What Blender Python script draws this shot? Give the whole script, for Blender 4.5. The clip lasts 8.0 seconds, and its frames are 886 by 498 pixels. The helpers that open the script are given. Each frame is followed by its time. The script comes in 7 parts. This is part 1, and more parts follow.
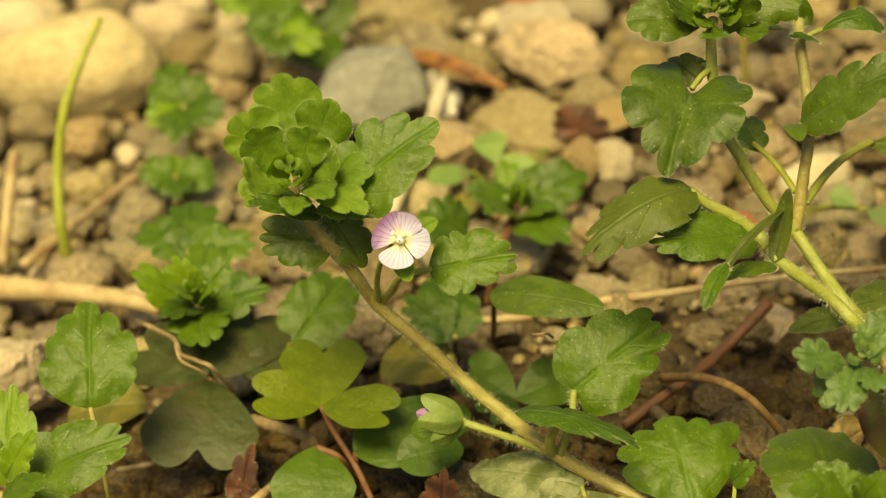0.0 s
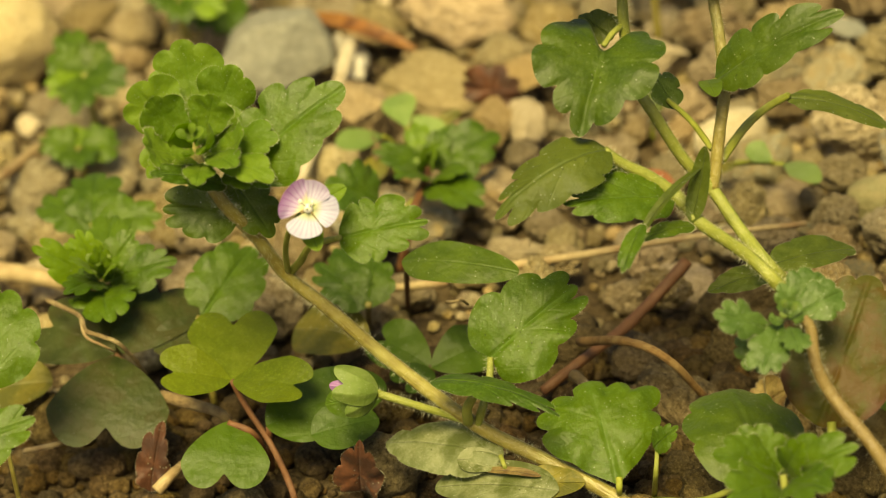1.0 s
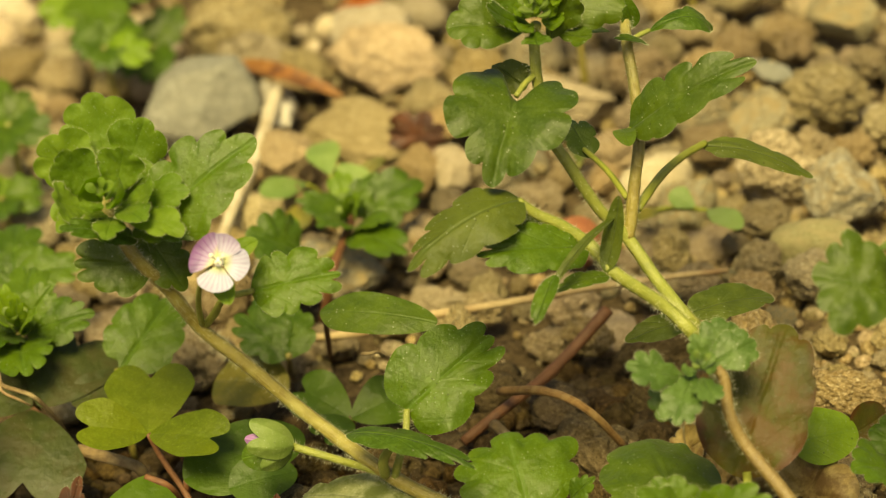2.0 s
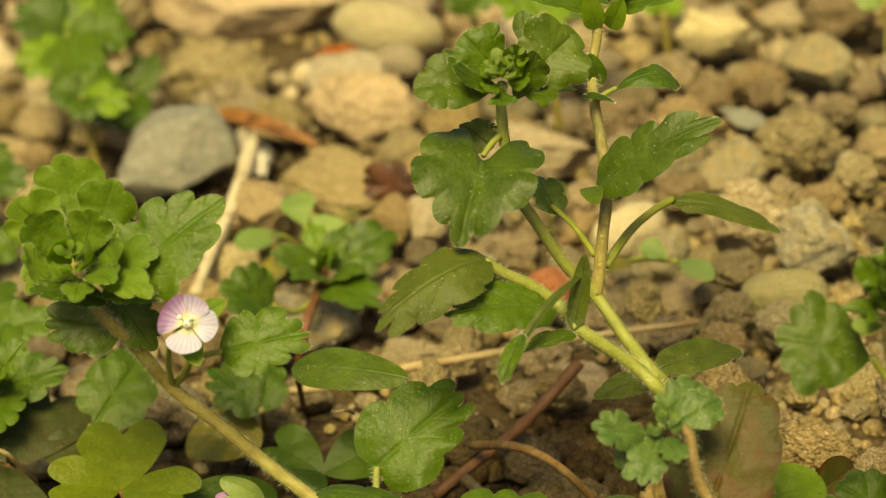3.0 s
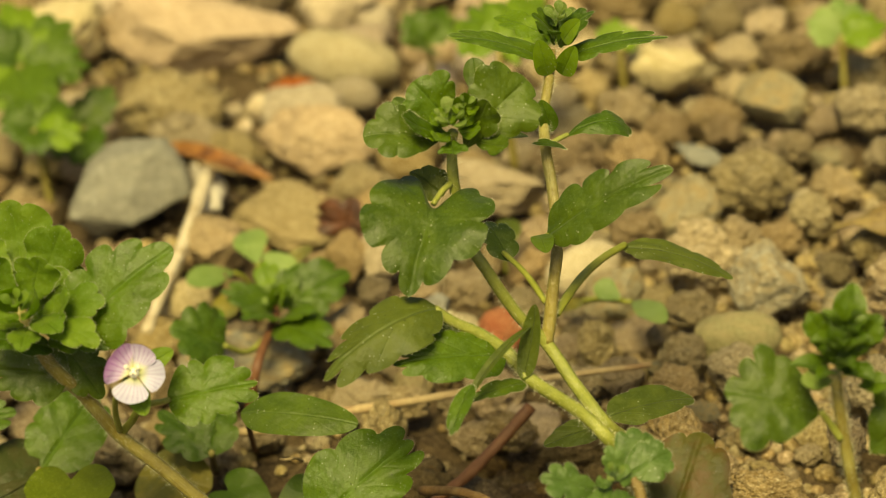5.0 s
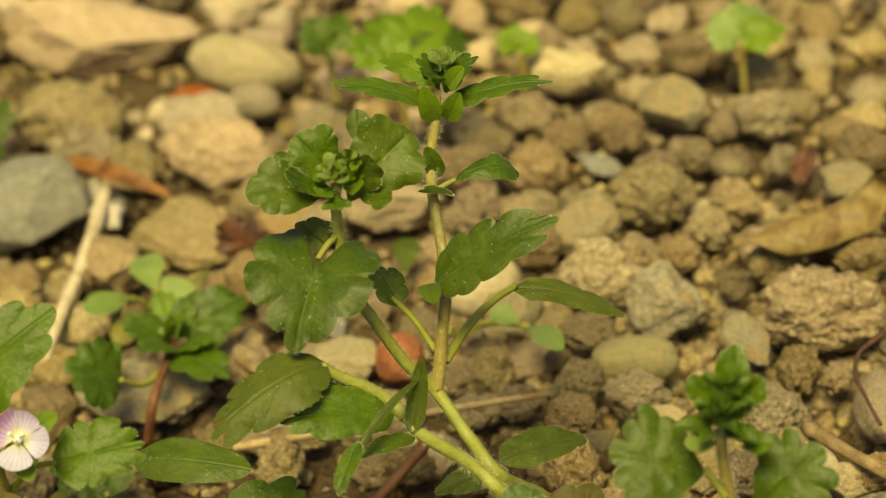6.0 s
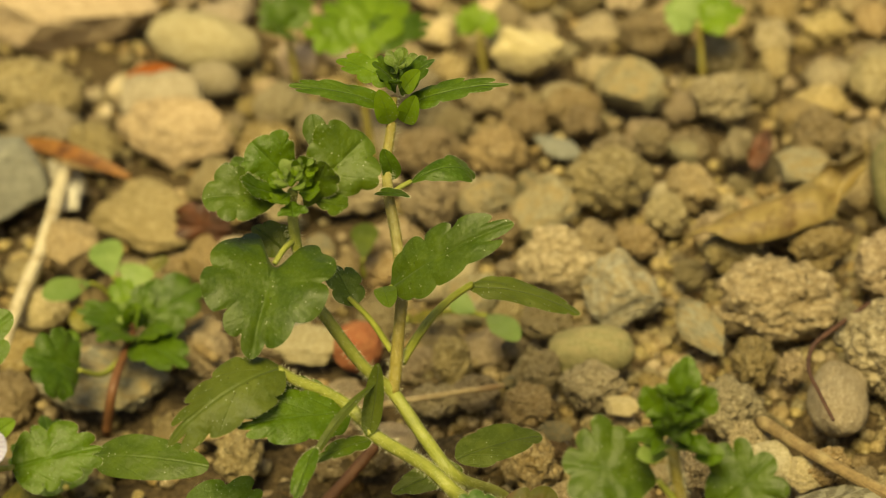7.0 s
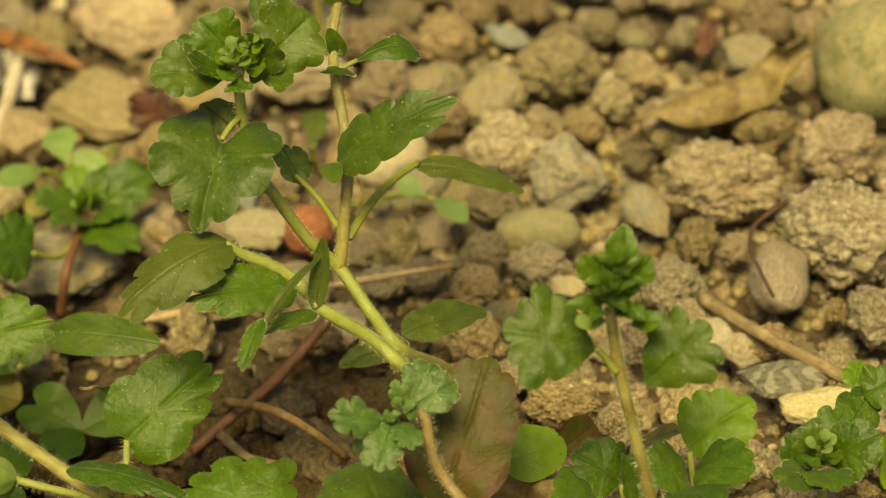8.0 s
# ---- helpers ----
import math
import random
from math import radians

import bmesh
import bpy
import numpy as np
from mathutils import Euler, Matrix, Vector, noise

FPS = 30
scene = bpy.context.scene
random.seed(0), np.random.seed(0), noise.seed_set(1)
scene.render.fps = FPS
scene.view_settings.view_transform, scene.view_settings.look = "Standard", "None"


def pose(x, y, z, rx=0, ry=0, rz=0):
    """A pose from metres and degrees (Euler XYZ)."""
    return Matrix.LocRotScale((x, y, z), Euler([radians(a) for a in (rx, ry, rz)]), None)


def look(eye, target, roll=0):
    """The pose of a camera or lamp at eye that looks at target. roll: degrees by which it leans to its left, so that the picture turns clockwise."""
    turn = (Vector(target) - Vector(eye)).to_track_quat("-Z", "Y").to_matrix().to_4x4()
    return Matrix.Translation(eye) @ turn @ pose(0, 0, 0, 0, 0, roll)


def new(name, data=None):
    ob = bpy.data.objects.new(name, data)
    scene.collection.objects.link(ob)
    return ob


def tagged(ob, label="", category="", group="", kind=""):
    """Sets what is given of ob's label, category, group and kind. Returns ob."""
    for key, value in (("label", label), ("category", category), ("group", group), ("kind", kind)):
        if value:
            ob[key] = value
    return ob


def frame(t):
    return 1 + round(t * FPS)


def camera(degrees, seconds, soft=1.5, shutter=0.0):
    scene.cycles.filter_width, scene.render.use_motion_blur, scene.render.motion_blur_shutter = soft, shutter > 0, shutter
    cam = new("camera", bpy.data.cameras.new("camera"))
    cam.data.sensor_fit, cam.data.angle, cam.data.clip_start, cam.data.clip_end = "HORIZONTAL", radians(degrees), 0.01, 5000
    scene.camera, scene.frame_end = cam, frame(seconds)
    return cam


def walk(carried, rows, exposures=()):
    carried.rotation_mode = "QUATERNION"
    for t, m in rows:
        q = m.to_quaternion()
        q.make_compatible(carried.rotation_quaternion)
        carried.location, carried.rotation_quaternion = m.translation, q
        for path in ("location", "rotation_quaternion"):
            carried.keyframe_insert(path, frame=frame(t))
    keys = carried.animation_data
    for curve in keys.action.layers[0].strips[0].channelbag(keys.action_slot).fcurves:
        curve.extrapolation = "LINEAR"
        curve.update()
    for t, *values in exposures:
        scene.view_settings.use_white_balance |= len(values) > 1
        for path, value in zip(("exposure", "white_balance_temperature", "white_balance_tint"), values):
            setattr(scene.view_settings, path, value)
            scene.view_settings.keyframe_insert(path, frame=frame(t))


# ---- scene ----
cam = camera(20, 8.0, soft=1.0)
walk(cam, [
    (0.0, pose(-0.02334, -0.26423, 0.17117, 62.597, 7.826, -0.102)),
    (0.2, pose(-0.02320, -0.26160, 0.17010, 62.936, 8.067, -0.758)),
    (0.5, pose(-0.02310, -0.25850, 0.16877, 62.117, 8.202, -1.803)),
    (1.0, pose(-0.02308, -0.25707, 0.16822, 61.347, 8.188, -2.498)),
    (1.5, pose(-0.02314, -0.25692, 0.16807, 61.485, 8.035, -3.188)),
    (2.0, pose(-0.01772, -0.25521, 0.16834, 62.016, 8.169, -3.528)),
    (2.2, pose(-0.01640, -0.25510, 0.16880, 61.982, 8.260, -3.562)),
    (3.3, pose(-0.01390, -0.25490, 0.17340, 62.611, 8.306, -3.919)),
    (3.5, pose(-0.01378, -0.25482, 0.17390, 62.602, 8.184, -4.060)),
    (4.0, pose(-0.01322, -0.25396, 0.17415, 62.880, 7.805, -3.979)),
    (4.2, pose(-0.01310, -0.25360, 0.17420, 62.912, 7.691, -4.132)),
    (5.3, pose(-0.01050, -0.25010, 0.17620, 62.019, 7.868, -4.659)),
    (5.5, pose(-0.00913, -0.24868, 0.17724, 61.493, 7.900, -5.050)),
    (5.8, pose(-0.00600, -0.24590, 0.18220, 61.407, 7.816, -6.062)),
    (6.0, pose(-0.00382, -0.24397, 0.18657, 60.530, 8.015, -6.181)),
    (6.5, pose(-0.00110, -0.24108, 0.19231, 58.827, 7.888, -6.603)),
    (7.0, pose(-0.00141, -0.24144, 0.19437, 58.836, 7.583, -6.859)),
    (7.5, pose(-0.00104, -0.24318, 0.19346, 58.088, 7.554, -7.251)),
    (8.0, pose(0.00009, -0.24854, 0.19281, 56.844, 7.321, -7.590)),
], exposures=[
    (0.0, 0.45, 9500, 2),
    (2.2, 0.45, 9500, 2),
    (3.4, 0.28, 9500, 2),
    (4.2, 0.46, 9500, 2),
    (5.4, 0.2, 9500, 2),
    (7.2, 0.2, 9500, 2),
    (8.0, 0.3, 9100, 2),
])

# ---- light ----
cam.data.dof.use_dof = True
cam.data.dof.focus_distance = 0.291
cam.data.dof.aperture_fstop = 29.0

SUN_ELEVATION, SUN_HEADING = radians(58), radians(188)
world = bpy.data.worlds.new("sky")
scene.world = world
world.use_nodes = True
wn = world.node_tree
sky = wn.nodes.new("ShaderNodeTexSky")
sky.sky_type, sky.sun_disc = "NISHITA", False
sky.sun_elevation, sky.sun_rotation = SUN_ELEVATION, SUN_HEADING
sky.dust_density = 4.0
wn.links.new(sky.outputs[0], wn.nodes["Background"].inputs[0])
wn.nodes["Background"].inputs[1].default_value = 0.085
sun_data = bpy.data.lights.new("sun", "SUN")
sun_data.energy, sun_data.angle, sun_data.color = 4.5, radians(22), (1.0, 0.92, 0.57)
sun = new("sun", sun_data)
sun_way = Vector((math.sin(SUN_HEADING) * math.cos(SUN_ELEVATION), math.cos(SUN_HEADING) * math.cos(SUN_ELEVATION), math.sin(SUN_ELEVATION)))
sun.matrix_world = look(sun_way * 3, (0, 0, 0))

# ---- materials ----
MM = 0.001


class Nodes:
    """Short hands for building one node material."""

    def __init__(self, name):
        self.mat = bpy.data.materials.new(name)
        self.mat.use_nodes = True
        self.t = self.mat.node_tree
        self.bsdf = self.t.nodes["Principled BSDF"]
        self.out = self.t.nodes["Material Output"]

    def add(self, kind, **inputs):
        n = self.t.nodes.new(kind)
        for key, value in inputs.items():
            self.put(n.inputs[key.replace("_", " ")], value)
        return n

    def put(self, socket, value):
        if isinstance(value, bpy.types.NodeSocket):
            self.t.links.new(value, socket)
        else:
            socket.default_value = value

    def math(self, op, a, b=0.0, c=0.0):
        n = self.t.nodes.new("ShaderNodeMath")
        n.operation = op
        for s, v in zip(n.inputs, (a, b, c)):
            self.put(s, v)
        return n.outputs[0]

    def mix(self, f, a, b, blend="MIX"):
        n = self.t.nodes.new("ShaderNodeMix")
        n.data_type, n.blend_type = "RGBA", blend
        self.put(n.inputs[0], f)
        self.put(n.inputs[6], a)
        self.put(n.inputs[7], b)
        return n.outputs[2]

    def noise(self, vec, scale, detail=4.0, rough=0.6):
        return self.add("ShaderNodeTexNoise", Vector=vec, Scale=scale, Detail=detail, Roughness=rough).outputs[0]

    def ramp(self, f, lo, hi):
        n = self.t.nodes.new("ShaderNodeMapRange")
        self.put(n.inputs[0], f)
        n.inputs[1].default_value, n.inputs[2].default_value = lo, hi
        n.clamp = True
        return n.outputs[0]

    def bump(self, height, dist, strength=1.0, normal=None):
        n = self.t.nodes.new("ShaderNodeBump")
        self.put(n.inputs["Height"], height)
        n.inputs["Distance"].default_value, n.inputs["Strength"].default_value = dist, strength
        if normal:
            self.put(n.inputs["Normal"], normal)
        return n.outputs[0]


def rgb(r, g, b):
    return (r, g, b, 1.0)


def leaf_material(name, dark, light, vein, rough=0.38, specks=0.6, veins=1.0, sheer=0.5, rim=None, spots=None):
    """A leaf's skin: mottled green, paler veins along its own lengthwise and crosswise coordinates, small pale dots."""
    m = Nodes(name)
    uv = m.add("ShaderNodeUVMap").outputs[0]
    sep = m.add("ShaderNodeSeparateXYZ", Vector=uv)
    u, v = sep.outputs[0], sep.outputs[1]
    obj = m.add("ShaderNodeTexCoord").outputs["Object"]
    rnd = m.add("ShaderNodeObjectInfo").outputs["Random"]
    av = m.math("ABSOLUTE", v)
    mid = m.ramp(av, 0.035, 0.0)
    wob = m.math("MULTIPLY", m.noise(obj, 300.0, 2.0), 0.12)
    side = m.math("FRACT", m.math("ADD", m.math("MULTIPLY", m.math("SUBTRACT", u, m.math("MULTIPLY", av, 0.9)), 4.2), wob))
    side = m.ramp(m.math("ABSOLUTE", m.math("SUBTRACT", side, 0.5)), 0.10, 0.0)
    lines = m.math("MAXIMUM", mid, m.math("MULTIPLY", m.math("MULTIPLY", side, m.ramp(m.noise(obj, 350.0, 2.0), 0.35, 0.65)), 0.4))
    mott = m.noise(obj, 420.0, 5.0)
    col = m.mix(m.ramp(m.math("ADD", mott, m.math("MULTIPLY", m.math("SUBTRACT", rnd, 0.5), 0.35)), 0.3, 0.72), dark, light)
    col = m.mix(m.math("MULTIPLY", m.ramp(m.noise(obj, 2600.0, 3.0, 0.7), 0.50, 0.72), 0.6), col, vein)
    col = m.mix(m.math("MULTIPLY", m.ramp(m.noise(obj, 150.0, 3.0), 0.55, 0.75), 0.35), col, rgb(dark[0] * 1.5, dark[1] * 1.2, dark[2]))
    col = m.mix(m.math("MULTIPLY", lines, 0.30 * veins), col, vein)
    if spots:
        col = m.mix(m.ramp(m.noise(obj, 260.0, 5.0, 0.7), 0.47, 0.62), col, spots)
    if rim:
        far = m.math("ADD", m.math("MULTIPLY", av, 1.6), m.math("ABSOLUTE", m.math("SUBTRACT", u, 0.45)))
        far = m.math("ADD", far, m.math("MULTIPLY", m.noise(obj, 500.0, 3.0), 0.3))
        col = m.mix(m.ramp(far, 0.92, 1.08), col, rim)
    dots = m.add("ShaderNodeTexVoronoi", Vector=obj, Scale=1800.0).outputs["Distance"]
    dots = m.math("MULTIPLY", m.ramp(dots, 0.17, 0.09), m.ramp(m.noise(obj, 700.0, 2.0), 0.50, 0.60))
    col = m.mix(m.math("MULTIPLY", dots, min(1.0, specks * 1.4)), col, rgb(0.60, 0.66, 0.45))
    pocks = m.add("ShaderNodeTexVoronoi", Vector=obj, Scale=900.0).outputs["Distance"]
    pocks = m.math("MULTIPLY", m.ramp(pocks, 0.13, 0.07), m.ramp(m.noise(obj, 380.0, 2.0), 0.55, 0.62))
    col = m.mix(m.math("MULTIPLY", pocks, min(1.0, specks * 1.3)), col, rgb(0.02, 0.025, 0.006))
    m.put(m.bsdf.inputs["Base Color"], col)
    m.put(m.bsdf.inputs["Roughness"], m.math("ADD", rough - 0.06, m.math("MULTIPLY", m.math("SUBTRACT", mott, 0.5), 0.35)))
    m.bsdf.inputs["Specular IOR Level"].default_value = 0.5
    m.bsdf.inputs["Sheen Weight"].default_value = 0.06
    m.bsdf.inputs["Sheen Roughness"].default_value = 0.45
    puff = m.math("ADD", m.math("MULTIPLY", m.noise(obj, 330.0, 2.0), 0.7), m.math("MULTIPLY", lines, -0.18 * veins))
    fine = m.math("ADD", puff, m.math("MULTIPLY", m.noise(obj, 1900.0, 4.0, 0.75), 0.17))
    nrm = m.bump(fine, 0.0006, 0.9)
    m.put(m.bsdf.inputs["Normal"], nrm)
    tr = m.add("ShaderNodeBsdfTranslucent", Color=m.mix(0.5, col, rgb(0.30, 0.42, 0.03)), Normal=nrm)
    mx = m.add("ShaderNodeMixShader")
    mx.inputs[0].default_value = sheer
    m.t.links.new(m.bsdf.outputs[0], mx.inputs[1])
    m.t.links.new(tr.outputs[0], mx.inputs[2])
    m.t.links.new(mx.outputs[0], m.out.inputs[0])
    return m.mat


def skin_material(name, a, b, rough=0.5, scale=500.0, bump=0.00015, streak=None):
    """Stems, straws, twigs and dry skins: two colours mottled along the thing, with fibre relief."""
    m = Nodes(name)
    obj = m.add("ShaderNodeTexCoord").outputs["Object"]
    uv = m.add("ShaderNodeUVMap").outputs[0]
    fib = m.noise(m.add("ShaderNodeMapping", Vector=uv, Scale=(3.0, 26.0, 1.0)).outputs[0], 1.0, 3.0)
    f = m.math("ADD", m.math("MULTIPLY", m.noise(obj, scale, 4.0), 0.7), m.math("MULTIPLY", fib, 0.3))
    col = m.mix(m.ramp(f, 0.32, 0.66), a, b)
    if streak:
        col = m.mix(m.ramp(m.noise(obj, scale * 0.35, 3.0), 0.5, 0.68), col, streak)
    m.put(m.bsdf.inputs["Base Color"], col)
    m.bsdf.inputs["Roughness"].default_value = rough
    m.put(m.bsdf.inputs["Normal"], m.bump(m.math("ADD", fib, m.noise(obj, scale * 4, 2.0)), bump, 0.8))
    return m.mat


def earth_material(name, a, b, c, pits=0.6, rough=0.95, grain=14.0, dust=None, band=None, speckle=0.7, islands=0.25):
    """Clods and stones, in coordinates that follow each piece's own size; every piece is tinted a little by its own random number."""
    m = Nodes(name)
    obj = m.add("ShaderNodeTexCoord").outputs["Object"]
    rnd = m.add("ShaderNodeObjectInfo").outputs["Random"]
    isl = m.add("ShaderNodeNewGeometry").outputs["Random Per Island"]
    pick = m.math("FRACT", m.math("ADD", rnd, m.math("MULTIPLY", isl, islands)))
    off = m.add("ShaderNodeCombineXYZ", X=m.math("MULTIPLY", pick, 31.0), Y=m.math("MULTIPLY", pick, 17.0))
    vec = m.add("ShaderNodeVectorMath", )
    m.put(vec.inputs[0], obj)
    m.put(vec.inputs[1], off.outputs[0])
    p = vec.outputs[0]
    big, small = m.noise(p, 1.6, 4.0), m.noise(p, grain, 5.0, 0.7)
    col = m.mix(m.ramp(big, 0.3, 0.7), a, b)
    col = m.mix(m.ramp(small, 0.42, 0.75), col, c)
    fleck = m.noise(p, grain * 1.6, 6.0, 0.8)
    col = m.mix(m.math("MULTIPLY", m.ramp(fleck, 0.55, 0.66), speckle), col, rgb(min(0.8, c[0] * 1.35), min(0.8, c[1] * 1.4), min(0.8, c[2] * 1.6)))
    col = m.mix(m.math("MULTIPLY", m.ramp(fleck, 0.45, 0.35), speckle), col, rgb(a[0] * 0.45, a[1] * 0.42, a[2] * 0.4))
    hv = m.t.nodes.new("ShaderNodeHueSaturation")
    m.put(hv.inputs["Value"], m.math("ADD", 0.68, m.math("MULTIPLY", pick, 0.64)))
    m.put(hv.inputs["Saturation"], m.math("ADD", 0.86, m.math("MULTIPLY", m.math("FRACT", m.math("MULTIPLY", pick, 7.3)), 0.34)))
    m.put(hv.inputs["Hue"], m.math("ADD", 0.485, m.math("MULTIPLY", m.math("FRACT", m.math("MULTIPLY", pick, 13.7)), 0.022)))
    m.put(hv.inputs["Color"], col)
    col = hv.outputs[0]
    if band:
        wave = m.add("ShaderNodeTexWave", Vector=p, Scale=0.9, Distortion=9.0, Detail=5.0)
        col = m.mix(m.ramp(wave.outputs[1], 0.45, 0.75), col, band)
    if dust:
        up = m.add("ShaderNodeSeparateXYZ", Vector=m.add("ShaderNodeNewGeometry").outputs["Normal"]).outputs[2]
        col = m.mix(m.math("MULTIPLY", m.ramp(m.noise(p, 3.0, 5.0, 0.7), 0.42, 0.62), m.ramp(up, -0.2, 0.5)), col, dust)
    m.put(m.bsdf.inputs["Base Color"], col)
    m.bsdf.inputs["Roughness"].default_value = rough
    m.bsdf.inputs["Specular IOR Level"].default_value = 0.25
    cell = m.add("ShaderNodeTexVoronoi", Vector=p, Scale=grain * 0.8).outputs["Distance"]
    h = m.math("ADD", m.math("MULTIPLY", small, 0.8), m.math("MULTIPLY", cell, -pits))
    h = m.math("ADD", h, m.math("MULTIPLY", m.noise(p, grain * 4, 3.0), 0.3))
    m.put(m.bsdf.inputs["Normal"], m.bump(h, 0.0011 * (0.4 + pits), 0.9))
    return m.mat


LEAF = leaf_material("leaf_green", rgb(0.048, 0.106, 0.004), rgb(0.112, 0.20, 0.009), rgb(0.18, 0.32, 0.07), veins=0.8, specks=0.5, rough=0.46)
LEAF_DARK = leaf_material("leaf_dark_green", rgb(0.042, 0.082, 0.003), rgb(0.092, 0.15, 0.006), rgb(0.12, 0.19, 0.05), sheer=0.36, veins=0.55, rough=0.5, specks=0.6)
LEAF_FRESH = leaf_material("leaf_fresh_green", rgb(0.15, 0.27, 0.014), rgb(0.27, 0.425, 0.032), rgb(0.24, 0.39, 0.10), rough=0.45, sheer=0.58, veins=0.5)
LEAF_CROWN = leaf_material("leaf_crown_pale", rgb(0.18, 0.32, 0.03), rgb(0.32, 0.48, 0.06), rgb(0.32, 0.48, 0.13), rough=0.5, sheer=0.68, veins=0.25, specks=0.5)
LEAF_SPROUT = leaf_material("leaf_bluish_green", rgb(0.07, 0.14, 0.025), rgb(0.14, 0.24, 0.055), rgb(0.19, 0.30, 0.11), rough=0.45, sheer=0.45, veins=0.4, specks=0.6)
LEAF_OLIVE = leaf_material("leaf_olive", rgb(0.075, 0.11, 0.012), rgb(0.14, 0.18, 0.022), rgb(0.15, 0.21, 0.06), rough=0.55, specks=0.7)
LEAF_BLUE = leaf_material("leaf_dull_green", rgb(0.045, 0.066, 0.012), rgb(0.078, 0.10, 0.02), rgb(0.10, 0.13, 0.04), rough=0.5, specks=0.25, veins=0.3, spots=rgb(0.075, 0.075, 0.018))
LEAF_LIME = leaf_material("leaf_lime", rgb(0.10, 0.145, 0.003), rgb(0.15, 0.195, 0.007), rgb(0.24, 0.33, 0.03), rough=0.5, specks=0.15, veins=0.15, sheer=0.4)
LEAF_CLOVER = leaf_material("leaf_clover_dark", rgb(0.055, 0.12, 0.006), rgb(0.095, 0.175, 0.01), rgb(0.10, 0.2, 0.03), rough=0.45, specks=0.25, veins=0.2)
LEAF_SILVER = leaf_material("leaf_silvery", rgb(0.20, 0.24, 0.10), rgb(0.44, 0.46, 0.26), rgb(0.46, 0.47, 0.30), rough=0.6, specks=0.9, spots=rgb(0.13, 0.16, 0.045))
LEAF_BROWN = leaf_material("leaf_withered", rgb(0.07, 0.072, 0.006), rgb(0.13, 0.122, 0.010), rgb(0.14, 0.12, 0.02), rough=0.55, specks=0.15, veins=0.5, rim=rgb(0.12, 0.035, 0.010), sheer=0.5, spots=rgb(0.13, 0.068, 0.010))
LEAF_BUD = leaf_material("bud_pale_green", rgb(0.17, 0.27, 0.05), rgb(0.29, 0.39, 0.11), rgb(0.36, 0.45, 0.18), rough=0.5, specks=0.4, veins=0.25)
LEAF_PALE = leaf_material("seedling_pale_green", rgb(0.22, 0.34, 0.09), rgb(0.34, 0.46, 0.15), rgb(0.36, 0.5, 0.2), rough=0.5, specks=0.1, veins=0.15)
LEAF_RED = leaf_material("leaf_dry_red", rgb(0.09, 0.032, 0.016), rgb(0.18, 0.065, 0.03), rgb(0.16, 0.07, 0.04), rough=0.6, sheer=0.2, spots=rgb(0.06, 0.025, 0.015))
LEAF_DRY = leaf_material("leaf_dry_tan", rgb(0.17, 0.12, 0.04), rgb(0.31, 0.23, 0.085), rgb(0.25, 0.16, 0.06), rough=0.6, specks=0.1, spots=rgb(0.13, 0.075, 0.025), sheer=0.2)
LEAF_RUST = leaf_material("leaf_dry_orange", rgb(0.24, 0.095, 0.025), rgb(0.40, 0.18, 0.05), rgb(0.30, 0.14, 0.05), rough=0.6, specks=0.1, spots=rgb(0.16, 0.06, 0.02), sheer=0.3)
LEAF_YELLOW = leaf_material("leaf_yellowed", rgb(0.15, 0.135, 0.018), rgb(0.27, 0.23, 0.035), rgb(0.28, 0.25, 0.07), rough=0.55, sheer=0.35, spots=rgb(0.12, 0.12, 0.02))
STEM = skin_material("stem_green", rgb(0.17, 0.20, 0.035), rgb(0.29, 0.31, 0.07), 0.42)
STEM_BROWN = skin_material("stem_brown_green", rgb(0.18, 0.14, 0.035), rgb(0.28, 0.24, 0.065), 0.28, streak=rgb(0.34, 0.31, 0.10))
STEM_RED = skin_material("stem_reddish", rgb(0.11, 0.044, 0.020), rgb(0.20, 0.088, 0.038), 0.55)
STEM_LIME = skin_material("stem_yellow_green", rgb(0.22, 0.25, 0.03), rgb(0.32, 0.34, 0.06), 0.45)
STRAW = skin_material("straw", rgb(0.30, 0.21, 0.10), rgb(0.48, 0.37, 0.20), 0.6, streak=rgb(0.25, 0.15, 0.07))
STRAW_PALE = skin_material("straw_bleached", rgb(0.46, 0.39, 0.26), rgb(0.62, 0.55, 0.40), 0.6, streak=rgb(0.34, 0.26, 0.15))
TWIG = skin_material("twig", rgb(0.16, 0.105, 0.05), rgb(0.31, 0.215, 0.10), 0.75, scale=900.0, bump=0.0004, streak=rgb(0.38, 0.29, 0.15))
STEM_TAN = skin_material("stem_tan", rgb(0.15, 0.10, 0.035), rgb(0.23, 0.165, 0.06), 0.45)
TWIG_WARM = skin_material("twig_warm", rgb(0.20, 0.105, 0.035), rgb(0.36, 0.21, 0.08), 0.7, scale=900.0, bump=0.0004, streak=rgb(0.42, 0.28, 0.12))
ROOT = skin_material("rootlet", rgb(0.05, 0.022, 0.015), rgb(0.12, 0.055, 0.035), 0.7)
HAIR = skin_material("fine_hair", rgb(0.52, 0.54, 0.34), rgb(0.70, 0.70, 0.50), 0.5)
CLOD = earth_material("earth_clod", rgb(0.24, 0.18, 0.092), rgb(0.38, 0.295, 0.16), rgb(0.62, 0.51, 0.32), pits=0.9, grain=6.0, speckle=1.0)
# Loose dark soil, made darker still to carry the shade between clods.
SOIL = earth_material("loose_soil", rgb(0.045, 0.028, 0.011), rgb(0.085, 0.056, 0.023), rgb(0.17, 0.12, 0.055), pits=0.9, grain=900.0)
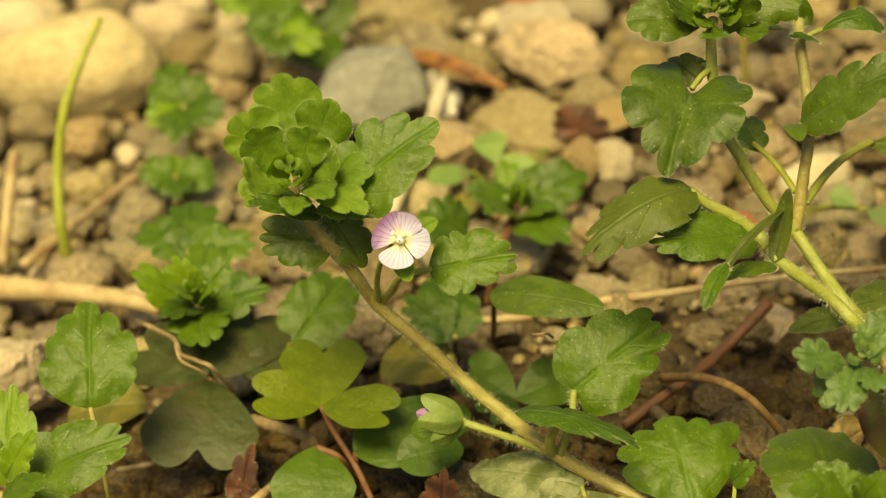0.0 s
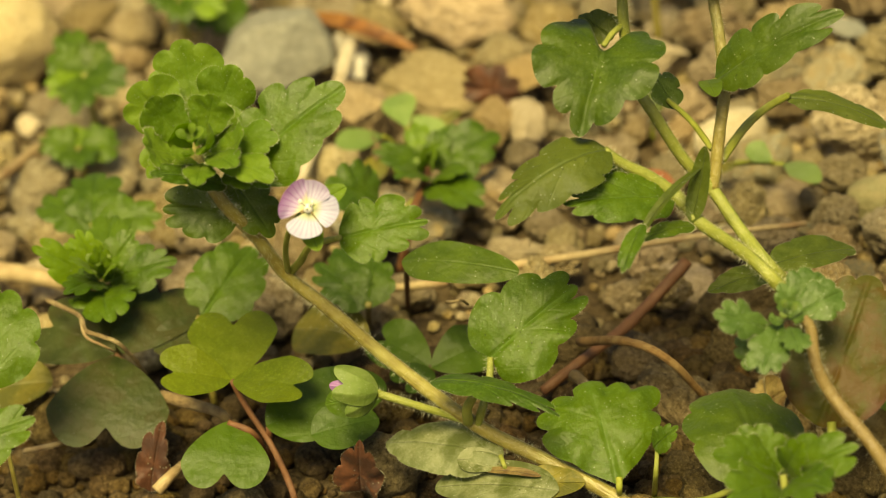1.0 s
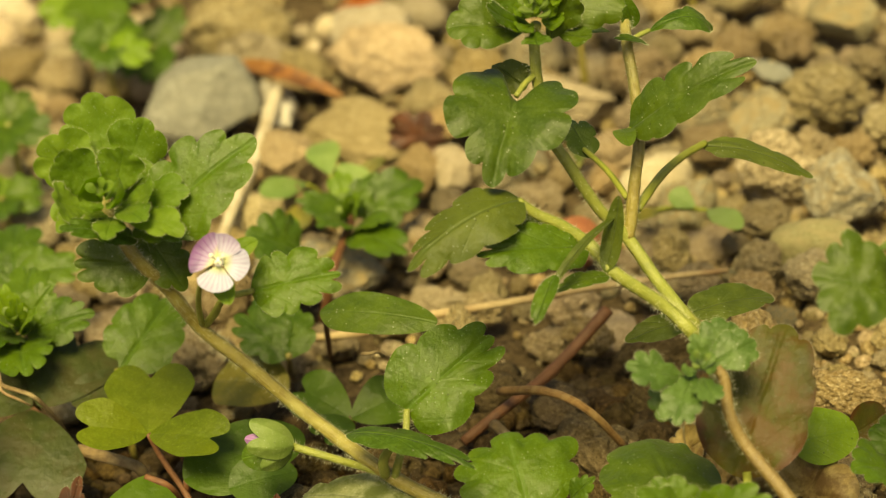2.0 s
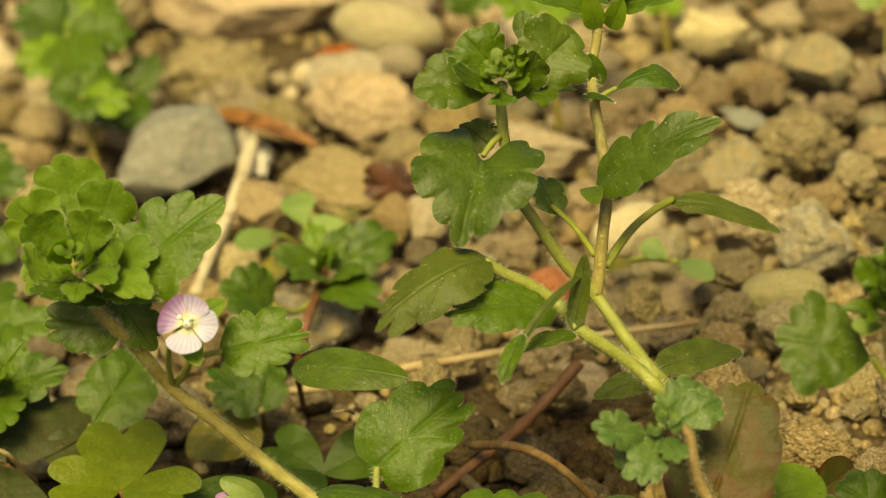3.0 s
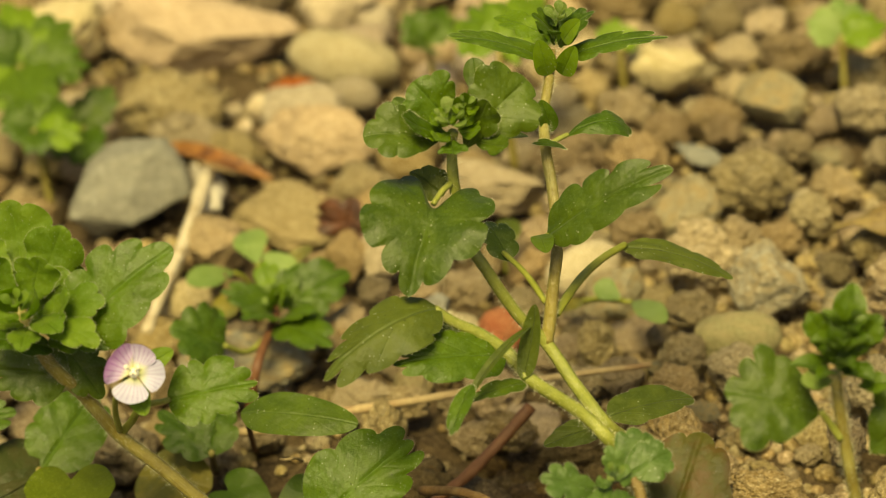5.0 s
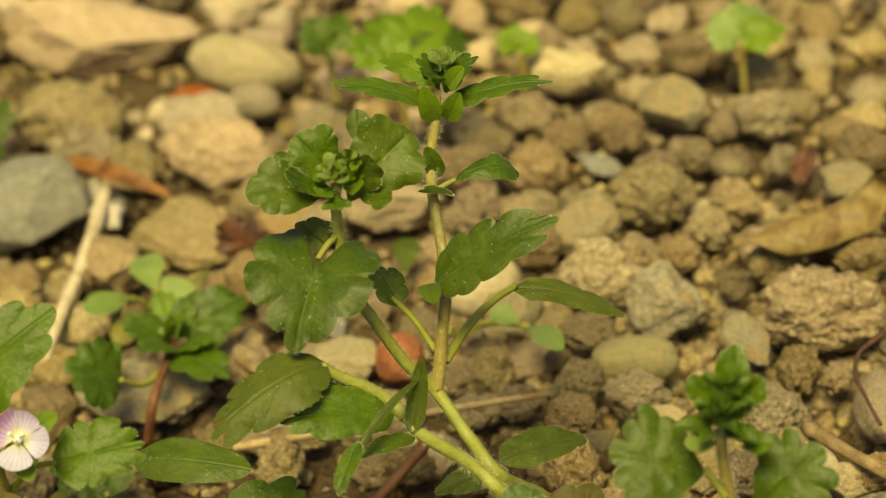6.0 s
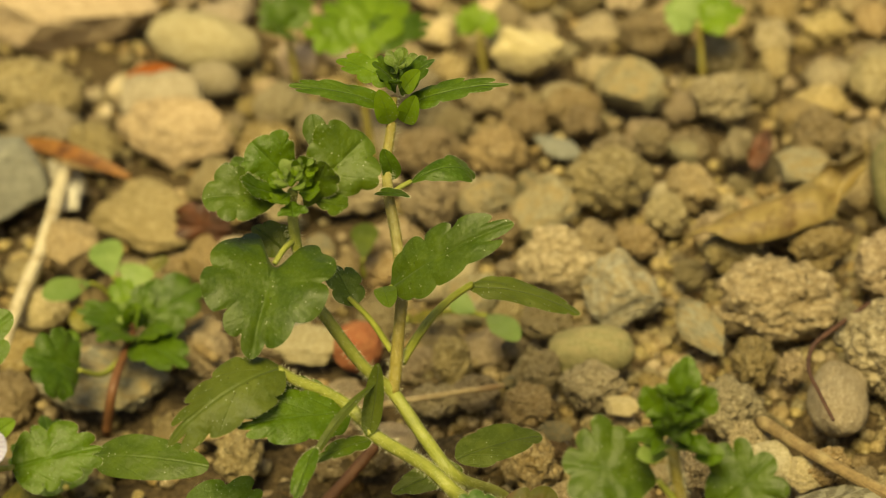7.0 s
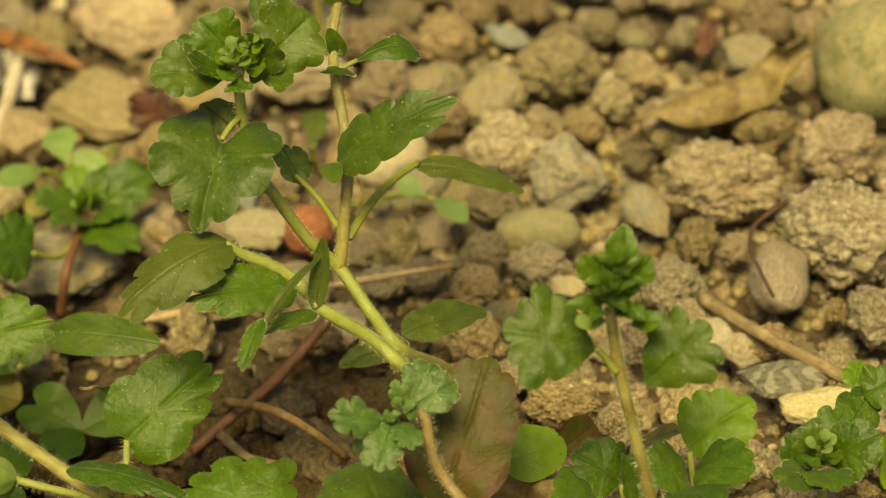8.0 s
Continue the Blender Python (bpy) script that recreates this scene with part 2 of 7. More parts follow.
TAN = earth_material("stone_tan", rgb(0.29, 0.22, 0.115), rgb(0.40, 0.305, 0.165), rgb(0.52, 0.42, 0.25), pits=0.55, grain=8.0, rough=0.8)
GREY = earth_material("stone_grey", rgb(0.2, 0.18, 0.115), rgb(0.3, 0.27, 0.175), rgb(0.46, 0.43, 0.31), pits=0.5, grain=7.0, rough=0.75, dust=rgb(0.40, 0.30, 0.15))
PALE = earth_material("stone_pale", rgb(0.38, 0.31, 0.18), rgb(0.48, 0.40, 0.245), rgb(0.60, 0.52, 0.36), pits=0.15, grain=7.0, rough=0.75)
SLATE = earth_material("stone_slate", rgb(0.20, 0.20, 0.165), rgb(0.26, 0.255, 0.21), rgb(0.34, 0.335, 0.27), pits=0.12, grain=7.0, rough=0.7)
OLIVE = earth_material("stone_olive", rgb(0.20, 0.19, 0.085), rgb(0.26, 0.24, 0.11), rgb(0.38, 0.36, 0.20), pits=0.12, grain=10.0, rough=0.7, dust=rgb(0.36, 0.30, 0.16))
RUST = earth_material("stone_rusty_red", rgb(0.42, 0.11, 0.04), rgb(0.52, 0.20, 0.08), rgb(0.30, 0.07, 0.03), pits=0.5, grain=6.0, rough=0.8)
SAND = earth_material("stone_sandy", rgb(0.32, 0.25, 0.15), rgb(0.41, 0.325, 0.20), rgb(0.50, 0.41, 0.265), pits=0.3, grain=7.0, rough=0.85)
BANDED = earth_material("stone_banded", rgb(0.24, 0.21, 0.14), rgb(0.34, 0.30, 0.20), rgb(0.46, 0.43, 0.33), pits=0.5, grain=8.0, rough=0.7, band=rgb(0.42, 0.39, 0.29))
BEIGE = earth_material("stone_beige", rgb(0.37, 0.29, 0.18), rgb(0.47, 0.38, 0.245), rgb(0.60, 0.50, 0.345), pits=0.35, grain=7.0, rough=0.8)
WHITE = earth_material("chip_white", rgb(0.62, 0.57, 0.46), rgb(0.72, 0.68, 0.58), rgb(0.5, 0.42, 0.3), pits=0.15, grain=6.0, rough=0.7)


def petal_material():
    """White petals with violet lines that run outwards; a petal is the more lilac, the nearer its random number is to one."""
    m = Nodes("petal_white_lilac")
    sep = m.add("ShaderNodeSeparateXYZ", Vector=m.add("ShaderNodeUVMap").outputs[0])
    u, v = sep.outputs[0], sep.outputs[1]
    ang = m.math("DIVIDE", v, m.math("ADD", u, 0.25))
    ray = m.math("ABSOLUTE", m.math("SUBTRACT", m.math("FRACT", m.math("MULTIPLY", ang, 7.0)), 0.5))
    ray = m.math("MULTIPLY", m.ramp(ray, 0.15, 0.03), m.math("MULTIPLY", m.ramp(u, 0.15, 0.32), m.ramp(u, 1.0, 0.8)))
    return m, u, ray


def petal(name, body, lines, outer=None):
    m, u, ray = petal_material()
    if outer:
        body = m.mix(m.ramp(u, 0.45, 0.95), body, outer)
    col = m.mix(m.ramp(u, 0.12, 0.36), rgb(0.60, 0.63, 0.34), body)
    col = m.mix(m.math("MULTIPLY", ray, 0.72), col, lines)
    m.put(m.bsdf.inputs["Base Color"], col)
    m.bsdf.inputs["Roughness"].default_value = 0.5
    m.mat.name = name
    tr = m.add("ShaderNodeBsdfTranslucent", Color=col)
    mx = m.add("ShaderNodeMixShader")
    mx.inputs[0].default_value = 0.3
    m.t.links.new(m.bsdf.outputs[0], mx.inputs[1])
    m.t.links.new(tr.outputs[0], mx.inputs[2])
    m.t.links.new(mx.outputs[0], m.out.inputs[0])
    return m.mat


PETAL_WHITE = petal("petal_white", rgb(0.54, 0.54, 0.70), rgb(0.36, 0.27, 0.50))
PETAL_LILAC = petal("petal_lilac", rgb(0.50, 0.40, 0.62), rgb(0.30, 0.09, 0.38), rgb(0.40, 0.19, 0.46))
PETAL_PALE = petal("petal_pale_lilac", rgb(0.54, 0.52, 0.68), rgb(0.34, 0.18, 0.46), rgb(0.52, 0.44, 0.64))
STAMEN = skin_material("stamen_cream", rgb(0.75, 0.75, 0.55), rgb(0.8, 0.8, 0.68), 0.5)

# ---- builders ----


def mesh_of(name, bm, material, smooth=True):
    me = bpy.data.meshes.new(name)
    bm.to_mesh(me)
    bm.free()
    me.materials.append(material)
    if smooth and all(e.use_edge_sharp is False for e in me.edges):
        me.shade_smooth()
    return me


def part(name, bm, material, parent, label="", at=None):
    """One mesh object under a thing; at is its pose in the world."""
    ob = new(name, bm if isinstance(bm, bpy.types.Mesh) else mesh_of(name, bm, material))
    ob.parent = parent
    base = parent.matrix_basis.copy()
    up = parent.parent
    while up:
        base = up.matrix_basis @ base
        up = up.parent
    ob.matrix_basis = base.inverted() @ (at or Matrix())
    return tagged(ob, label)


def plant(name, base, label, category="plant", group=""):
    root = new(name)
    root.empty_display_size = 0.002
    root.matrix_basis = Matrix.Translation(Vector(base) * MM)
    return tagged(root, label, category, group)


def leaf_mesh(length, width, shape, teeth, notch, fold, arch, wave, seed, thick=0.00022, bare=0.75):
    """A leaf blade in metres: along x from its base to its tip, face up. Rings run out from the middle of the blade to a lobed rim."""
    rng = random.Random(seed)
    around, rings = (132 if teeth else 64), (0.22, 0.42, 0.6, 0.76, 0.9, 1.0)
    centre = {"ovate": 0.40, "heart": 0.36, "clover": 0.60, "spoon": 0.58, "narrow": 0.45, "fan": 0.58, "cordate": 0.24, "obovate": 0.60, "deltoid": 0.30, "scale": 0.34}[shape]
    bm = bmesh.new()
    lay = bm.loops.layers.uv.new("UVMap")
    coords = {}
    phase, amp = rng.uniform(0, 6.28), [rng.uniform(0.6, 1.3) for _ in range(24)]
    skew = rng.uniform(0.05, 0.14), rng.uniform(-0.08, 0.08)
    notch *= 1.15
    step = 2 * math.pi / (teeth + 2.2) if teeth else 1.0

    def rim(a):
        c, s = math.cos(a), math.sin(a)
        away = math.pi - abs(a)
        if shape == "clover":
            x = centre + (1 - centre) * c if c > 0 else centre + centre * c
            y = 0.5 * s * (1.0 if c > 0 else (1 + c) ** 0.20 * (1 + c * 0.15))
            k = 1 - 0.52 * math.exp(-(a / 0.24) ** 2) + 0.10 * math.exp(-((abs(a) - 0.62) / 0.4) ** 2)
            return centre + (x - centre) * k, y * k
        x = centre + (1 - centre) * c if c > 0 else centre + centre * c
        y = 0.5 * s
        if shape in ("spoon", "obovate"):
            y *= 1.0 if c > 0 else max(0.0, 1 + c) ** 0.45 * 0.85 + 0.15 * (1 + c)
        elif shape == "narrow":
            y *= 0.85 + 0.15 * c
        elif shape == "heart":
            x += 0.10 * c * math.exp(-((away - 0.75) / 0.45) ** 2)
        elif shape == "cordate":
            if c < 0:
                x = centre + (centre + 0.46) * c + 0.46 * math.exp(-(away / 0.30) ** 2)
            else:
                y *= 1 - 0.22 * c
        elif shape == "deltoid":
            if c < 0:
                x = centre + (centre + 0.10) * c + 0.10 * math.exp(-(away / 0.35) ** 2)
            else:
                y *= 1 - 0.16 * c * c
        elif shape == "scale":
            y *= 1 - 0.42 * max(0.0, c) ** 1.5
        elif shape == "fan":
            half = away / 2
            x, y = math.sin(half) ** 2, (0.5 if s > 0 else -0.5) * 1.33 * math.sin(away) * math.sin(half) ** 1.05
        else:
            y *= 1 + 0.08 * -c
            if c < 0:
                y *= 1 - 0.35 * math.exp(-(away / 0.5) ** 2)
        k = 1.0
        if teeth:
            q = (a + skew[0] * math.sin(2 * a + phase) + skew[1] * math.sin(3 * a)) / step + (0.10 if a > 0 else -0.10) * min(1.0, abs(a))
            near = round(q)
            e = abs(q - near)
            fade = min(1.0, max(0.0, (away - bare) / 0.5))
            k -= notch * fade * amp[int(near) % 24] * (1 - math.sqrt(max(0.0, 1 - (1.97 * e) ** 2)))
            k *= 1 + 0.05 * (amp[int(near + 7) % 24] - 1) * fade * 4
        return centre + (x - centre) * k, y * k

    def lift(x, y):
        u, v = x, abs(y) * 2
        z = arch * 4 * u * (1 - u) * length + fold * v * width * 0.5 * (0.6 + 0.4 * u)
        z += wave * width * (0.6 * math.sin(7 * u + phase) * v * v + 0.35 * math.sin(5 * math.atan2(y, x - centre) + phase) * v ** 2)
        z -= 0.016 * width * math.exp(-(y / 0.028) ** 2) * (1 - u * u * 0.8) * (1 if teeth else 0)
        return z

    quilt = Vector((seed * 3.7, 0, 0))
    for side in (1, -1):
        hub = bm.verts.new((centre * length, 0, lift(centre, 0) - (0 if side == 1 else thick)))
        coords[hub] = (centre, 0)
        prev = None
        for r in rings:
            if r == 1.0 and side == -1:
                row = edge
            else:
                row = []
                for i in range(around):
                    a = -math.pi + 2 * math.pi * i / around
                    x, y = rim(a)
                    c, s = math.cos(a), math.sin(a)
                    smooth_x = centre + ((1 - centre) if c > 0 else centre) * c
                    t = r ** 3
                    x = centre + r * ((x - centre) * t + (smooth_x - centre) * (1 - t) * (0.9 if teeth else 1.0))
                    y = r * (y * t + 0.5 * s * (0.85 if teeth else 0.95) * (1 - t))
                    if shape in ("spoon", "clover", "fan", "cordate", "obovate", "deltoid") and r < 1:
                        xx, yy = rim(a)
                        x, y = centre + r * (xx - centre), r * yy
                    z = lift(x, y)
                    if teeth:
                        z += width * (0.055 * noise.noise(Vector((x * 5.5, y * 5.5, 0)) + quilt) * r - 0.20 * max(0.0, r - 0.55) ** 2)
                    v = bm.verts.new((x * length, y * width, z - (0 if side == 1 else thick * (1 - r ** 4))))
                    coords[v] = (x, y)
                    row.append(v)
            for i in range(around):
                j = (i + 1) % around
                vs = (hub, row[i], row[j]) if prev is None else (prev[i], row[i], row[j], prev[j])
                bm.faces.new(vs if side == 1 else tuple(reversed(vs)))
            prev = row
        if side == 1:
            edge = row
    for i in range(around):
        bm.edges.get((edge[i], edge[(i + 1) % around])).smooth = False
    for f in bm.faces:
        f.smooth = True
        for lp in f.loops:
            lp[lay].uv = coords[lp.vert]
    return bm


def frame_of(base, tip, normal):
    b, t = Vector(base) * MM, Vector(tip) * MM
    x = (t - b).normalized()
    z = Vector(normal)
    z = (z - x * z.dot(x)).normalized()
    y = z.cross(x)
    m = Matrix((x, y, z)).transposed().to_4x4()
    m.translation = b
    return m, (t - b).length


COUNT = [0]


def leaf(owner, base, tip, width, normal, material=None, shape="ovate", teeth=7, notch=0.30, fold=0.15, arch=0.06, wave=0.05, label="", name="leaf", bare=0.75, thick=0.22):
    """A leaf blade from base to tip (mm), width mm across, its face towards normal."""
    COUNT[0] += 1
    m, length = frame_of(base, tip, normal)
    if shape in ("clover", "spoon"):
        teeth = 0
    bm = leaf_mesh(length, width * MM, shape, teeth, notch, fold, arch, wave, COUNT[0], thick * MM, bare)
    blade = part(name, bm, material or LEAF, owner, label, m)
    if teeth and base[1] < 20 and length > 0.0055:
        fringe(blade, COUNT[0])
    return blade


def fringe(blade, seed):
    """Fine short hairs along a blade's rim."""
    rng = random.Random(seed)
    me = blade.data
    rim = [e for e in me.edges if e.use_edge_sharp]
    mid = sum((v.co for v in me.vertices), Vector()) / len(me.vertices)
    verts, faces = [], []
    for e in rim:
        a, b = (me.vertices[i].co for i in e.vertices)
        p = a.lerp(b, rng.random())
        out = ((p - mid).normalized() + Vector((rng.uniform(-0.5, 0.5), rng.uniform(-0.5, 0.5), rng.uniform(-0.3, 0.6)))).normalized()
        q = p + out * rng.uniform(0.12, 0.32) * MM
        w = out.orthogonal().normalized() * 0.011 * MM
        w2 = out.cross(w)
        k = len(verts)
        verts += [p + w, p - w * 0.5 + w2, p - w * 0.5 - w2, q]
        faces += [(k, k + 1, k + 3), (k + 1, k + 2, k + 3), (k + 2, k, k + 3)]
    hair = bpy.data.meshes.new("leaf_hairs")
    hair.from_pydata([tuple(v) for v in verts], [], faces)
    hair.materials.append(HAIR)
    ob = new("leaf_hairs", hair)
    ob.parent = blade
    tagged(ob, kind="stuff")


def tip_cluster(owner, base, up, size, count, outer=None, inner=None, pointed=False):
    """The tight end of a shoot: small round-lobed cupped leaves in a spiral, and plump pale knobs in the middle."""
    b0, z = Vector(base), Vector(up).normalized()
    x = z.orthogonal().normalized()
    y = z.cross(x)
    rng = random.Random(int(size * 100) + count)
    for i in range(count):
        f = i / (count - 1)
        turn = i * 2.4 + rng.uniform(-0.3, 0.3)
        out = x * math.cos(turn) + y * math.sin(turn)
        b = b0 + z * size * (0.05 + (0.42 if f < 0.55 else 0.62) * f) + out * size * 0.10
        reach, rise = size * (0.60 - 0.40 * f) * rng.uniform(0.85, 1.15), size * (0.20 + 0.12 * f)
        tip = b + out * reach + z * rise
        face = z * reach - out * rise
        span = math.hypot(reach, rise)
        if pointed:
            leaf(owner, b, tip, span * 0.62, face, outer, shape="scale", teeth=0, fold=0.5, arch=0.16, wave=0.05, thick=0.35)
        elif f < 0.55:
            leaf(owner, b, tip, span * 0.92, face, outer or LEAF, shape="obovate", teeth=3, notch=0.16, fold=0.30, arch=-0.14, wave=0.06, bare=1.0, thick=0.3)
        else:
            leaf(owner, b, tip, span * 0.78, face, inner or LEAF_BUD, shape="spoon", fold=0.10, arch=0.12, wave=0.04, thick=size * 0.10, name="bud")


def curve_points(points, steps=6):
    """Catmull-Rom through the points."""
    p = [Vector(q) * MM for q in points]
    p = [p[0] * 2 - p[1]] + p + [p[-1] * 2 - p[-2]]
    out = []
    for i in range(1, len(p) - 2):
        for k in range(steps):
            t = k / steps
            a, b, c, d = p[i - 1:i + 3]
            out.append(0.5 * ((2 * b) + (c - a) * t + (2 * a - 5 * b + 4 * c - d) * t * t + (3 * b - a - 3 * c + d) * t ** 3))
    return out + [p[-2]]


def tube(points, r0, r1, sides=10, knots=0.0, seed=0, steps=6):
    """A closed tube through points (mm), tapering from r0 to r1 (mm), a little uneven."""
    rng = random.Random(seed)
    path = curve_points(points, steps)
    bm = bmesh.new()
    lay = bm.loops.layers.uv.new("UVMap")
    rows, n = [], len(path)
    side = None
    uvs = {}
    for i, c in enumerate(path):
        way = (path[min(i + 1, n - 1)] - path[max(i - 1, 0)]).normalized()
        side = (way.orthogonal() if side is None else side - way * side.dot(way)).normalized()
        other = way.cross(side)
        f = i / (n - 1)
        r = (r0 + (r1 - r0) * f) * MM * (1 + knots * rng.uniform(-1, 1))
        row = []
        for k in range(sides):
            a = 2 * math.pi * k / sides
            v = bm.verts.new(c + (side * math.cos(a) + other * math.sin(a)) * r)
            uvs[v] = (f * n * 0.2, k / sides)
            row.append(v)
        rows.append(row)
    for p, q in zip(rows, rows[1:]):
        for k in range(sides):
            j = (k + 1) % sides
            bm.faces.new((p[k], p[j], q[j], q[k]))
    bm.faces.new(list(reversed(rows[0])))
    bm.faces.new(rows[-1])
    for f in bm.faces:
        for lp in f.loops:
            lp[lay].uv = uvs[lp.vert]
    return bm


def stem(owner, points, r0, r1, material=None, name="stem", label="", knots=0.04):
    COUNT[0] += 1
    return part(name, tube(points, r0, r1, knots=knots, seed=COUNT[0]), material or STEM, owner, label)


def hairs(owner, points, radius, count, reach=0.75, name="stem_hairs"):
    """Fine spreading hairs along a stem."""
    COUNT[0] += 1
    rng = random.Random(COUNT[0])
    path = curve_points(points)
    verts, faces = [], []
    for _ in range(count * 7):
        i = rng.randrange(len(path) - 1)
        c = path[i].lerp(path[i + 1], rng.random())
        way = (path[i + 1] - path[i]).normalized()
        out = Vector((rng.gauss(0, 1), rng.gauss(0, 1), rng.gauss(0, 1)))
        out = (out - way * out.dot(way)).normalized()
        root = c + out * radius * MM * 0.95
        end = root + (out + way * rng.uniform(-0.5, 0.5)) * reach * MM * rng.uniform(0.45, 1.1)
        a = way * 0.012 * MM
        b = out.cross(way) * 0.012 * MM
        k = len(verts)
        verts += [root + a, root - a * 0.5 + b, root - a * 0.5 - b, end]
        faces += [(k, k + 1, k + 3), (k + 1, k + 2, k + 3), (k + 2, k, k + 3)]
    me = bpy.data.meshes.new(name)
    me.from_pydata([tuple(v) for v in verts], [], faces)
    me.materials.append(HAIR)
    return tagged(part(name, me, HAIR, owner), kind="stuff")


def unit_vectors(rng, count):
    """Evenly scattered directions."""
    p = np.array([[rng.gauss(0, 1) for _ in range(3)] for _ in range(count)])
    return p / np.linalg.norm(p, axis=1)[:, None]


def swell(d, r, centres, sizes):
    """Pushes the radii r along the directions d out to the far side of every ball that they meet."""
    for c, size in zip(centres, sizes):
        along = d @ c
        inside = along * along - c @ c + size * size
        hit = (along > 0) & (inside > 0)
        r[hit] = np.maximum(r[hit], along[hit] + np.sqrt(inside[hit]))


def lump(seed, kind, cuts=4):
    """A clod of earth grains, an angular rock or a smooth pebble of radius one."""
    rng = random.Random(seed)
    bm = bmesh.new()
    bmesh.ops.create_icosphere(bm, subdivisions=cuts, radius=1.0)
    o = Vector((rng.uniform(-50, 50), rng.uniform(-50, 50), rng.uniform(-50, 50)))
    d = np.array([v.co.normalized()[:] for v in bm.verts])

    def rough(scale, where=None):
        return np.array([noise.noise(Vector(q) * scale + o) for q in (d if where is None else where)])

    if kind == "clod":
        r = 0.74 + 0.30 * rough(1.3) + 0.10 * rough(3.1)
        levels = [(16, 0.22, 0.42, 0.45), (70, 0.10, 0.22, 0.35)]
        if cuts > 3:
            levels.append((150, 0.06, 0.12, 0.25))
        if cuts > 4:
            levels.append((420, 0.030, 0.065, 0.1))
        for count, lo, hi, sink in levels:
            way = unit_vectors(rng, count)
            near = np.argmax(way @ d.T, axis=1)
            sizes = np.array([rng.uniform(lo, hi) for _ in range(count)])
            depth = np.array([rng.uniform(sink, 1.0) for _ in range(count)])
            swell(d, r, way * (r[near] - sizes * depth * 0.75)[:, None], sizes)
        for _ in range(7):
            pit = unit_vectors(rng, 1)[0]
            wide = rng.uniform(0.10, 0.24)
            r -= rng.uniform(0.08, 0.26) * np.exp(-(np.arccos(np.clip(d @ pit, -1, 1)) / wide) ** 2)
        r += 0.05 * rough(8.0) + 0.035 * rough(19.0)
        p = d * (r / np.percentile(r, 80))[:, None]
    elif kind in ("rock", "slab"):
        p = d * (1.0 + 0.12 * rough(1.4))[:, None]
        for n in unit_vectors(rng, 15 if kind == "rock" else 18):
            over = np.maximum(0.0, p @ n - rng.uniform(0.52, 0.86 if kind == "rock" else 0.74))
            p -= n[None, :] * (over * 0.95)[:, None]
        p += d * (0.08 * rough(2.6) + 0.05 * rough(6.0) + 0.035 * rough(13.0) + 0.02 * rough(27.0))[:, None] * (1.0 if kind == "rock" else 0.25)
    else:
        p = d * (1 + 0.16 * rough(1.1) + 0.035 * rough(3.0) + 0.010 * rough(12.0))[:, None]
    for v, q in zip(bm.verts, p):
        v.co = q
    return bm


LUMPS = {}
for kind, many, cuts in (("clod", 16, 5), ("rock", 12, 5), ("pebble", 6, 5), ("slab", 6, 5), ("big clod", 8, 6), ("small clod", 14, 4), ("small rock", 8, 4), ("small pebble", 4, 3)):
    LUMPS[kind] = [(k, lump(100 + k + 37 * len(kind), kind.split()[-1], cuts)) for k in range(many)]
MESHES = {}


def lump_mesh(kind, index, material):
    key = (kind, index % len(LUMPS[kind]), material.name)
    if key not in MESHES:
        me = bpy.data.meshes.new(kind.replace(" ", "_"))
        LUMPS[kind][key[1]][1].to_mesh(me)
        me.materials.append(material)
        me.shade_smooth()
        MESHES[key] = me
    return MESHES[key]


PLACED = []


def stone(name, at, size, yaw, kind, material, label, group, category="stone", tilt=(0, 0), pick=None):
    """A clod or stone on the ground: centre, sizes across (mm), heading."""
    COUNT[0] += 1
    rng = random.Random(COUNT[0])
    if kind == "clod" and max(size) > 9.5 and at[1] < 120:
        kind = "big clod"
    ob = new(name, lump_mesh(kind, rng.randrange(100) if pick is None else pick, material))
    if kind.endswith("rock") or kind == "slab":
        size = [q * 1.2 for q in size]
    spin = pose(0, 0, 0, rng.uniform(-25, 25) + tilt[0], rng.uniform(-15, 15) + tilt[1], yaw)
    ob.matrix_basis = Matrix.Translation(Vector(at) * MM) @ spin @ Matrix.Diagonal((size[0] * MM / 2, size[1] * MM / 2, size[2] * MM / 2, 1))
    PLACED.append((at[0], at[1], max(size[0], size[1]) / 2))
    return tagged(ob, label, category, group)


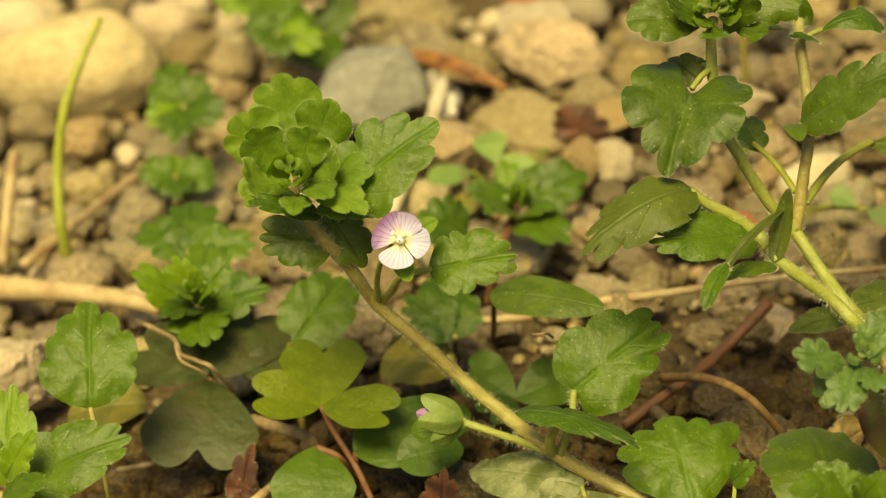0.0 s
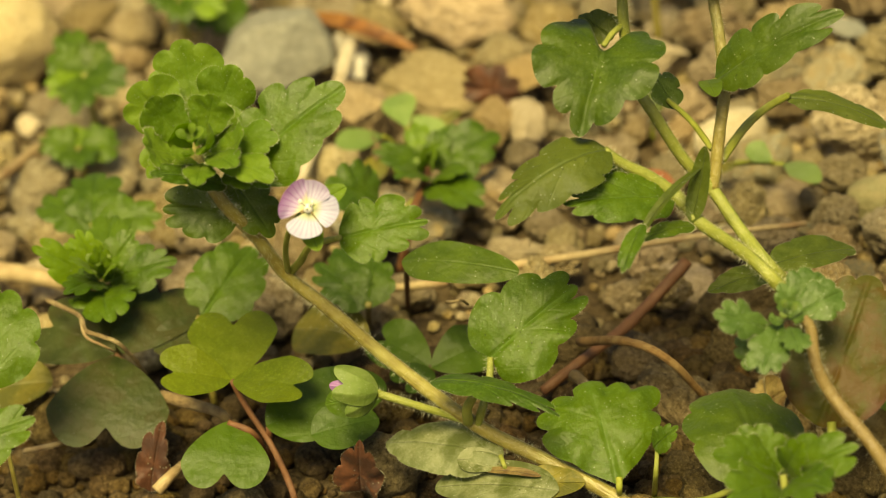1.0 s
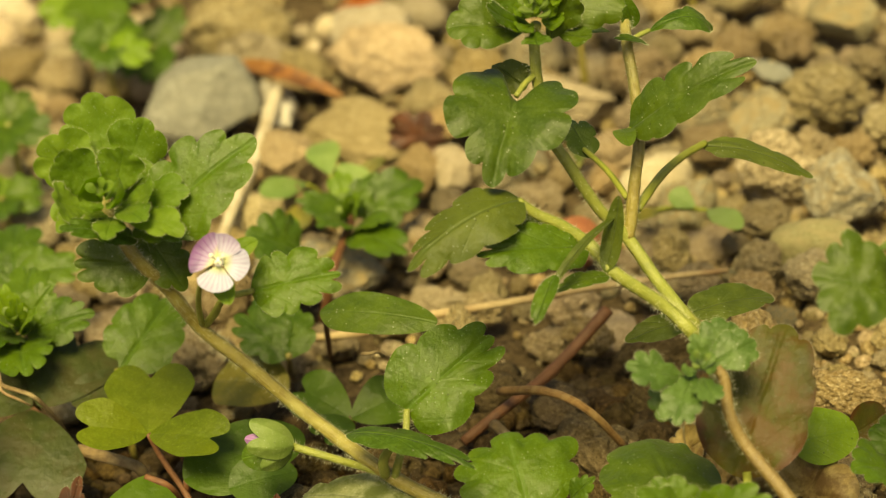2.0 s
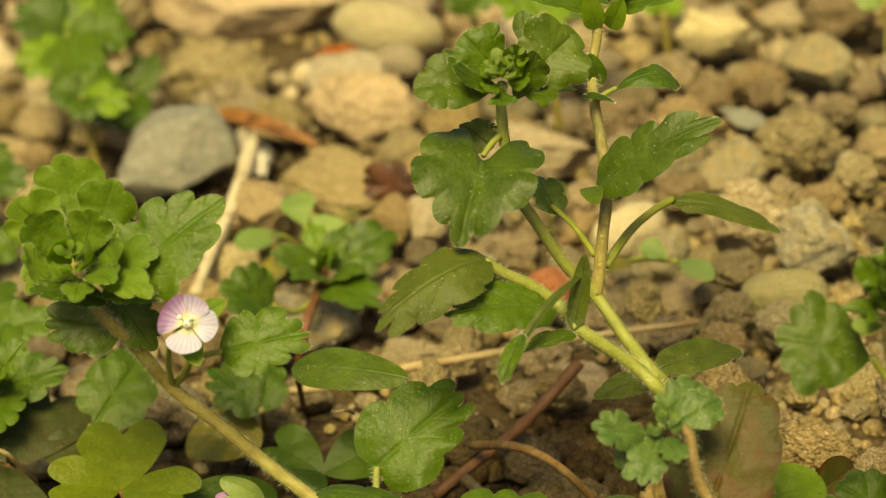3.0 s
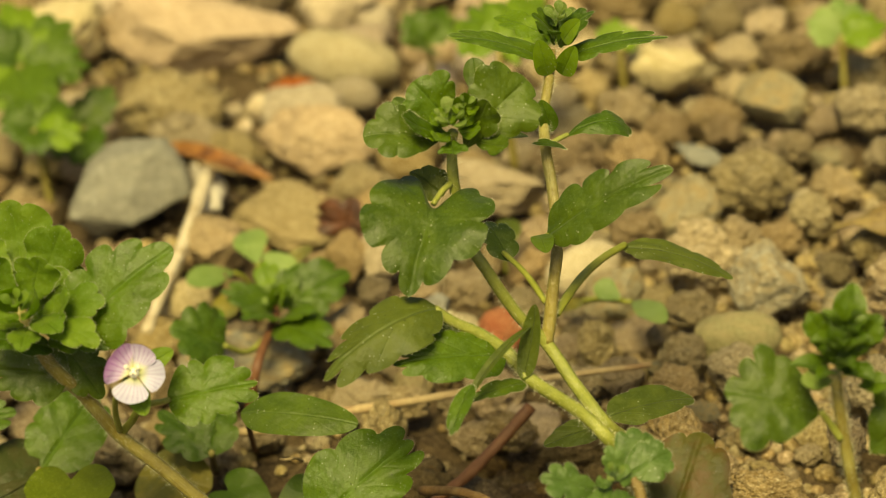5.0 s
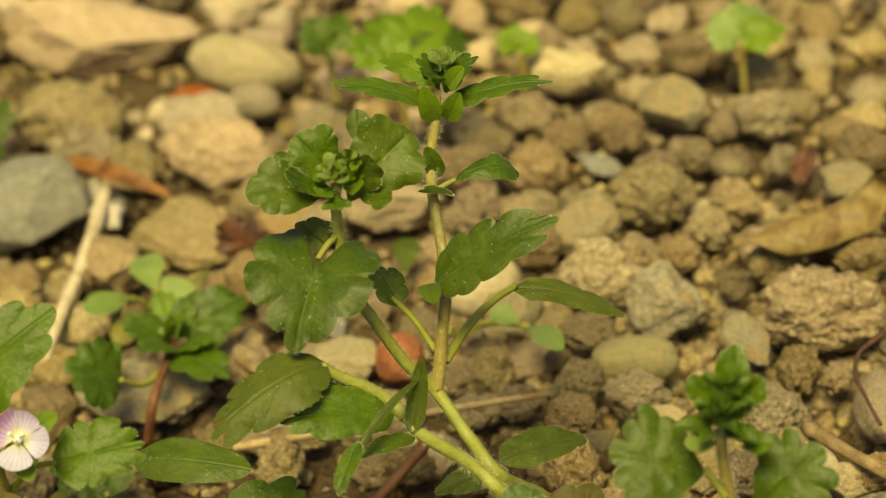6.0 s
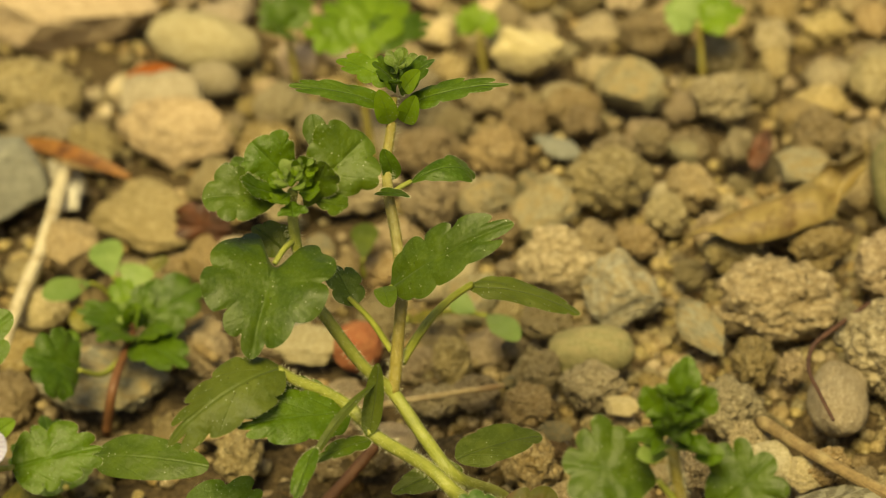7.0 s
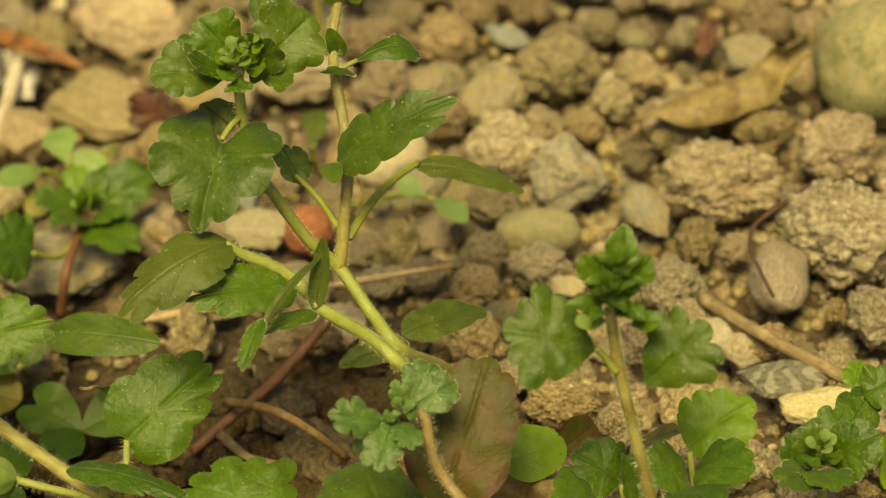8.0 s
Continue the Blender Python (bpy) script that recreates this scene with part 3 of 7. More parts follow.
def flower(owner, at, face, up, reach):
    """Four petals, two stamens and a style; the flower looks along face (sizes in mm)."""
    z = Vector(face).normalized()
    y = (Vector(up) - z * Vector(up).dot(z)).normalized()
    x = y.cross(z)
    c = Vector(at)
    head = new("flower")
    head.empty_display_size = 0.001
    head.parent = owner
    head.matrix_basis = owner.matrix_basis.inverted() @ Matrix.Translation(c * MM)
    tagged(head, "open four-petalled flower, white with violet lines")
    for angle, length, width, mat in ((-24, 1.0, 1.12, PETAL_PALE), (54, 0.96, 1.5, PETAL_LILAC), (-104, 1.14, 1.06, PETAL_WHITE), (166, 1.10, 1.2, PETAL_WHITE)):
        a = radians(angle)
        way = y * math.cos(a) - x * math.sin(a)
        tip = c + way * reach * length + z * (0.9 if mat is PETAL_LILAC else 0.45)
        base = c + way * 0.25 - z * 0.3
        m, size = frame_of(base, tip, z)
        bm = leaf_mesh(size, reach * width * 1.08 * MM, "spoon", 0, 0, 0.30, -0.15, 0.04, int(angle) + 400, 0.00012)
        part("petal", bm, mat, head, "lilac petal with darker violet lines" if mat is not PETAL_WHITE else "", m)
    for dx, dy in ((0.75, 0.35), (-0.55, 0.55)):
        e = c + x * dx + y * dy + z * 1.3
        part("stamen", tube([c, c + (e - c) * 0.6 + z * 0.1, e], 0.11, 0.08, 8), STAMEN, head)
        bm = bmesh.new()
        bmesh.ops.create_icosphere(bm, subdivisions=2, radius=0.24 * MM)
        bmesh.ops.scale(bm, vec=(1, 0.7, 1.3), verts=bm.verts)
        part("anther", bm, STAMEN, head, "", Matrix.Translation(e * MM))
    part("style", tube([c, c + z * 1.0 - y * 0.2, c + z * 1.5 - y * 0.35], 0.12, 0.09, 8), STAMEN, head)
    bm = bmesh.new()
    bmesh.ops.create_icosphere(bm, subdivisions=2, radius=0.55 * MM)
    part("ovary", bm, STAMEN, head, "", Matrix.Translation((c + z * 0.1) * MM))


def rod(name, points, r0, r1, material, label, category):
    """A loose straw, twig or root on the soil."""
    COUNT[0] += 1
    bm = tube(points, r0, r1, knots=0.07, seed=COUNT[0], sides=9)
    for v in bm.verts:
        v.co += noise.noise_vector(v.co * 600) * 0.12 * r0 * MM
    return tagged(new(name, mesh_of(name, bm, material)), label, category)


DRY_A, DRY_B, DRY_C = (42.2, 61.0, 6.0), (65.6, 65.5, 9.0), (73.0, 67.0, 12.0)


def dry_leaf():
    """The long tan leaf that lies arched between the stones; its far end twists up into a hollow curl."""
    bm = bmesh.new()
    lay = bm.loops.layers.uv.new("UVMap")
    nu, nv = 60, 22
    top, low, uvs = [], [], {}
    a, b, c = Vector(DRY_A), Vector(DRY_B), Vector(DRY_C)
    for i in range(nu + 1):
        u = i / nu
        row, row2 = [], []
        for k in range(nv + 1):
            v = k / nv - 0.5
            f = u + 0.30 * (v + 0.5) * (1 - u) ** 2
            s = min(1.0, max(0.0, (f - 0.66) / 0.22))
            s = s * s * (3 - 2 * s)
            p = a.lerp(b, min(1.0, f / 0.7)) + (c - b) * max(0.0, f - 0.7) / 0.3 + Vector((0, 0, 0.5 * math.sin(f * 7)))
            w = 10.5 * min(1.0, 0.30 + 1.7 * f) * (1.0 - 0.75 * max(0.0, f - 0.8) ** 1.2 / 0.145 * 0.5)
            side = Vector((0.22, -0.95, -0.15)).lerp(Vector((-0.1, -0.3, -0.95)), s).normalized()
            face = Vector((0, -0.15, 1)).lerp(Vector((-0.25, -0.90, 0.35)), s).normalized()
            bend = 2.7 + 1.0 * s
            ang, rr = v * bend, w / bend
            q = p + side * math.sin(ang) * rr + face * (math.cos(ang) - 0.55) * rr * (1 - 2 * s)
            q += noise.noise_vector(q * 0.3) * 0.5
            for lst, d in ((row, 0), (row2, -0.2)):
                vert = bm.verts.new((q + face * d) * MM)
                uvs[vert] = (u, v)
                lst.append(vert)
        top.append(row)
        low.append(row2)
    for i in range(nu):
        for k in range(nv):
            bm.faces.new((top[i][k], top[i + 1][k], top[i + 1][k + 1], top[i][k + 1]))
            bm.faces.new((low[i][k], low[i][k + 1], low[i + 1][k + 1], low[i + 1][k]))
        for k, s in ((0, 1), (nv, -1)):
            vs = (top[i][k], low[i][k], low[i + 1][k], top[i + 1][k])
            bm.faces.new(vs if s == 1 else tuple(reversed(vs)))
    for i in (0, nu):
        for k in range(nv):
            vs = (top[i][k], top[i][k + 1], low[i][k + 1], low[i][k])
            bm.faces.new(vs if i == 0 else tuple(reversed(vs)))
    for f in bm.faces:
        for lp in f.loops:
            lp[lay].uv = uvs[lp.vert]
    return tagged(new("dry_leaf", mesh_of("dry_leaf", bm, LEAF_DRY)), "long curled tan dry leaf lying between stones", "leaf")


# ---- ground ----


def soil_height(x, y):
    """Height of the loose soil in mm, at x, y in mm."""
    p = Vector((x, y, 0))
    return -4.0 + 1.6 * noise.noise(p * 0.03) + 1.3 * noise.noise(p * 0.11) + 0.7 * noise.noise(p * 0.33)


def ground_sheet():
    """One sheet: fine near the plants, coarser and coarser out to the horizon."""
    def axis(lo, hi, step):
        inner = list(np.arange(lo, hi + 0.1, step))
        far = [30, 80, 200, 600, 2000, 8000, 40000, 250000]
        return [lo - d for d in reversed(far)] + inner + [hi + d for d in far]
    xs, ys = axis(-170, 150, 1.6), axis(-70, 330, 1.6)
    verts = [(x * MM, y * MM, soil_height(x, y) * MM) for y in ys for x in xs]
    n = len(xs)
    faces = [(j * n + i, j * n + i + 1, (j + 1) * n + i + 1, (j + 1) * n + i) for j in range(len(ys) - 1) for i in range(n - 1)]
    me = bpy.data.meshes.new("ground")
    me.from_pydata(verts, [], faces)
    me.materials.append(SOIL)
    me.shade_smooth()
    tagged(new("ground", me), "dry brown crumbly garden soil", "ground", kind="structure")


ground_sheet()

# ---- the flowering speedwell ----

speedwell = plant("speedwell_plant", (-8.3, -22.8, -0.0), "flowering speedwell with hairy stem and small pale lilac flower")
stem(speedwell, [(-8.3, -22.8, -1.1), (-18.0, -16.5, 4.6), (-24.5, -12.8, 7.6), (-31.1, -10.6, 11.8), (-39.2, -6.9, 19.0), (-45.9, -4.3, 26.3), (-50.0, -3.1, 30.8), (-52.4, -5.2, 37.5), (-54.9, -6.9, 42.9), (-56.9, -5.6, 47.6), (-57.4, -4.2, 50.2)], 0.90, 0.74, STEM_BROWN)
hairs(speedwell, [(-8.3, -22.8, -1.1), (-18.0, -16.5, 4.6), (-24.5, -12.8, 7.6), (-31.1, -10.6, 11.8), (-39.2, -6.9, 19.0), (-45.9, -4.3, 26.3), (-50.0, -3.1, 30.8), (-52.4, -5.2, 37.5), (-54.9, -6.9, 42.9), (-56.9, -5.6, 47.6), (-57.4, -4.2, 50.2)], 0.82, 420)
leaf(speedwell, (-42.6, -12.0, 39.2), (-32.3, -11.6, 39.7), 8.0, (0.07, -0.66, 0.75), fold=0.12, arch=0.05, teeth=9)
stem(speedwell, [(-49.5, -2.9, 31.0), (-47.9, -5.0, 33.4), (-46.0, -8.7, 37.1), (-42.4, -12.0, 39.3)], 0.51, 0.32, name="petiole")
leaf(speedwell, (-52.4, -7.1, 46.7), (-40.0, -4.2, 53.7), 10.5, (-0.04, -0.72, 0.69), fold=0.14, teeth=7, notch=0.20)
leaf(speedwell, (-53.4, -6.5, 41.4), (-62.1, -5.7, 43.2), 7.5, (0.13, -0.83, 0.54), LEAF_DARK, fold=0.12, teeth=7)
leaf(speedwell, (-54.0, -8.6, 46.1), (-61.9, -12.0, 50.6), 3.8, (0.10, -0.42, 0.90), LEAF, fold=0.1, teeth=5)
leaf(speedwell, (-54.4, -8.1, 47.0), (-47.7, -11.6, 46.6), 3.1, (0.10, -0.42, 0.90), LEAF, fold=0.05, teeth=5)
leaf(speedwell, (-54.0, -3.7, 44.7), (-50.3, -6.3, 37.6), 6.4, (0.15, -0.77, 0.62), LEAF_DARK, fold=0.15, teeth=5)
leaf(speedwell, (-56.8, -5.3, 48.1), (-61.9, -11.2, 49.9), 4.6, (-0.01, -0.51, 0.86), LEAF_CROWN, shape="obovate", teeth=3, notch=0.2, fold=0.16, arch=0.08, bare=1.0)
leaf(speedwell, (-56.0, -7.3, 48.6), (-56.4, -14.7, 49.7), 3.8, (0.09, -0.52, 0.85), LEAF_CROWN, shape="obovate", teeth=3, notch=0.2, fold=0.16, arch=0.08, bare=1.0)
leaf(speedwell, (-55.5, -7.9, 49.6), (-52.1, -13.9, 50.8), 4.1, (0.19, -0.52, 0.83), LEAF_CROWN, shape="obovate", teeth=3, notch=0.2, fold=0.16, arch=0.08, bare=1.0)
leaf(speedwell, (-55.4, -7.1, 48.8), (-48.3, -13.9, 48.6), 4.7, (0.19, -0.52, 0.83), LEAF_CROWN, shape="obovate", teeth=3, notch=0.2, fold=0.16, arch=0.08, bare=1.0)
leaf(speedwell, (-54.8, -4.9, 48.7), (-47.4, -8.3, 50.7), 5.0, (0.22, -0.62, 0.76), LEAF_CROWN, shape="obovate", teeth=3, notch=0.2, fold=0.16, arch=0.08, bare=1.0)
leaf(speedwell, (-57.6, -0.2, 45.0), (-59.9, 3.3, 53.7), 9.6, (-0.00, -0.76, 0.64), LEAF_CROWN, shape="obovate", teeth=3, notch=0.26, fold=0.12, arch=-0.08, bare=1.0)
leaf(speedwell, (-57.6, -0.2, 45.0), (-53.0, 3.0, 52.8), 9.6, (0.10, -0.77, 0.63), LEAF_CROWN, shape="obovate", teeth=3, notch=0.26, fold=0.12, arch=-0.08, bare=1.0)
leaf(speedwell, (-57.7, -2.1, 45.6), (-62.5, -1.7, 50.9), 7.6, (-0.05, -0.76, 0.65), LEAF_CROWN, shape="obovate", teeth=3, notch=0.26, fold=0.12, arch=-0.08, bare=1.0)
leaf(speedwell, (-57.0, -1.7, 46.4), (-50.2, -1.9, 50.0), 7.6, (0.15, -0.77, 0.62), LEAF_CROWN, shape="obovate", teeth=3, notch=0.26, fold=0.12, arch=-0.08, bare=1.0)
for base, tip, width, face, teeth, fold in (
        ((-57.2, -1.5, 48.5), (-57.0, 3.6, 59.2), 9.8, (0.04, -0.80, 0.60), 5, 0.10),
        ((-58.2, -2.5, 49.0), (-63.0, -1.0, 56.2), 7.8, (-0.15, -0.76, 0.63), 3, 0.12),
        ((-56.0, -2.0, 49.0), (-51.5, 0.5, 56.2), 7.4, (0.20, -0.77, 0.60), 3, 0.12),
        ((-57.8, -5.0, 49.5), (-60.6, -5.5, 56.2), 6.0, (-0.08, -0.74, 0.66), 3, 0.18),
        ((-56.2, -5.2, 49.8), (-53.8, -5.2, 55.6), 5.8, (0.15, -0.74, 0.66), 3, 0.18),
        ((-58.4, -7.0, 50.0), (-61.7, -10.0, 53.4), 5.2, (-0.10, -0.60, 0.80), 3, 0.20),
        ((-55.4, -7.2, 50.0), (-51.0, -10.5, 52.8), 5.2, (0.20, -0.60, 0.78), 3, 0.20),
        ((-57.0, -8.0, 50.8), (-57.8, -10.2, 54.8), 4.0, (-0.05, -0.66, 0.75), 0, 0.50),
        ((-56.0, -8.4, 50.8), (-54.2, -11.0, 53.8), 3.6, (0.15, -0.60, 0.80), 0, 0.50)):
    leaf(speedwell, base, tip, width, face, LEAF_CROWN, shape="obovate", teeth=teeth, notch=0.20, fold=fold, arch=-0.14, wave=0.09, bare=1.0, thick=0.3)
tip_cluster(speedwell, (-56.6, -9.7, 51.4), (0.00, -0.45, 0.89), 3.6, 9, LEAF_CROWN, LEAF_CROWN)
FLOWER = (-45.0, -15.6, 45.3)
FACE = (-0.08, -0.80, 0.59)
UPWARD = (0.05, 0.47, 0.88)
stem(speedwell, [(-49.7, -3.7, 31.7), (-49.2, -7.1, 35.9), (-47.9, -12.3, 41.0), (-46.2, -14.1, 43.9)], 0.38, 0.28, name="flower_stalk")
flower(speedwell, FLOWER, FACE, UPWARD, 3.1)
leaf(speedwell, (-45.6, -13.6, 42.7), (-44.6, -17.0, 40.7), 2.6, (0.05, -0.77, 0.64), LEAF_FRESH, teeth=0, name="sepal")
leaf(speedwell, (-44.8, -12.9, 44.0), (-40.7, -13.0, 45.9), 2.5, (0.05, -0.77, 0.64), LEAF_FRESH, teeth=0, name="sepal")
stem(speedwell, [(-31.4, -10.6, 11.9), (-34.2, -9.9, 13.2), (-37.8, -10.0, 15.3), (-41.8, -9.2, 17.0)], 0.42, 0.49, name="bud_stalk")
hairs(speedwell, [(-31.4, -10.6, 11.9), (-34.2, -9.9, 13.2), (-37.8, -10.0, 15.3), (-41.8, -9.2, 17.0)], 0.46, 50)
leaf(speedwell, (-41.6, -9.2, 17.1), (-46.1, -8.4, 20.8), 3.3, (0.20, -0.43, 0.88), LEAF_BUD, teeth=0, fold=-0.5, arch=0.12, name="sepal")
leaf(speedwell, (-41.6, -10.0, 17.5), (-46.7, -11.5, 19.3), 2.9, (-0.10, -0.91, 0.39), LEAF_BUD, teeth=0, fold=-0.5, arch=0.16, name="sepal")
leaf(speedwell, (-41.8, -9.2, 16.9), (-45.6, -11.8, 16.4), 3.0, (-0.06, -1.00, -0.03), LEAF_BUD, teeth=0, fold=-0.4, arch=0.12, name="sepal")
leaf(speedwell, (-42.2, -7.5, 15.9), (-48.1, -6.9, 15.1), 4.6, (0.05, -0.77, 0.64), LEAF, teeth=0, fold=-0.2, name="sepal")
leaf(speedwell, (-42.4, -9.5, 17.5), (-47.0, -9.3, 19.1), 2.2, (-0.58, -0.52, 0.62), PETAL_LILAC, teeth=0, fold=-0.8, name="bud_petal")
stem(speedwell, [(-31.0, -10.8, 11.4), (-29.8, -11.3, 14.6), (-28.7, -9.2, 16.6), (-28.2, -7.6, 18.6)], 0.55, 0.39, name="petiole")
hairs(speedwell, [(-31.0, -10.8, 11.4), (-29.8, -11.3, 14.6), (-28.7, -9.2, 16.6), (-28.2, -7.6, 18.6)], 0.47, 30)
leaf(speedwell, (-28.2, -7.6, 18.6), (-16.6, -1.4, 23.4), 12.0, (0.02, -0.70, 0.71), LEAF, shape="deltoid", teeth=9, notch=0.22, bare=1.2, fold=0.12, arch=0.08)
stem(speedwell, [(-31.8, -11.3, 12.7), (-31.6, -13.1, 15.7), (-30.4, -14.1, 18.0), (-29.7, -14.7, 19.0)], 0.64, 0.45, name="petiole")
leaf(speedwell, (-35.2, -12.2, 19.6), (-21.6, -20.6, 18.3), 4.7, (0.09, 0.00, 1.00), LEAF, teeth=7, fold=-0.2, arch=0.08)

# ---- low leaves round its foot ----

lowleaf = plant("speedwell_shoot", (-15.8, -12.7, 0.0), "low speedwell shoot with three broad toothed leaves", group="small shoots round the flowering speedwell")
leaf(lowleaf, (-15.7, -18.1, 5.8), (-17.4, -7.3, 13.3), 15.4, (0.08, -0.58, 0.81), LEAF, shape="fan", teeth=9, notch=0.22, bare=1.3, fold=-0.08, arch=0.08)
stem(lowleaf, [(-15.6, -17.8, 6.4), (-15.8, -18.5, 5.1), (-15.8, -11.8, -1.0)], 0.42, 0.29, STEM_LIME, name="petiole")
leaf(lowleaf, (0.1, -24.9, 9.3), (-2.1, -10.9, 12.4), 13.8, (0.19, -0.52, 0.83), LEAF_DARK, shape="heart", teeth=7, notch=0.12, fold=-0.15, arch=0.12)
stem(lowleaf, [(0.1, -24.9, 9.3), (-6.3, -22.8, 5.2), (-12.2, -12.2, -1.0)], 0.38, 0.38, STEM, name="petiole")
leaf(lowleaf, (-11.3, -17.2, 9.3), (-8.2, -17.9, 12.3), 3.2, (0.09, -0.52, 0.85), LEAF, teeth=5)
stem(lowleaf, [(-11.6, -11.8, -1.0), (-11.5, -18.8, 6.5), (-10.9, -17.4, 9.0)], 0.35, 0.26, STEM, name="petiole")

silverleaf = plant("fading_leaf", (-31.6, -2.5, 0.0), "silvery mottled old leaf lying on the soil")
leaf(silverleaf, (-28.5, -13.3, 8.9), (-41.7, -5.9, 8.3), 7.4, (0.09, -0.52, 0.85), LEAF_SILVER, shape="ovate", teeth=3, notch=0.1, fold=-0.1, arch=0.06)
leaf(silverleaf, (-33.7, -12.4, 8.6), (-28.7, -13.8, 7.8), 3.3, (0.09, -0.52, 0.85), LEAF_SILVER, shape="ovate", teeth=0)
stem(silverleaf, [(-28.7, -13.3, 8.8), (-28.3, -14.2, 7.2), (-28.4, -4.3, -1.0)], 0.29, 0.29, STEM, name="petiole")

paleleaf = plant("fading_leaf", (-28.5, -7.0, 0.0), "yellowish fading leaf lying on the soil")
leaf(paleleaf, (-22.6, -18.1, 6.1), (-36.8, -12.1, 5.0), 6.2, (0.10, -0.42, 0.90), LEAF_SILVER, teeth=0, arch=0.06)
leaf(paleleaf, (-27.0, -16.0, 5.8), (-19.5, -16.9, 5.9), 4.5, (0.10, -0.42, 0.90), LEAF_YELLOW, teeth=0)
leaf(paleleaf, (-31.2, -14.0, 7.6), (-24.4, -16.4, 7.2), 1.4, (0.12, -0.29, 0.95), LEAF_DRY, teeth=0, shape="narrow")

frontshoot = plant("speedwell_shoot", (0.4, -39.2, -1.0), "leafy speedwell shoot close to the soil", group="small shoots round the flowering speedwell")
leaf(frontshoot, (0.4, -39.2, 18.8), (-6.3, -41.3, 23.5), 6.4, (0.09, -0.52, 0.85), LEAF, teeth=5)
leaf(frontshoot, (0.4, -39.2, 18.8), (-3.0, -36.9, 23.2), 5.9, (-0.04, -0.68, 0.73), LEAF, teeth=5)
leaf(frontshoot, (1.0, -39.2, 18.7), (2.6, -42.9, 24.4), 4.1, (0.08, -0.61, 0.79), LEAF_FRESH, teeth=5)
leaf(frontshoot, (1.0, -39.3, 18.4), (8.5, -41.6, 22.4), 7.0, (0.19, -0.52, 0.83), LEAF, teeth=5)
leaf(frontshoot, (0.1, -41.4, 18.9), (-5.8, -46.9, 21.5), 7.5, (0.10, -0.42, 0.90), LEAF, teeth=5)
leaf(frontshoot, (0.6, -41.4, 18.8), (4.5, -46.9, 21.1), 6.4, (0.10, -0.42, 0.90), LEAF, teeth=5)
stem(frontshoot, [(0.4, -39.2, -1.0), (0.8, -38.5, 17.9)], 0.47, 0.41)

# ---- the tall speedwell with two branches ----

tall = plant("speedwell_plant", (16.0, 10.8, -0.0), "tall branching speedwell with leafy tips and no open flower")
stem(tall, [(16.0, 10.8, -1.0), (11.0, -0.9, 13.7), (5.9, -12.5, 24.5), (2.4, -11.4, 28.9), (-2.5, -10.7, 33.6), (-3.7, -9.4, 35.0), (-5.0, -8.1, 36.5)], 0.89, 0.70, STEM)
hairs(tall, [(16.0, 10.8, -1.0), (11.0, -0.9, 13.7), (5.9, -12.5, 24.5), (2.4, -11.4, 28.9), (-2.5, -10.7, 33.6), (-3.7, -9.4, 35.0), (-5.0, -8.1, 36.5)], 0.79, 200)
stem(tall, [(16.0, 10.8, -1.0), (10.8, 1.3, 13.7), (5.6, -8.1, 24.4), (2.6, -4.0, 28.0), (0.0, 0.2, 32.0), (-2.9, 0.2, 36.4), (-5.7, 1.0, 42.4), (-7.5, 2.0, 46.6), (-7.8, 2.0, 53.1), (-7.5, 2.9, 57.2), (-7.1, 2.3, 59.3)], 0.84, 0.61, STEM)
hairs(tall, [(16.0, 10.8, -1.0), (10.8, 1.3, 13.7), (5.6, -8.1, 24.4), (2.6, -4.0, 28.0), (0.0, 0.2, 32.0), (-2.9, 0.2, 36.4), (-5.7, 1.0, 42.4), (-7.5, 2.0, 46.6), (-7.8, 2.0, 53.1), (-7.5, 2.9, 57.2), (-7.1, 2.3, 59.3)], 0.72, 220)
stem(tall, [(0.0, 0.2, 32.0), (0.8, 1.4, 34.4), (1.8, 3.2, 37.8), (3.1, 5.5, 42.3), (3.5, 9.9, 46.7), (3.5, 13.0, 50.5), (3.9, 14.7, 54.0), (5.1, 16.5, 57.4), (5.9, 18.1, 60.6)], 0.79, 0.59, STEM_BROWN, name="branch")
hairs(tall, [(0.0, 0.2, 32.0), (0.8, 1.4, 34.4), (1.8, 3.2, 37.8), (3.1, 5.5, 42.3), (3.5, 9.9, 46.7), (3.5, 13.0, 50.5), (3.9, 14.7, 54.0), (5.1, 16.5, 57.4), (5.9, 18.1, 60.6)], 0.69, 150)
stem(tall, [(1.6, 2.6, 34.4), (5.3, 8.6, 35.1), (8.5, 13.0, 35.0), (11.7, 16.2, 34.7)], 0.57, 0.44, STEM_LIME, name="petiole")
leaf(tall, (11.4, 16.2, 34.6), (24.2, 15.3, 28.5), 4.9, (0.17, -0.18, 0.97), LEAF_OLIVE, teeth=5, notch=0.12, fold=-0.1, arch=0.08)
leaf(tall, (-5.6, 2.6, 58.6), (1.9, 5.2, 62.8), 9.6, (0.10, -0.86, 0.48), LEAF_DARK, shape="fan", teeth=7, notch=0.20, fold=0.34, arch=0.10, wave=0.10, bare=1.1)
leaf(tall, (-3.6, 6.0, 60.8), (-3.5, 8.4, 65.2), 2.8, (0.02, -0.84, 0.54), LEAF_DARK, teeth=0, fold=0.2, shape="obovate")
leaf(tall, (-7.0, 3.6, 59.6), (-10.6, 4.6, 65.0), 7.0, (-0.07, -0.77, 0.63), LEAF, shape="fan", teeth=5, notch=0.22, fold=0.3, wave=0.10, bare=1.1)
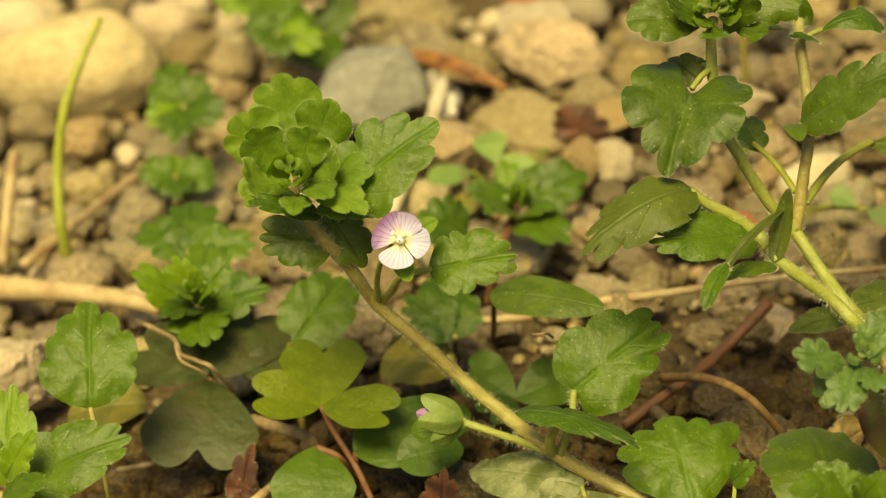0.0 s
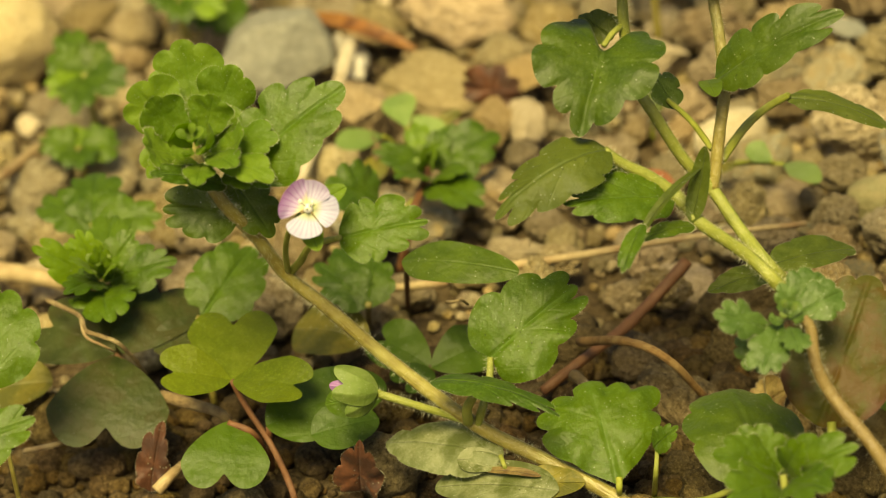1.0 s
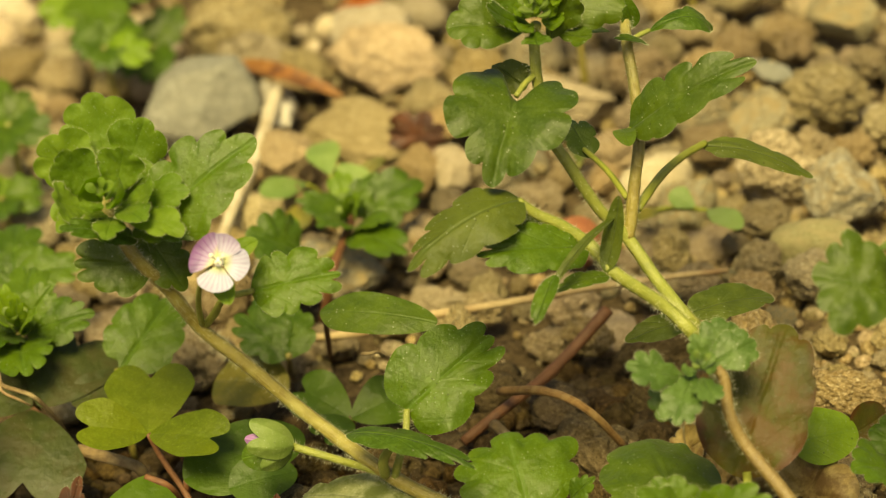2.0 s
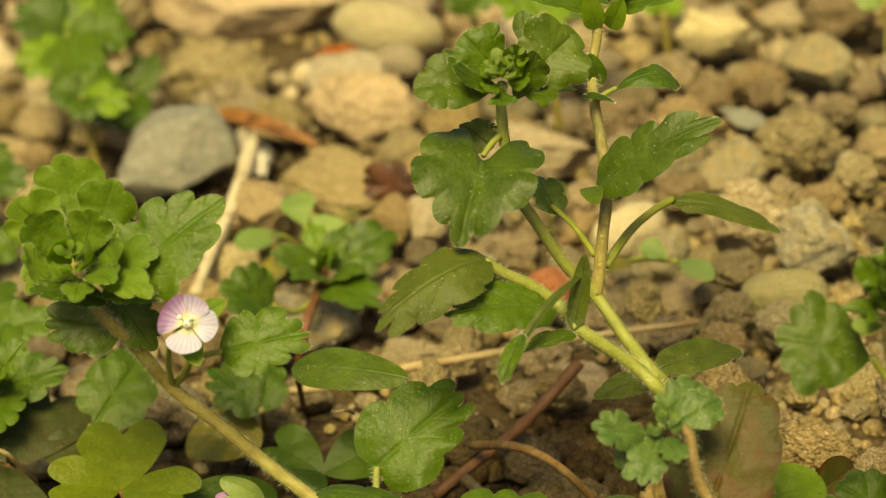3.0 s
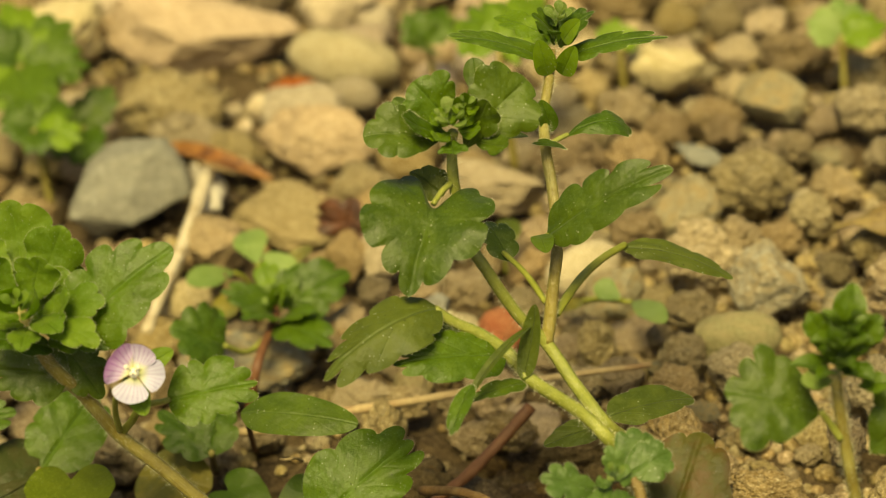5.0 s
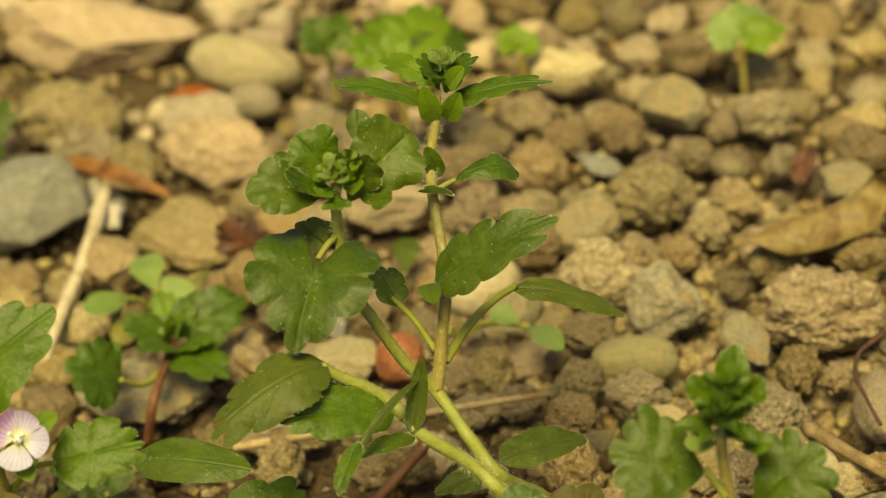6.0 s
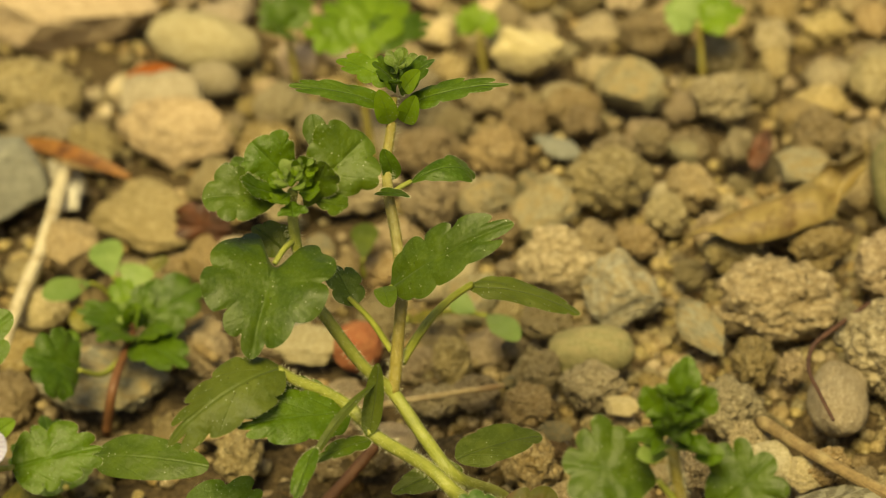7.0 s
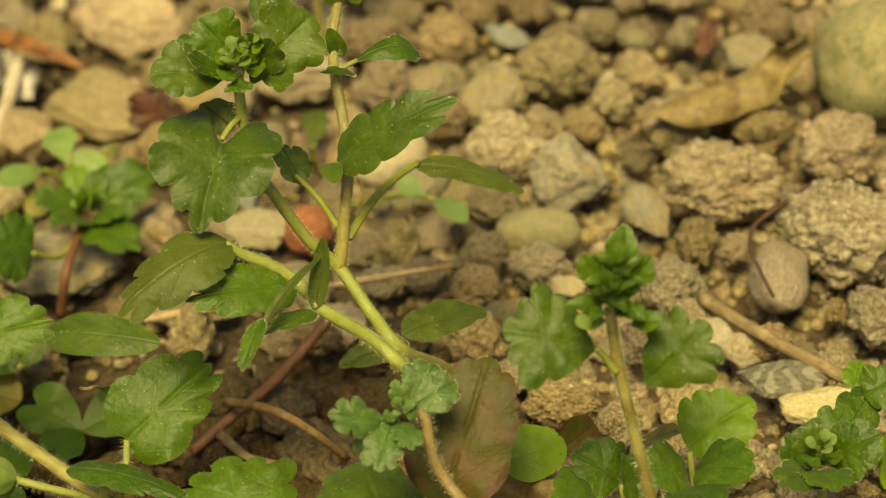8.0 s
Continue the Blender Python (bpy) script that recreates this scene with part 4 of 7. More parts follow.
leaf(tall, (-6.7, 5.1, 59.3), (-8.3, 8.5, 63.7), 3.2, (0.03, -0.78, 0.62), LEAF, teeth=3, shape="obovate", notch=0.25, arch=-0.1, wave=0.08)
leaf(tall, (-8.6, 2.0, 58.8), (-16.8, 0.9, 61.2), 7.0, (-0.05, -0.67, 0.74), LEAF_DARK, shape="fan", teeth=5, notch=0.24, fold=0.34, arch=0.12, bare=1.1)
leaf(tall, (-10.1, 1.9, 59.7), (-14.5, 2.8, 63.6), 5.3, (0.05, -0.68, 0.73), LEAF_DARK, teeth=3, notch=0.25, arch=-0.12, wave=0.08, shape="obovate")
leaf(tall, (-12.4, 1.8, 61.7), (-13.2, 3.0, 63.9), 1.4, (0.03, -0.78, 0.62), LEAF, teeth=0, shape="obovate")
leaf(tall, (-6.2, 0.9, 57.6), (-3.0, -0.6, 63.6), 5.0, (0.03, -0.78, 0.62), LEAF_DARK, teeth=5, notch=0.25, arch=-0.12, wave=0.08, shape="obovate")
leaf(tall, (-5.7, 0.9, 59.9), (-5.3, -0.9, 65.1), 3.1, (0.05, -0.72, 0.70), LEAF_FRESH, teeth=3, notch=0.25, arch=-0.12, wave=0.08, shape="obovate")
tip_cluster(tall, (-7.0, 0.8, 59.7), (0.00, -0.45, 0.89), 5.0, 12, LEAF_FRESH)
tip_cluster(tall, (-7.6, -0.3, 61.8), (-0.20, -0.50, 0.84), 2.6, 7, LEAF_FRESH)
tip_cluster(tall, (-5.6, -0.1, 62.4), (0.20, -0.40, 0.90), 2.6, 7, LEAF_FRESH)
leaf(tall, (-7.3, 0.8, 59.7), (-12.3, -1.5, 64.0), 3.0, (0.08, -0.54, 0.84), LEAF, teeth=3, shape="obovate", notch=0.25, arch=-0.1, wave=0.08)
leaf(tall, (-5.2, 1.4, 58.6), (-1.4, -1.9, 58.7), 2.8, (0.06, -0.63, 0.77), LEAF_DARK, teeth=3, shape="obovate", notch=0.25, arch=-0.1, wave=0.08)
leaf(tall, (-7.4, -0.3, 59.7), (-7.4, -2.8, 59.1), 3.7, (0.05, -0.72, 0.70), LEAF, teeth=3, shape="obovate", notch=0.25, arch=-0.1, wave=0.08)
leaf(tall, (-4.6, 1.6, 61.2), (-4.0, 0.5, 63.6), 1.5, (0.03, -0.78, 0.62), LEAF_FRESH, teeth=0, shape="obovate")
leaf(tall, (-9.2, 3.3, 51.3), (-12.3, 6.6, 53.5), 4.2, (0.05, -0.72, 0.70), LEAF_OLIVE, teeth=3)
leaf(tall, (-8.1, 3.8, 52.3), (-10.8, 7.0, 52.0), 3.2, (0.05, -0.72, 0.70), LEAF_OLIVE, teeth=3)
stem(tall, [(-7.8, 2.1, 53.4), (-9.2, 0.6, 53.2), (-10.5, -1.2, 52.6)], 0.38, 0.32, name="petiole")
leaf(tall, (-10.5, -1.2, 52.6), (-14.6, -8.9, 46.2), 14.6, (0.01, -0.65, 0.76), LEAF_DARK, shape="cordate", teeth=7, notch=0.20, fold=0.5, arch=0.10, bare=0.5)
leaf(tall, (1.8, 3.1, 44.3), (16.1, -0.8, 52.2), 7.6, (0.13, -0.55, 0.83), LEAF_DARK, teeth=7, notch=0.25, fold=0.22, arch=0.08)
stem(tall, [(2.9, 4.4, 42.5), (1.8, 3.1, 44.3)], 0.45, 0.39, name="petiole")
leaf(tall, (1.0, 3.2, 44.5), (1.3, -1.3, 44.4), 2.6, (0.06, -0.63, 0.77), LEAF_DARK, teeth=0)
stem(tall, [(-4.0, -9.2, 35.4), (-5.3, -8.0, 36.8), (-7.6, -7.5, 38.9), (-10.2, -7.6, 40.9), (-12.2, -7.7, 43.0)], 0.82, 0.57, STEM, name="petiole")
hairs(tall, [(-4.0, -9.2, 35.4), (-5.3, -8.0, 36.8), (-7.6, -7.5, 38.9), (-10.2, -7.6, 40.9), (-12.2, -7.7, 43.0)], 0.69, 40)
leaf(tall, (-11.6, -7.5, 43.3), (-25.1, -13.6, 40.0), 8.0, (-0.23, -0.53, 0.82), LEAF_OLIVE, teeth=8, notch=0.26, fold=-0.32, arch=0.14, wave=0.1)
leaf(tall, (-5.1, -8.7, 36.4), (-17.4, -12.6, 39.8), 7.0, (0.08, -0.55, 0.83), LEAF, teeth=8, notch=0.24, fold=0.1, arch=0.06)
leaf(tall, (-7.4, -7.1, 37.5), (-13.4, -4.0, 39.0), 3.8, (0.08, -0.55, 0.83), LEAF_DARK, teeth=3)
leaf(tall, (-3.7, -11.0, 34.2), (-1.1, -9.1, 42.4), 2.5, (-0.38, -0.74, 0.55), LEAF_OLIVE, teeth=0, fold=0.3, arch=-0.06)
leaf(tall, (-1.9, -9.2, 39.8), (-10.2, -17.6, 36.6), 1.4, (-0.30, -0.53, 0.79), LEAF_OLIVE, teeth=0, fold=0.4, arch=0.1, shape="narrow")
leaf(tall, (-9.4, -16.4, 37.9), (-12.6, -21.8, 34.9), 2.4, (-0.46, -0.63, 0.62), LEAF, teeth=3, notch=0.1, fold=0.2)
leaf(tall, (-3.4, -11.1, 33.9), (-9.7, -15.0, 35.1), 2.5, (0.11, -0.32, 0.94), LEAF_DARK, teeth=3)
stem(tall, [(0.7, 3.2, 35.7), (-1.0, 7.5, 37.5), (-3.1, 11.5, 38.7)], 0.40, 0.33, STEM_LIME, name="petiole")
leaf(tall, (-2.6, 11.1, 37.9), (-4.4, 16.9, 40.6), 4.5, (0.26, -0.64, 0.73), LEAF_DARK, teeth=3)
leaf(tall, (6.1, 1.2, 20.5), (16.6, 6.6, 17.9), 5.7, (0.11, -0.32, 0.94), LEAF_OLIVE, teeth=3, notch=0.1, arch=0.05)
leaf(tall, (6.5, -1.0, 20.6), (-1.8, -4.1, 21.2), 4.0, (0.11, -0.32, 0.94), LEAF_OLIVE, teeth=3, notch=0.1)
leaf(tall, (5.4, 18.2, 59.5), (-5.9, 17.9, 64.5), 3.6, (0.10, -0.28, 0.95), LEAF, teeth=7, notch=0.26, fold=0.15, arch=0.06)
tip_cluster(tall, (7.0, 18.5, 62.2), (0.00, -0.30, 0.95), 4.2, 9)
leaf(tall, (6.7, 18.0, 59.3), (19.4, 15.3, 61.2), 3.8, (0.10, -0.28, 0.95), LEAF, teeth=7, notch=0.26, fold=0.15, arch=0.06)
leaf(tall, (6.7, 19.0, 61.0), (11.2, 17.5, 64.7), 4.6, (0.08, -0.41, 0.91), LEAF, teeth=5, fold=0.2)
leaf(tall, (6.8, 19.2, 61.3), (4.3, 18.1, 65.5), 4.3, (0.08, -0.41, 0.91), LEAF, teeth=5, fold=0.2)
leaf(tall, (6.9, 20.2, 61.1), (8.3, 22.2, 64.7), 5.3, (0.04, -0.64, 0.77), LEAF_DARK, teeth=5)
leaf(tall, (5.1, 16.3, 58.2), (4.4, 15.6, 63.1), 2.7, (-0.01, -0.82, 0.57), LEAF_FRESH, teeth=0, fold=0.3)
leaf(tall, (6.7, 16.2, 58.0), (8.5, 14.9, 61.9), 2.6, (-0.01, -0.82, 0.57), LEAF_FRESH, teeth=0, fold=0.3)
leaf(tall, (7.3, 16.2, 62.2), (9.4, 14.4, 65.2), 2.3, (0.03, -0.69, 0.72), LEAF_FRESH, teeth=0, fold=0.3)
leaf(tall, (6.6, 22.1, 60.3), (0.3, 27.7, 61.9), 4.0, (0.07, -0.51, 0.86), LEAF_FRESH, teeth=5)
leaf(tall, (4.6, 14.1, 52.0), (3.7, 14.1, 56.2), 2.3, (-0.01, -0.82, 0.57), LEAF, teeth=0, fold=0.2)
leaf(tall, (5.9, 13.0, 50.2), (1.7, 10.0, 52.8), 1.9, (0.10, -0.28, 0.95), LEAF, teeth=3)
stem(tall, [(3.4, 13.0, 50.3), (4.8, 13.6, 51.0), (6.4, 14.2, 51.3)], 0.36, 0.30, name="petiole")
leaf(tall, (6.2, 14.2, 51.2), (14.2, 16.4, 49.4), 4.2, (0.08, -0.41, 0.91), LEAF, teeth=3, notch=0.12, fold=-0.2, arch=0.26, shape="obovate")
leaf(tall, (1.6, 12.3, 52.8), (-2.4, 8.8, 54.5), 1.5, (0.11, -0.21, 0.97), LEAF, teeth=0)

# ---- the small speedwell with a budding tip ----

budding = plant("speedwell_plant", (31.0, -34.0, -0.0), "short upright speedwell with a tight budding tip")
stem(budding, [(31.0, -34.0, -1.0), (29.1, -34.3, 17.3), (27.2, -34.7, 35.7), (27.1, -33.1, 42.7)], 0.75, 0.6, STEM_BROWN)
hairs(budding, [(29.1, -34.3, 17.3), (27.2, -34.7, 35.7), (27.1, -33.1, 42.7)], 0.7, 130)
stem(budding, [(26.8, -35.2, 35.7), (26.0, -34.9, 37.3), (25.0, -34.9, 39.2)], 0.42, 0.35, STEM, name="petiole")
leaf(budding, (25.1, -35.0, 39.0), (15.8, -34.2, 43.0), 11.4, (-0.06, -0.64, 0.77), LEAF_DARK, shape="fan", teeth=8, notch=0.24, bare=1.1, fold=0.16, arch=0.08, wave=0.08)
leaf(budding, (29.3, -36.6, 34.4), (37.0, -36.2, 40.6), 9.2, (0.15, -0.61, 0.78), LEAF_DARK, shape="fan", teeth=6, notch=0.32, bare=1.1, fold=0.16, wave=0.08)
leaf(budding, (26.2, -36.6, 43.5), (22.8, -37.6, 44.8), 2.2, (0.0, -0.7, 0.7), LEAF_BUD, shape="spoon", fold=0.3, thick=0.9, name="bud")
leaf(budding, (28.6, -36.8, 42.6), (31.6, -38.0, 43.2), 2.4, (0.1, -0.6, 0.8), LEAF, shape="spoon", fold=0.3, thick=0.8, name="bud")
tip_cluster(budding, (26.6, -36.0, 43.6), (0.05, -0.30, 0.95), 6.6, 13, LEAF, LEAF_FRESH, True)
tip_cluster(budding, (27.7, -35.4, 46.7), (0.05, -0.30, 0.95), 5.6, 11, LEAF, LEAF_FRESH, True)
leaf(budding, (27.6, -34.9, 45.5), (29.7, -32.5, 51.9), 3.5, (0.01, -0.76, 0.65), LEAF, teeth=3, notch=0.15, fold=0.4, shape="obovate")
leaf(budding, (28.3, -34.9, 45.6), (31.7, -35.2, 49.3), 3.3, (0.31, -0.75, 0.59), LEAF, teeth=3, fold=0.3, shape="obovate", notch=0.17)
leaf(budding, (26.9, -34.8, 45.8), (24.7, -34.3, 50.5), 3.0, (-0.29, -0.69, 0.67), LEAF, teeth=3, fold=0.3, shape="obovate", notch=0.17)
leaf(budding, (26.8, -35.5, 44.4), (29.9, -38.9, 44.7), 2.6, (0.18, -0.42, 0.89), LEAF, teeth=3, fold=0.3, shape="obovate", notch=0.17)
leaf(budding, (29.7, -16.5, 10.2), (35.8, -21.5, 15.9), 3.9, (0.10, -0.22, 0.97), LEAF_YELLOW, teeth=3)

# ---- sprout, withered leaf and dry bits in front of the tall speedwell ----

sprout = plant("speedwell_sprout", (20.5, -27.5, -0.0), "young speedwell sprout with small lobed bluish-green leaves")
stem(sprout, [(20.5, -27.5, -1.0), (13.7, -39.5, 13.4), (10.6, -35.8, 18.3), (7.7, -31.7, 21.9), (6.3, -29.9, 25.3), (6.3, -28.1, 28.5), (5.7, -27.4, 29.9)], 0.85, 0.60, STEM_TAN)
hairs(sprout, [(20.5, -27.5, -1.0), (13.7, -39.5, 13.4), (10.6, -35.8, 18.3), (7.7, -31.7, 21.9), (6.3, -29.9, 25.3), (6.3, -28.1, 28.5), (5.7, -27.4, 29.9)], 0.75, 60)
leaf(sprout, (2.4, -28.8, 29.6), (-3.9, -30.2, 33.5), 4.8, (-0.02, -0.61, 0.80), LEAF_SPROUT, teeth=5, notch=0.4, fold=0.15, shape="obovate")
leaf(sprout, (4.3, -26.5, 29.6), (8.7, -23.6, 32.7), 6.3, (0.16, -0.70, 0.70), LEAF_SPROUT, teeth=5, notch=0.25, shape="obovate")
leaf(sprout, (3.9, -27.4, 29.9), (10.4, -25.5, 31.2), 4.8, (0.27, -0.61, 0.74), LEAF_SPROUT, teeth=5, notch=0.3, shape="obovate")
leaf(sprout, (3.2, -28.3, 30.5), (-0.1, -34.4, 27.8), 4.8, (-0.01, -0.51, 0.86), LEAF_SPROUT, teeth=5, notch=0.35, shape="obovate")
leaf(sprout, (2.6, -27.1, 28.5), (-1.2, -29.7, 25.9), 5.4, (-0.04, -0.69, 0.72), LEAF_SPROUT, teeth=5, notch=0.3, shape="obovate")
leaf(sprout, (4.4, -28.3, 30.4), (3.6, -27.4, 34.2), 2.7, (0.05, -0.77, 0.64), LEAF_SPROUT, teeth=3, shape="obovate")
leaf(sprout, (3.9, -29.5, 30.4), (4.2, -34.3, 29.8), 3.5, (0.09, -0.52, 0.85), LEAF_SPROUT, teeth=5, shape="obovate")
tip_cluster(sprout, (3.9, -29.3, 30.7), (0.00, -0.40, 0.92), 3.2, 7, LEAF_SPROUT)

withered = plant("withered_leaf", (10.2, -11.2, 0.0), "upright withered leaf, olive brown with dark red rim")
leaf(withered, (6.5, -27.1, 15.7), (15.1, -16.8, 28.2), 12.7, (-0.17, -0.80, 0.58), LEAF_BROWN, teeth=7, notch=0.12, fold=0.12, arch=0.05, wave=0.08)
stem(withered, [(10.2, -10.9, -1.0), (7.8, -27.2, 13.2), (7.8, -27.0, 15.9)], 0.62, 0.49, STEM_LIME, name="petiole")

sideleaf = plant("young_leaf", (16.3, -4.2, 0.0), "smooth bright green leaf standing low over the soil")
leaf(sideleaf, (14.6, -12.3, 9.0), (22.9, -10.3, 8.2), 7.2, (0.18, -0.58, 0.79), LEAF_FRESH, teeth=0, fold=0.1, shape="ovate")
leaf(sideleaf, (22.1, -10.6, 7.7), (27.1, -6.2, 7.3), 5.3, (0.35, -0.74, 0.58), LEAF_BROWN, teeth=0, fold=0.3)
stem(sideleaf, [(15.5, -2.4, -1.0), (14.6, -12.3, 9.0)], 0.39, 0.39, STEM_LIME, name="petiole")

# ---- wood sorrel ----

sorrel = plant("wood_sorrel", (-54.3, -4.8, -0.0), "wood sorrel with three lime-green heart-shaped leaflets")
stem(sorrel, [(-54.3, -4.8, -1.0), (-54.4, -3.8, 2.1), (-56.3, 1.2, 5.3), (-58.7, 3.7, 9.9), (-59.9, 4.5, 13.5)], 0.44, 0.36, STEM_RED)
leaf(sorrel, (-59.9, 4.5, 13.5), (-59.3, 15.3, 16.7), 11.1, (0.08, -0.57, 0.82), LEAF_LIME, shape="clover", fold=0.15, arch=0.02, wave=0.02)
leaf(sorrel, (-60.0, 4.5, 13.5), (-68.1, 2.8, 17.1), 7.6, (0.00, -0.42, 0.91), LEAF_LIME, shape="clover", fold=0.22, arch=0.05, wave=0.02)
leaf(sorrel, (-59.7, 4.4, 13.5), (-50.2, -0.8, 13.9), 7.6, (0.20, -0.40, 0.89), LEAF_LIME, shape="clover", fold=0.2, arch=0.05, wave=0.02)

sorrel_low = plant("wood_sorrel", (-58.0, 0.8, 0.0), "low wood sorrel leaf of dark green lobes")
leaf(sorrel_low, (-60.9, 1.3, 9.7), (-62.0, -6.7, 5.4), 10.7, (0.07, -0.66, 0.75), LEAF_CLOVER, shape="clover", fold=-0.1, arch=0.05, wave=0.02)
leaf(sorrel_low, (-56.5, 1.6, 8.0), (-41.8, 7.6, 8.1), 9.3, (0.10, -0.47, 0.87), LEAF_CLOVER, shape="ovate", teeth=0, fold=0.06)
leaf(sorrel_low, (-51.1, -0.9, 7.4), (-42.9, 1.3, 7.0), 6.1, (0.09, -0.52, 0.85), LEAF_CLOVER, shape="ovate", teeth=0, fold=0.06)
stem(sorrel_low, [(-60.9, 1.2, 9.6), (-57.9, 0.3, 7.8), (-57.5, 6.0, -1.0)], 0.41, 0.41, STEM_RED)
stem(sorrel_low, [(-57.5, 6.0, -1.0), (-56.2, 1.5, 7.9)], 0.41, 0.41, STEM_RED)

sorrel_dark = plant("wood_sorrel", (-74.6, 21.0, 0.0), "dull bluish-green wood sorrel leaves spread low")
leaf(sorrel_dark, (-75.5, 17.0, 12.1), (-77.3, 5.6, 5.7), 15.3, (0.08, -0.61, 0.79), LEAF_BLUE, shape="clover", fold=-0.05, arch=0.06, wave=0.02)
leaf(sorrel_dark, (-74.6, 18.0, 11.7), (-68.7, 29.1, 15.2), 12.6, (0.18, -0.57, 0.80), LEAF_BLUE, shape="clover", fold=0.06, arch=0.04, wave=0.02)
leaf(sorrel_dark, (-75.6, 18.0, 11.9), (-85.5, 24.8, 14.3), 10.8, (-0.00, -0.47, 0.88), LEAF_BLUE, shape="clover", fold=0.06, arch=0.04, wave=0.02)
leaf(sorrel_dark, (-70.8, 18.8, 11.0), (-63.1, 23.2, 10.4), 5.8, (0.20, -0.48, 0.86), LEAF_BLUE, shape="ovate", teeth=0)
stem(sorrel_dark, [(-75.6, 17.5, 11.9), (-72.7, 17.2, 8.1), (-72.1, 24.6, -1.0)], 0.43, 0.43, STEM_RED)

sorrel_back = plant("wood_sorrel", (-37.6, 20.3, 0.0), "shaded dark green wood sorrel leaves close to soil")
leaf(sorrel_back, (-36.3, 15.9, 4.3), (-43.0, 21.6, 6.8), 7.6, (0.09, -0.52, 0.85), LEAF_CLOVER, shape="clover")
leaf(sorrel_back, (-36.3, 15.9, 4.3), (-28.6, 18.7, 5.0), 7.5, (0.09, -0.52, 0.85), LEAF_CLOVER, shape="clover")
leaf(sorrel_back, (-36.3, 15.8, 4.2), (-40.4, 9.8, 5.7), 5.7, (0.09, -0.52, 0.85), LEAF_CLOVER, shape="clover")
stem(sorrel_back, [(-36.7, 20.3, -1.0), (-36.3, 15.9, 4.3)], 0.43, 0.43, STEM_RED)

yellowleaf = plant("fading_leaf", (-49.3, 35.4, 0.0), "yellow-brown fallen leaf lying on the soil")
leaf(yellowleaf, (-53.8, 29.7, 5.0), (-44.3, 25.6, 4.0), 10.0, (0, -0.3, 0.95), LEAF_YELLOW, teeth=0)

fallen_yellow = plant("fading_leaf", (-91.2, 30.7, 0.0), "yellow fallen leaf half under the sorrel")
leaf(fallen_yellow, (-96.8, 26.2, 4.0), (-85.7, 24.9, 5.0), 10.0, (0, -0.3, 0.95), LEAF_YELLOW, teeth=0)

# ---- other low plants ----

leftshoot = plant("speedwell_plant", (-77.0, 25.3, -1.0), "bushy low speedwell with pale leaf rosette", group="speedwell plants on the bed")
leaf(leftshoot, (-77.4, 26.7, 17.6), (-83.6, 24.1, 25.6), 6.6, (-0.02, -0.61, 0.80), LEAF_FRESH, teeth=7, notch=0.28)
leaf(leftshoot, (-76.8, 28.8, 17.2), (-75.0, 38.0, 21.6), 8.1, (0.06, -0.70, 0.71), LEAF, teeth=7, notch=0.28)
leaf(leftshoot, (-75.8, 26.8, 17.7), (-66.4, 25.8, 19.6), 6.9, (0.18, -0.62, 0.77), LEAF, teeth=7, notch=0.28)
leaf(leftshoot, (-76.4, 24.8, 18.1), (-74.9, 15.5, 17.8), 8.9, (0.10, -0.47, 0.87), LEAF, teeth=7, notch=0.28)
leaf(leftshoot, (-76.8, 26.4, 19.0), (-78.4, 26.6, 25.8), 5.0, (-0.02, -0.61, 0.80), LEAF_FRESH, teeth=7, notch=0.28)
leaf(leftshoot, (-76.2, 27.2, 18.4), (-71.6, 29.5, 22.6), 5.5, (0.16, -0.70, 0.70), LEAF, teeth=7, notch=0.28)
leaf(leftshoot, (-76.5, 23.6, 20.1), (-78.6, 19.4, 25.2), 3.3, (0.10, -0.42, 0.90), LEAF_FRESH, teeth=7, notch=0.28)
leaf(leftshoot, (-75.9, 23.7, 20.3), (-74.9, 21.8, 25.3), 3.1, (0.08, -0.61, 0.79), LEAF_FRESH, teeth=7, notch=0.28)
leaf(leftshoot, (-75.6, 23.6, 20.1), (-72.5, 20.0, 24.0), 3.1, (0.09, -0.52, 0.85), LEAF_FRESH, teeth=7, notch=0.28)
leaf(leftshoot, (-76.5, 25.1, 18.8), (-79.9, 17.5, 21.6), 5.0, (0.10, -0.42, 0.90), LEAF, teeth=7, notch=0.28)
tip_cluster(leftshoot, (-76.1, 24.4, 19.5), (0.00, -0.40, 0.92), 4.2, 8)
stem(leftshoot, [(-77.0, 25.3, -1.0), (-76.5, 26.9, 17.8)], 0.65, 0.58, STEM_BROWN)

backshoot_left = plant("speedwell_plant", (-85.5, 74.3, 0.0), "blurred green speedwell leaves behind the bushy one", group="speedwell plants on the bed")
leaf(backshoot_left, (-80.7, 50.7, 13.7), (-88.0, 57.4, 15.9), 7.4, (0.09, -0.52, 0.85), LEAF, teeth=5)
leaf(backshoot_left, (-80.6, 51.1, 14.4), (-79.9, 60.6, 17.4), 9.4, (0.08, -0.61, 0.79), LEAF, teeth=5)
leaf(backshoot_left, (-79.9, 50.8, 13.9), (-70.9, 50.9, 13.7), 7.0, (0.09, -0.52, 0.85), LEAF, teeth=5)
stem(backshoot_left, [(-85.7, 76.2, -1.0), (-80.5, 50.8, 13.8)], 0.70, 0.54, STEM_BROWN)

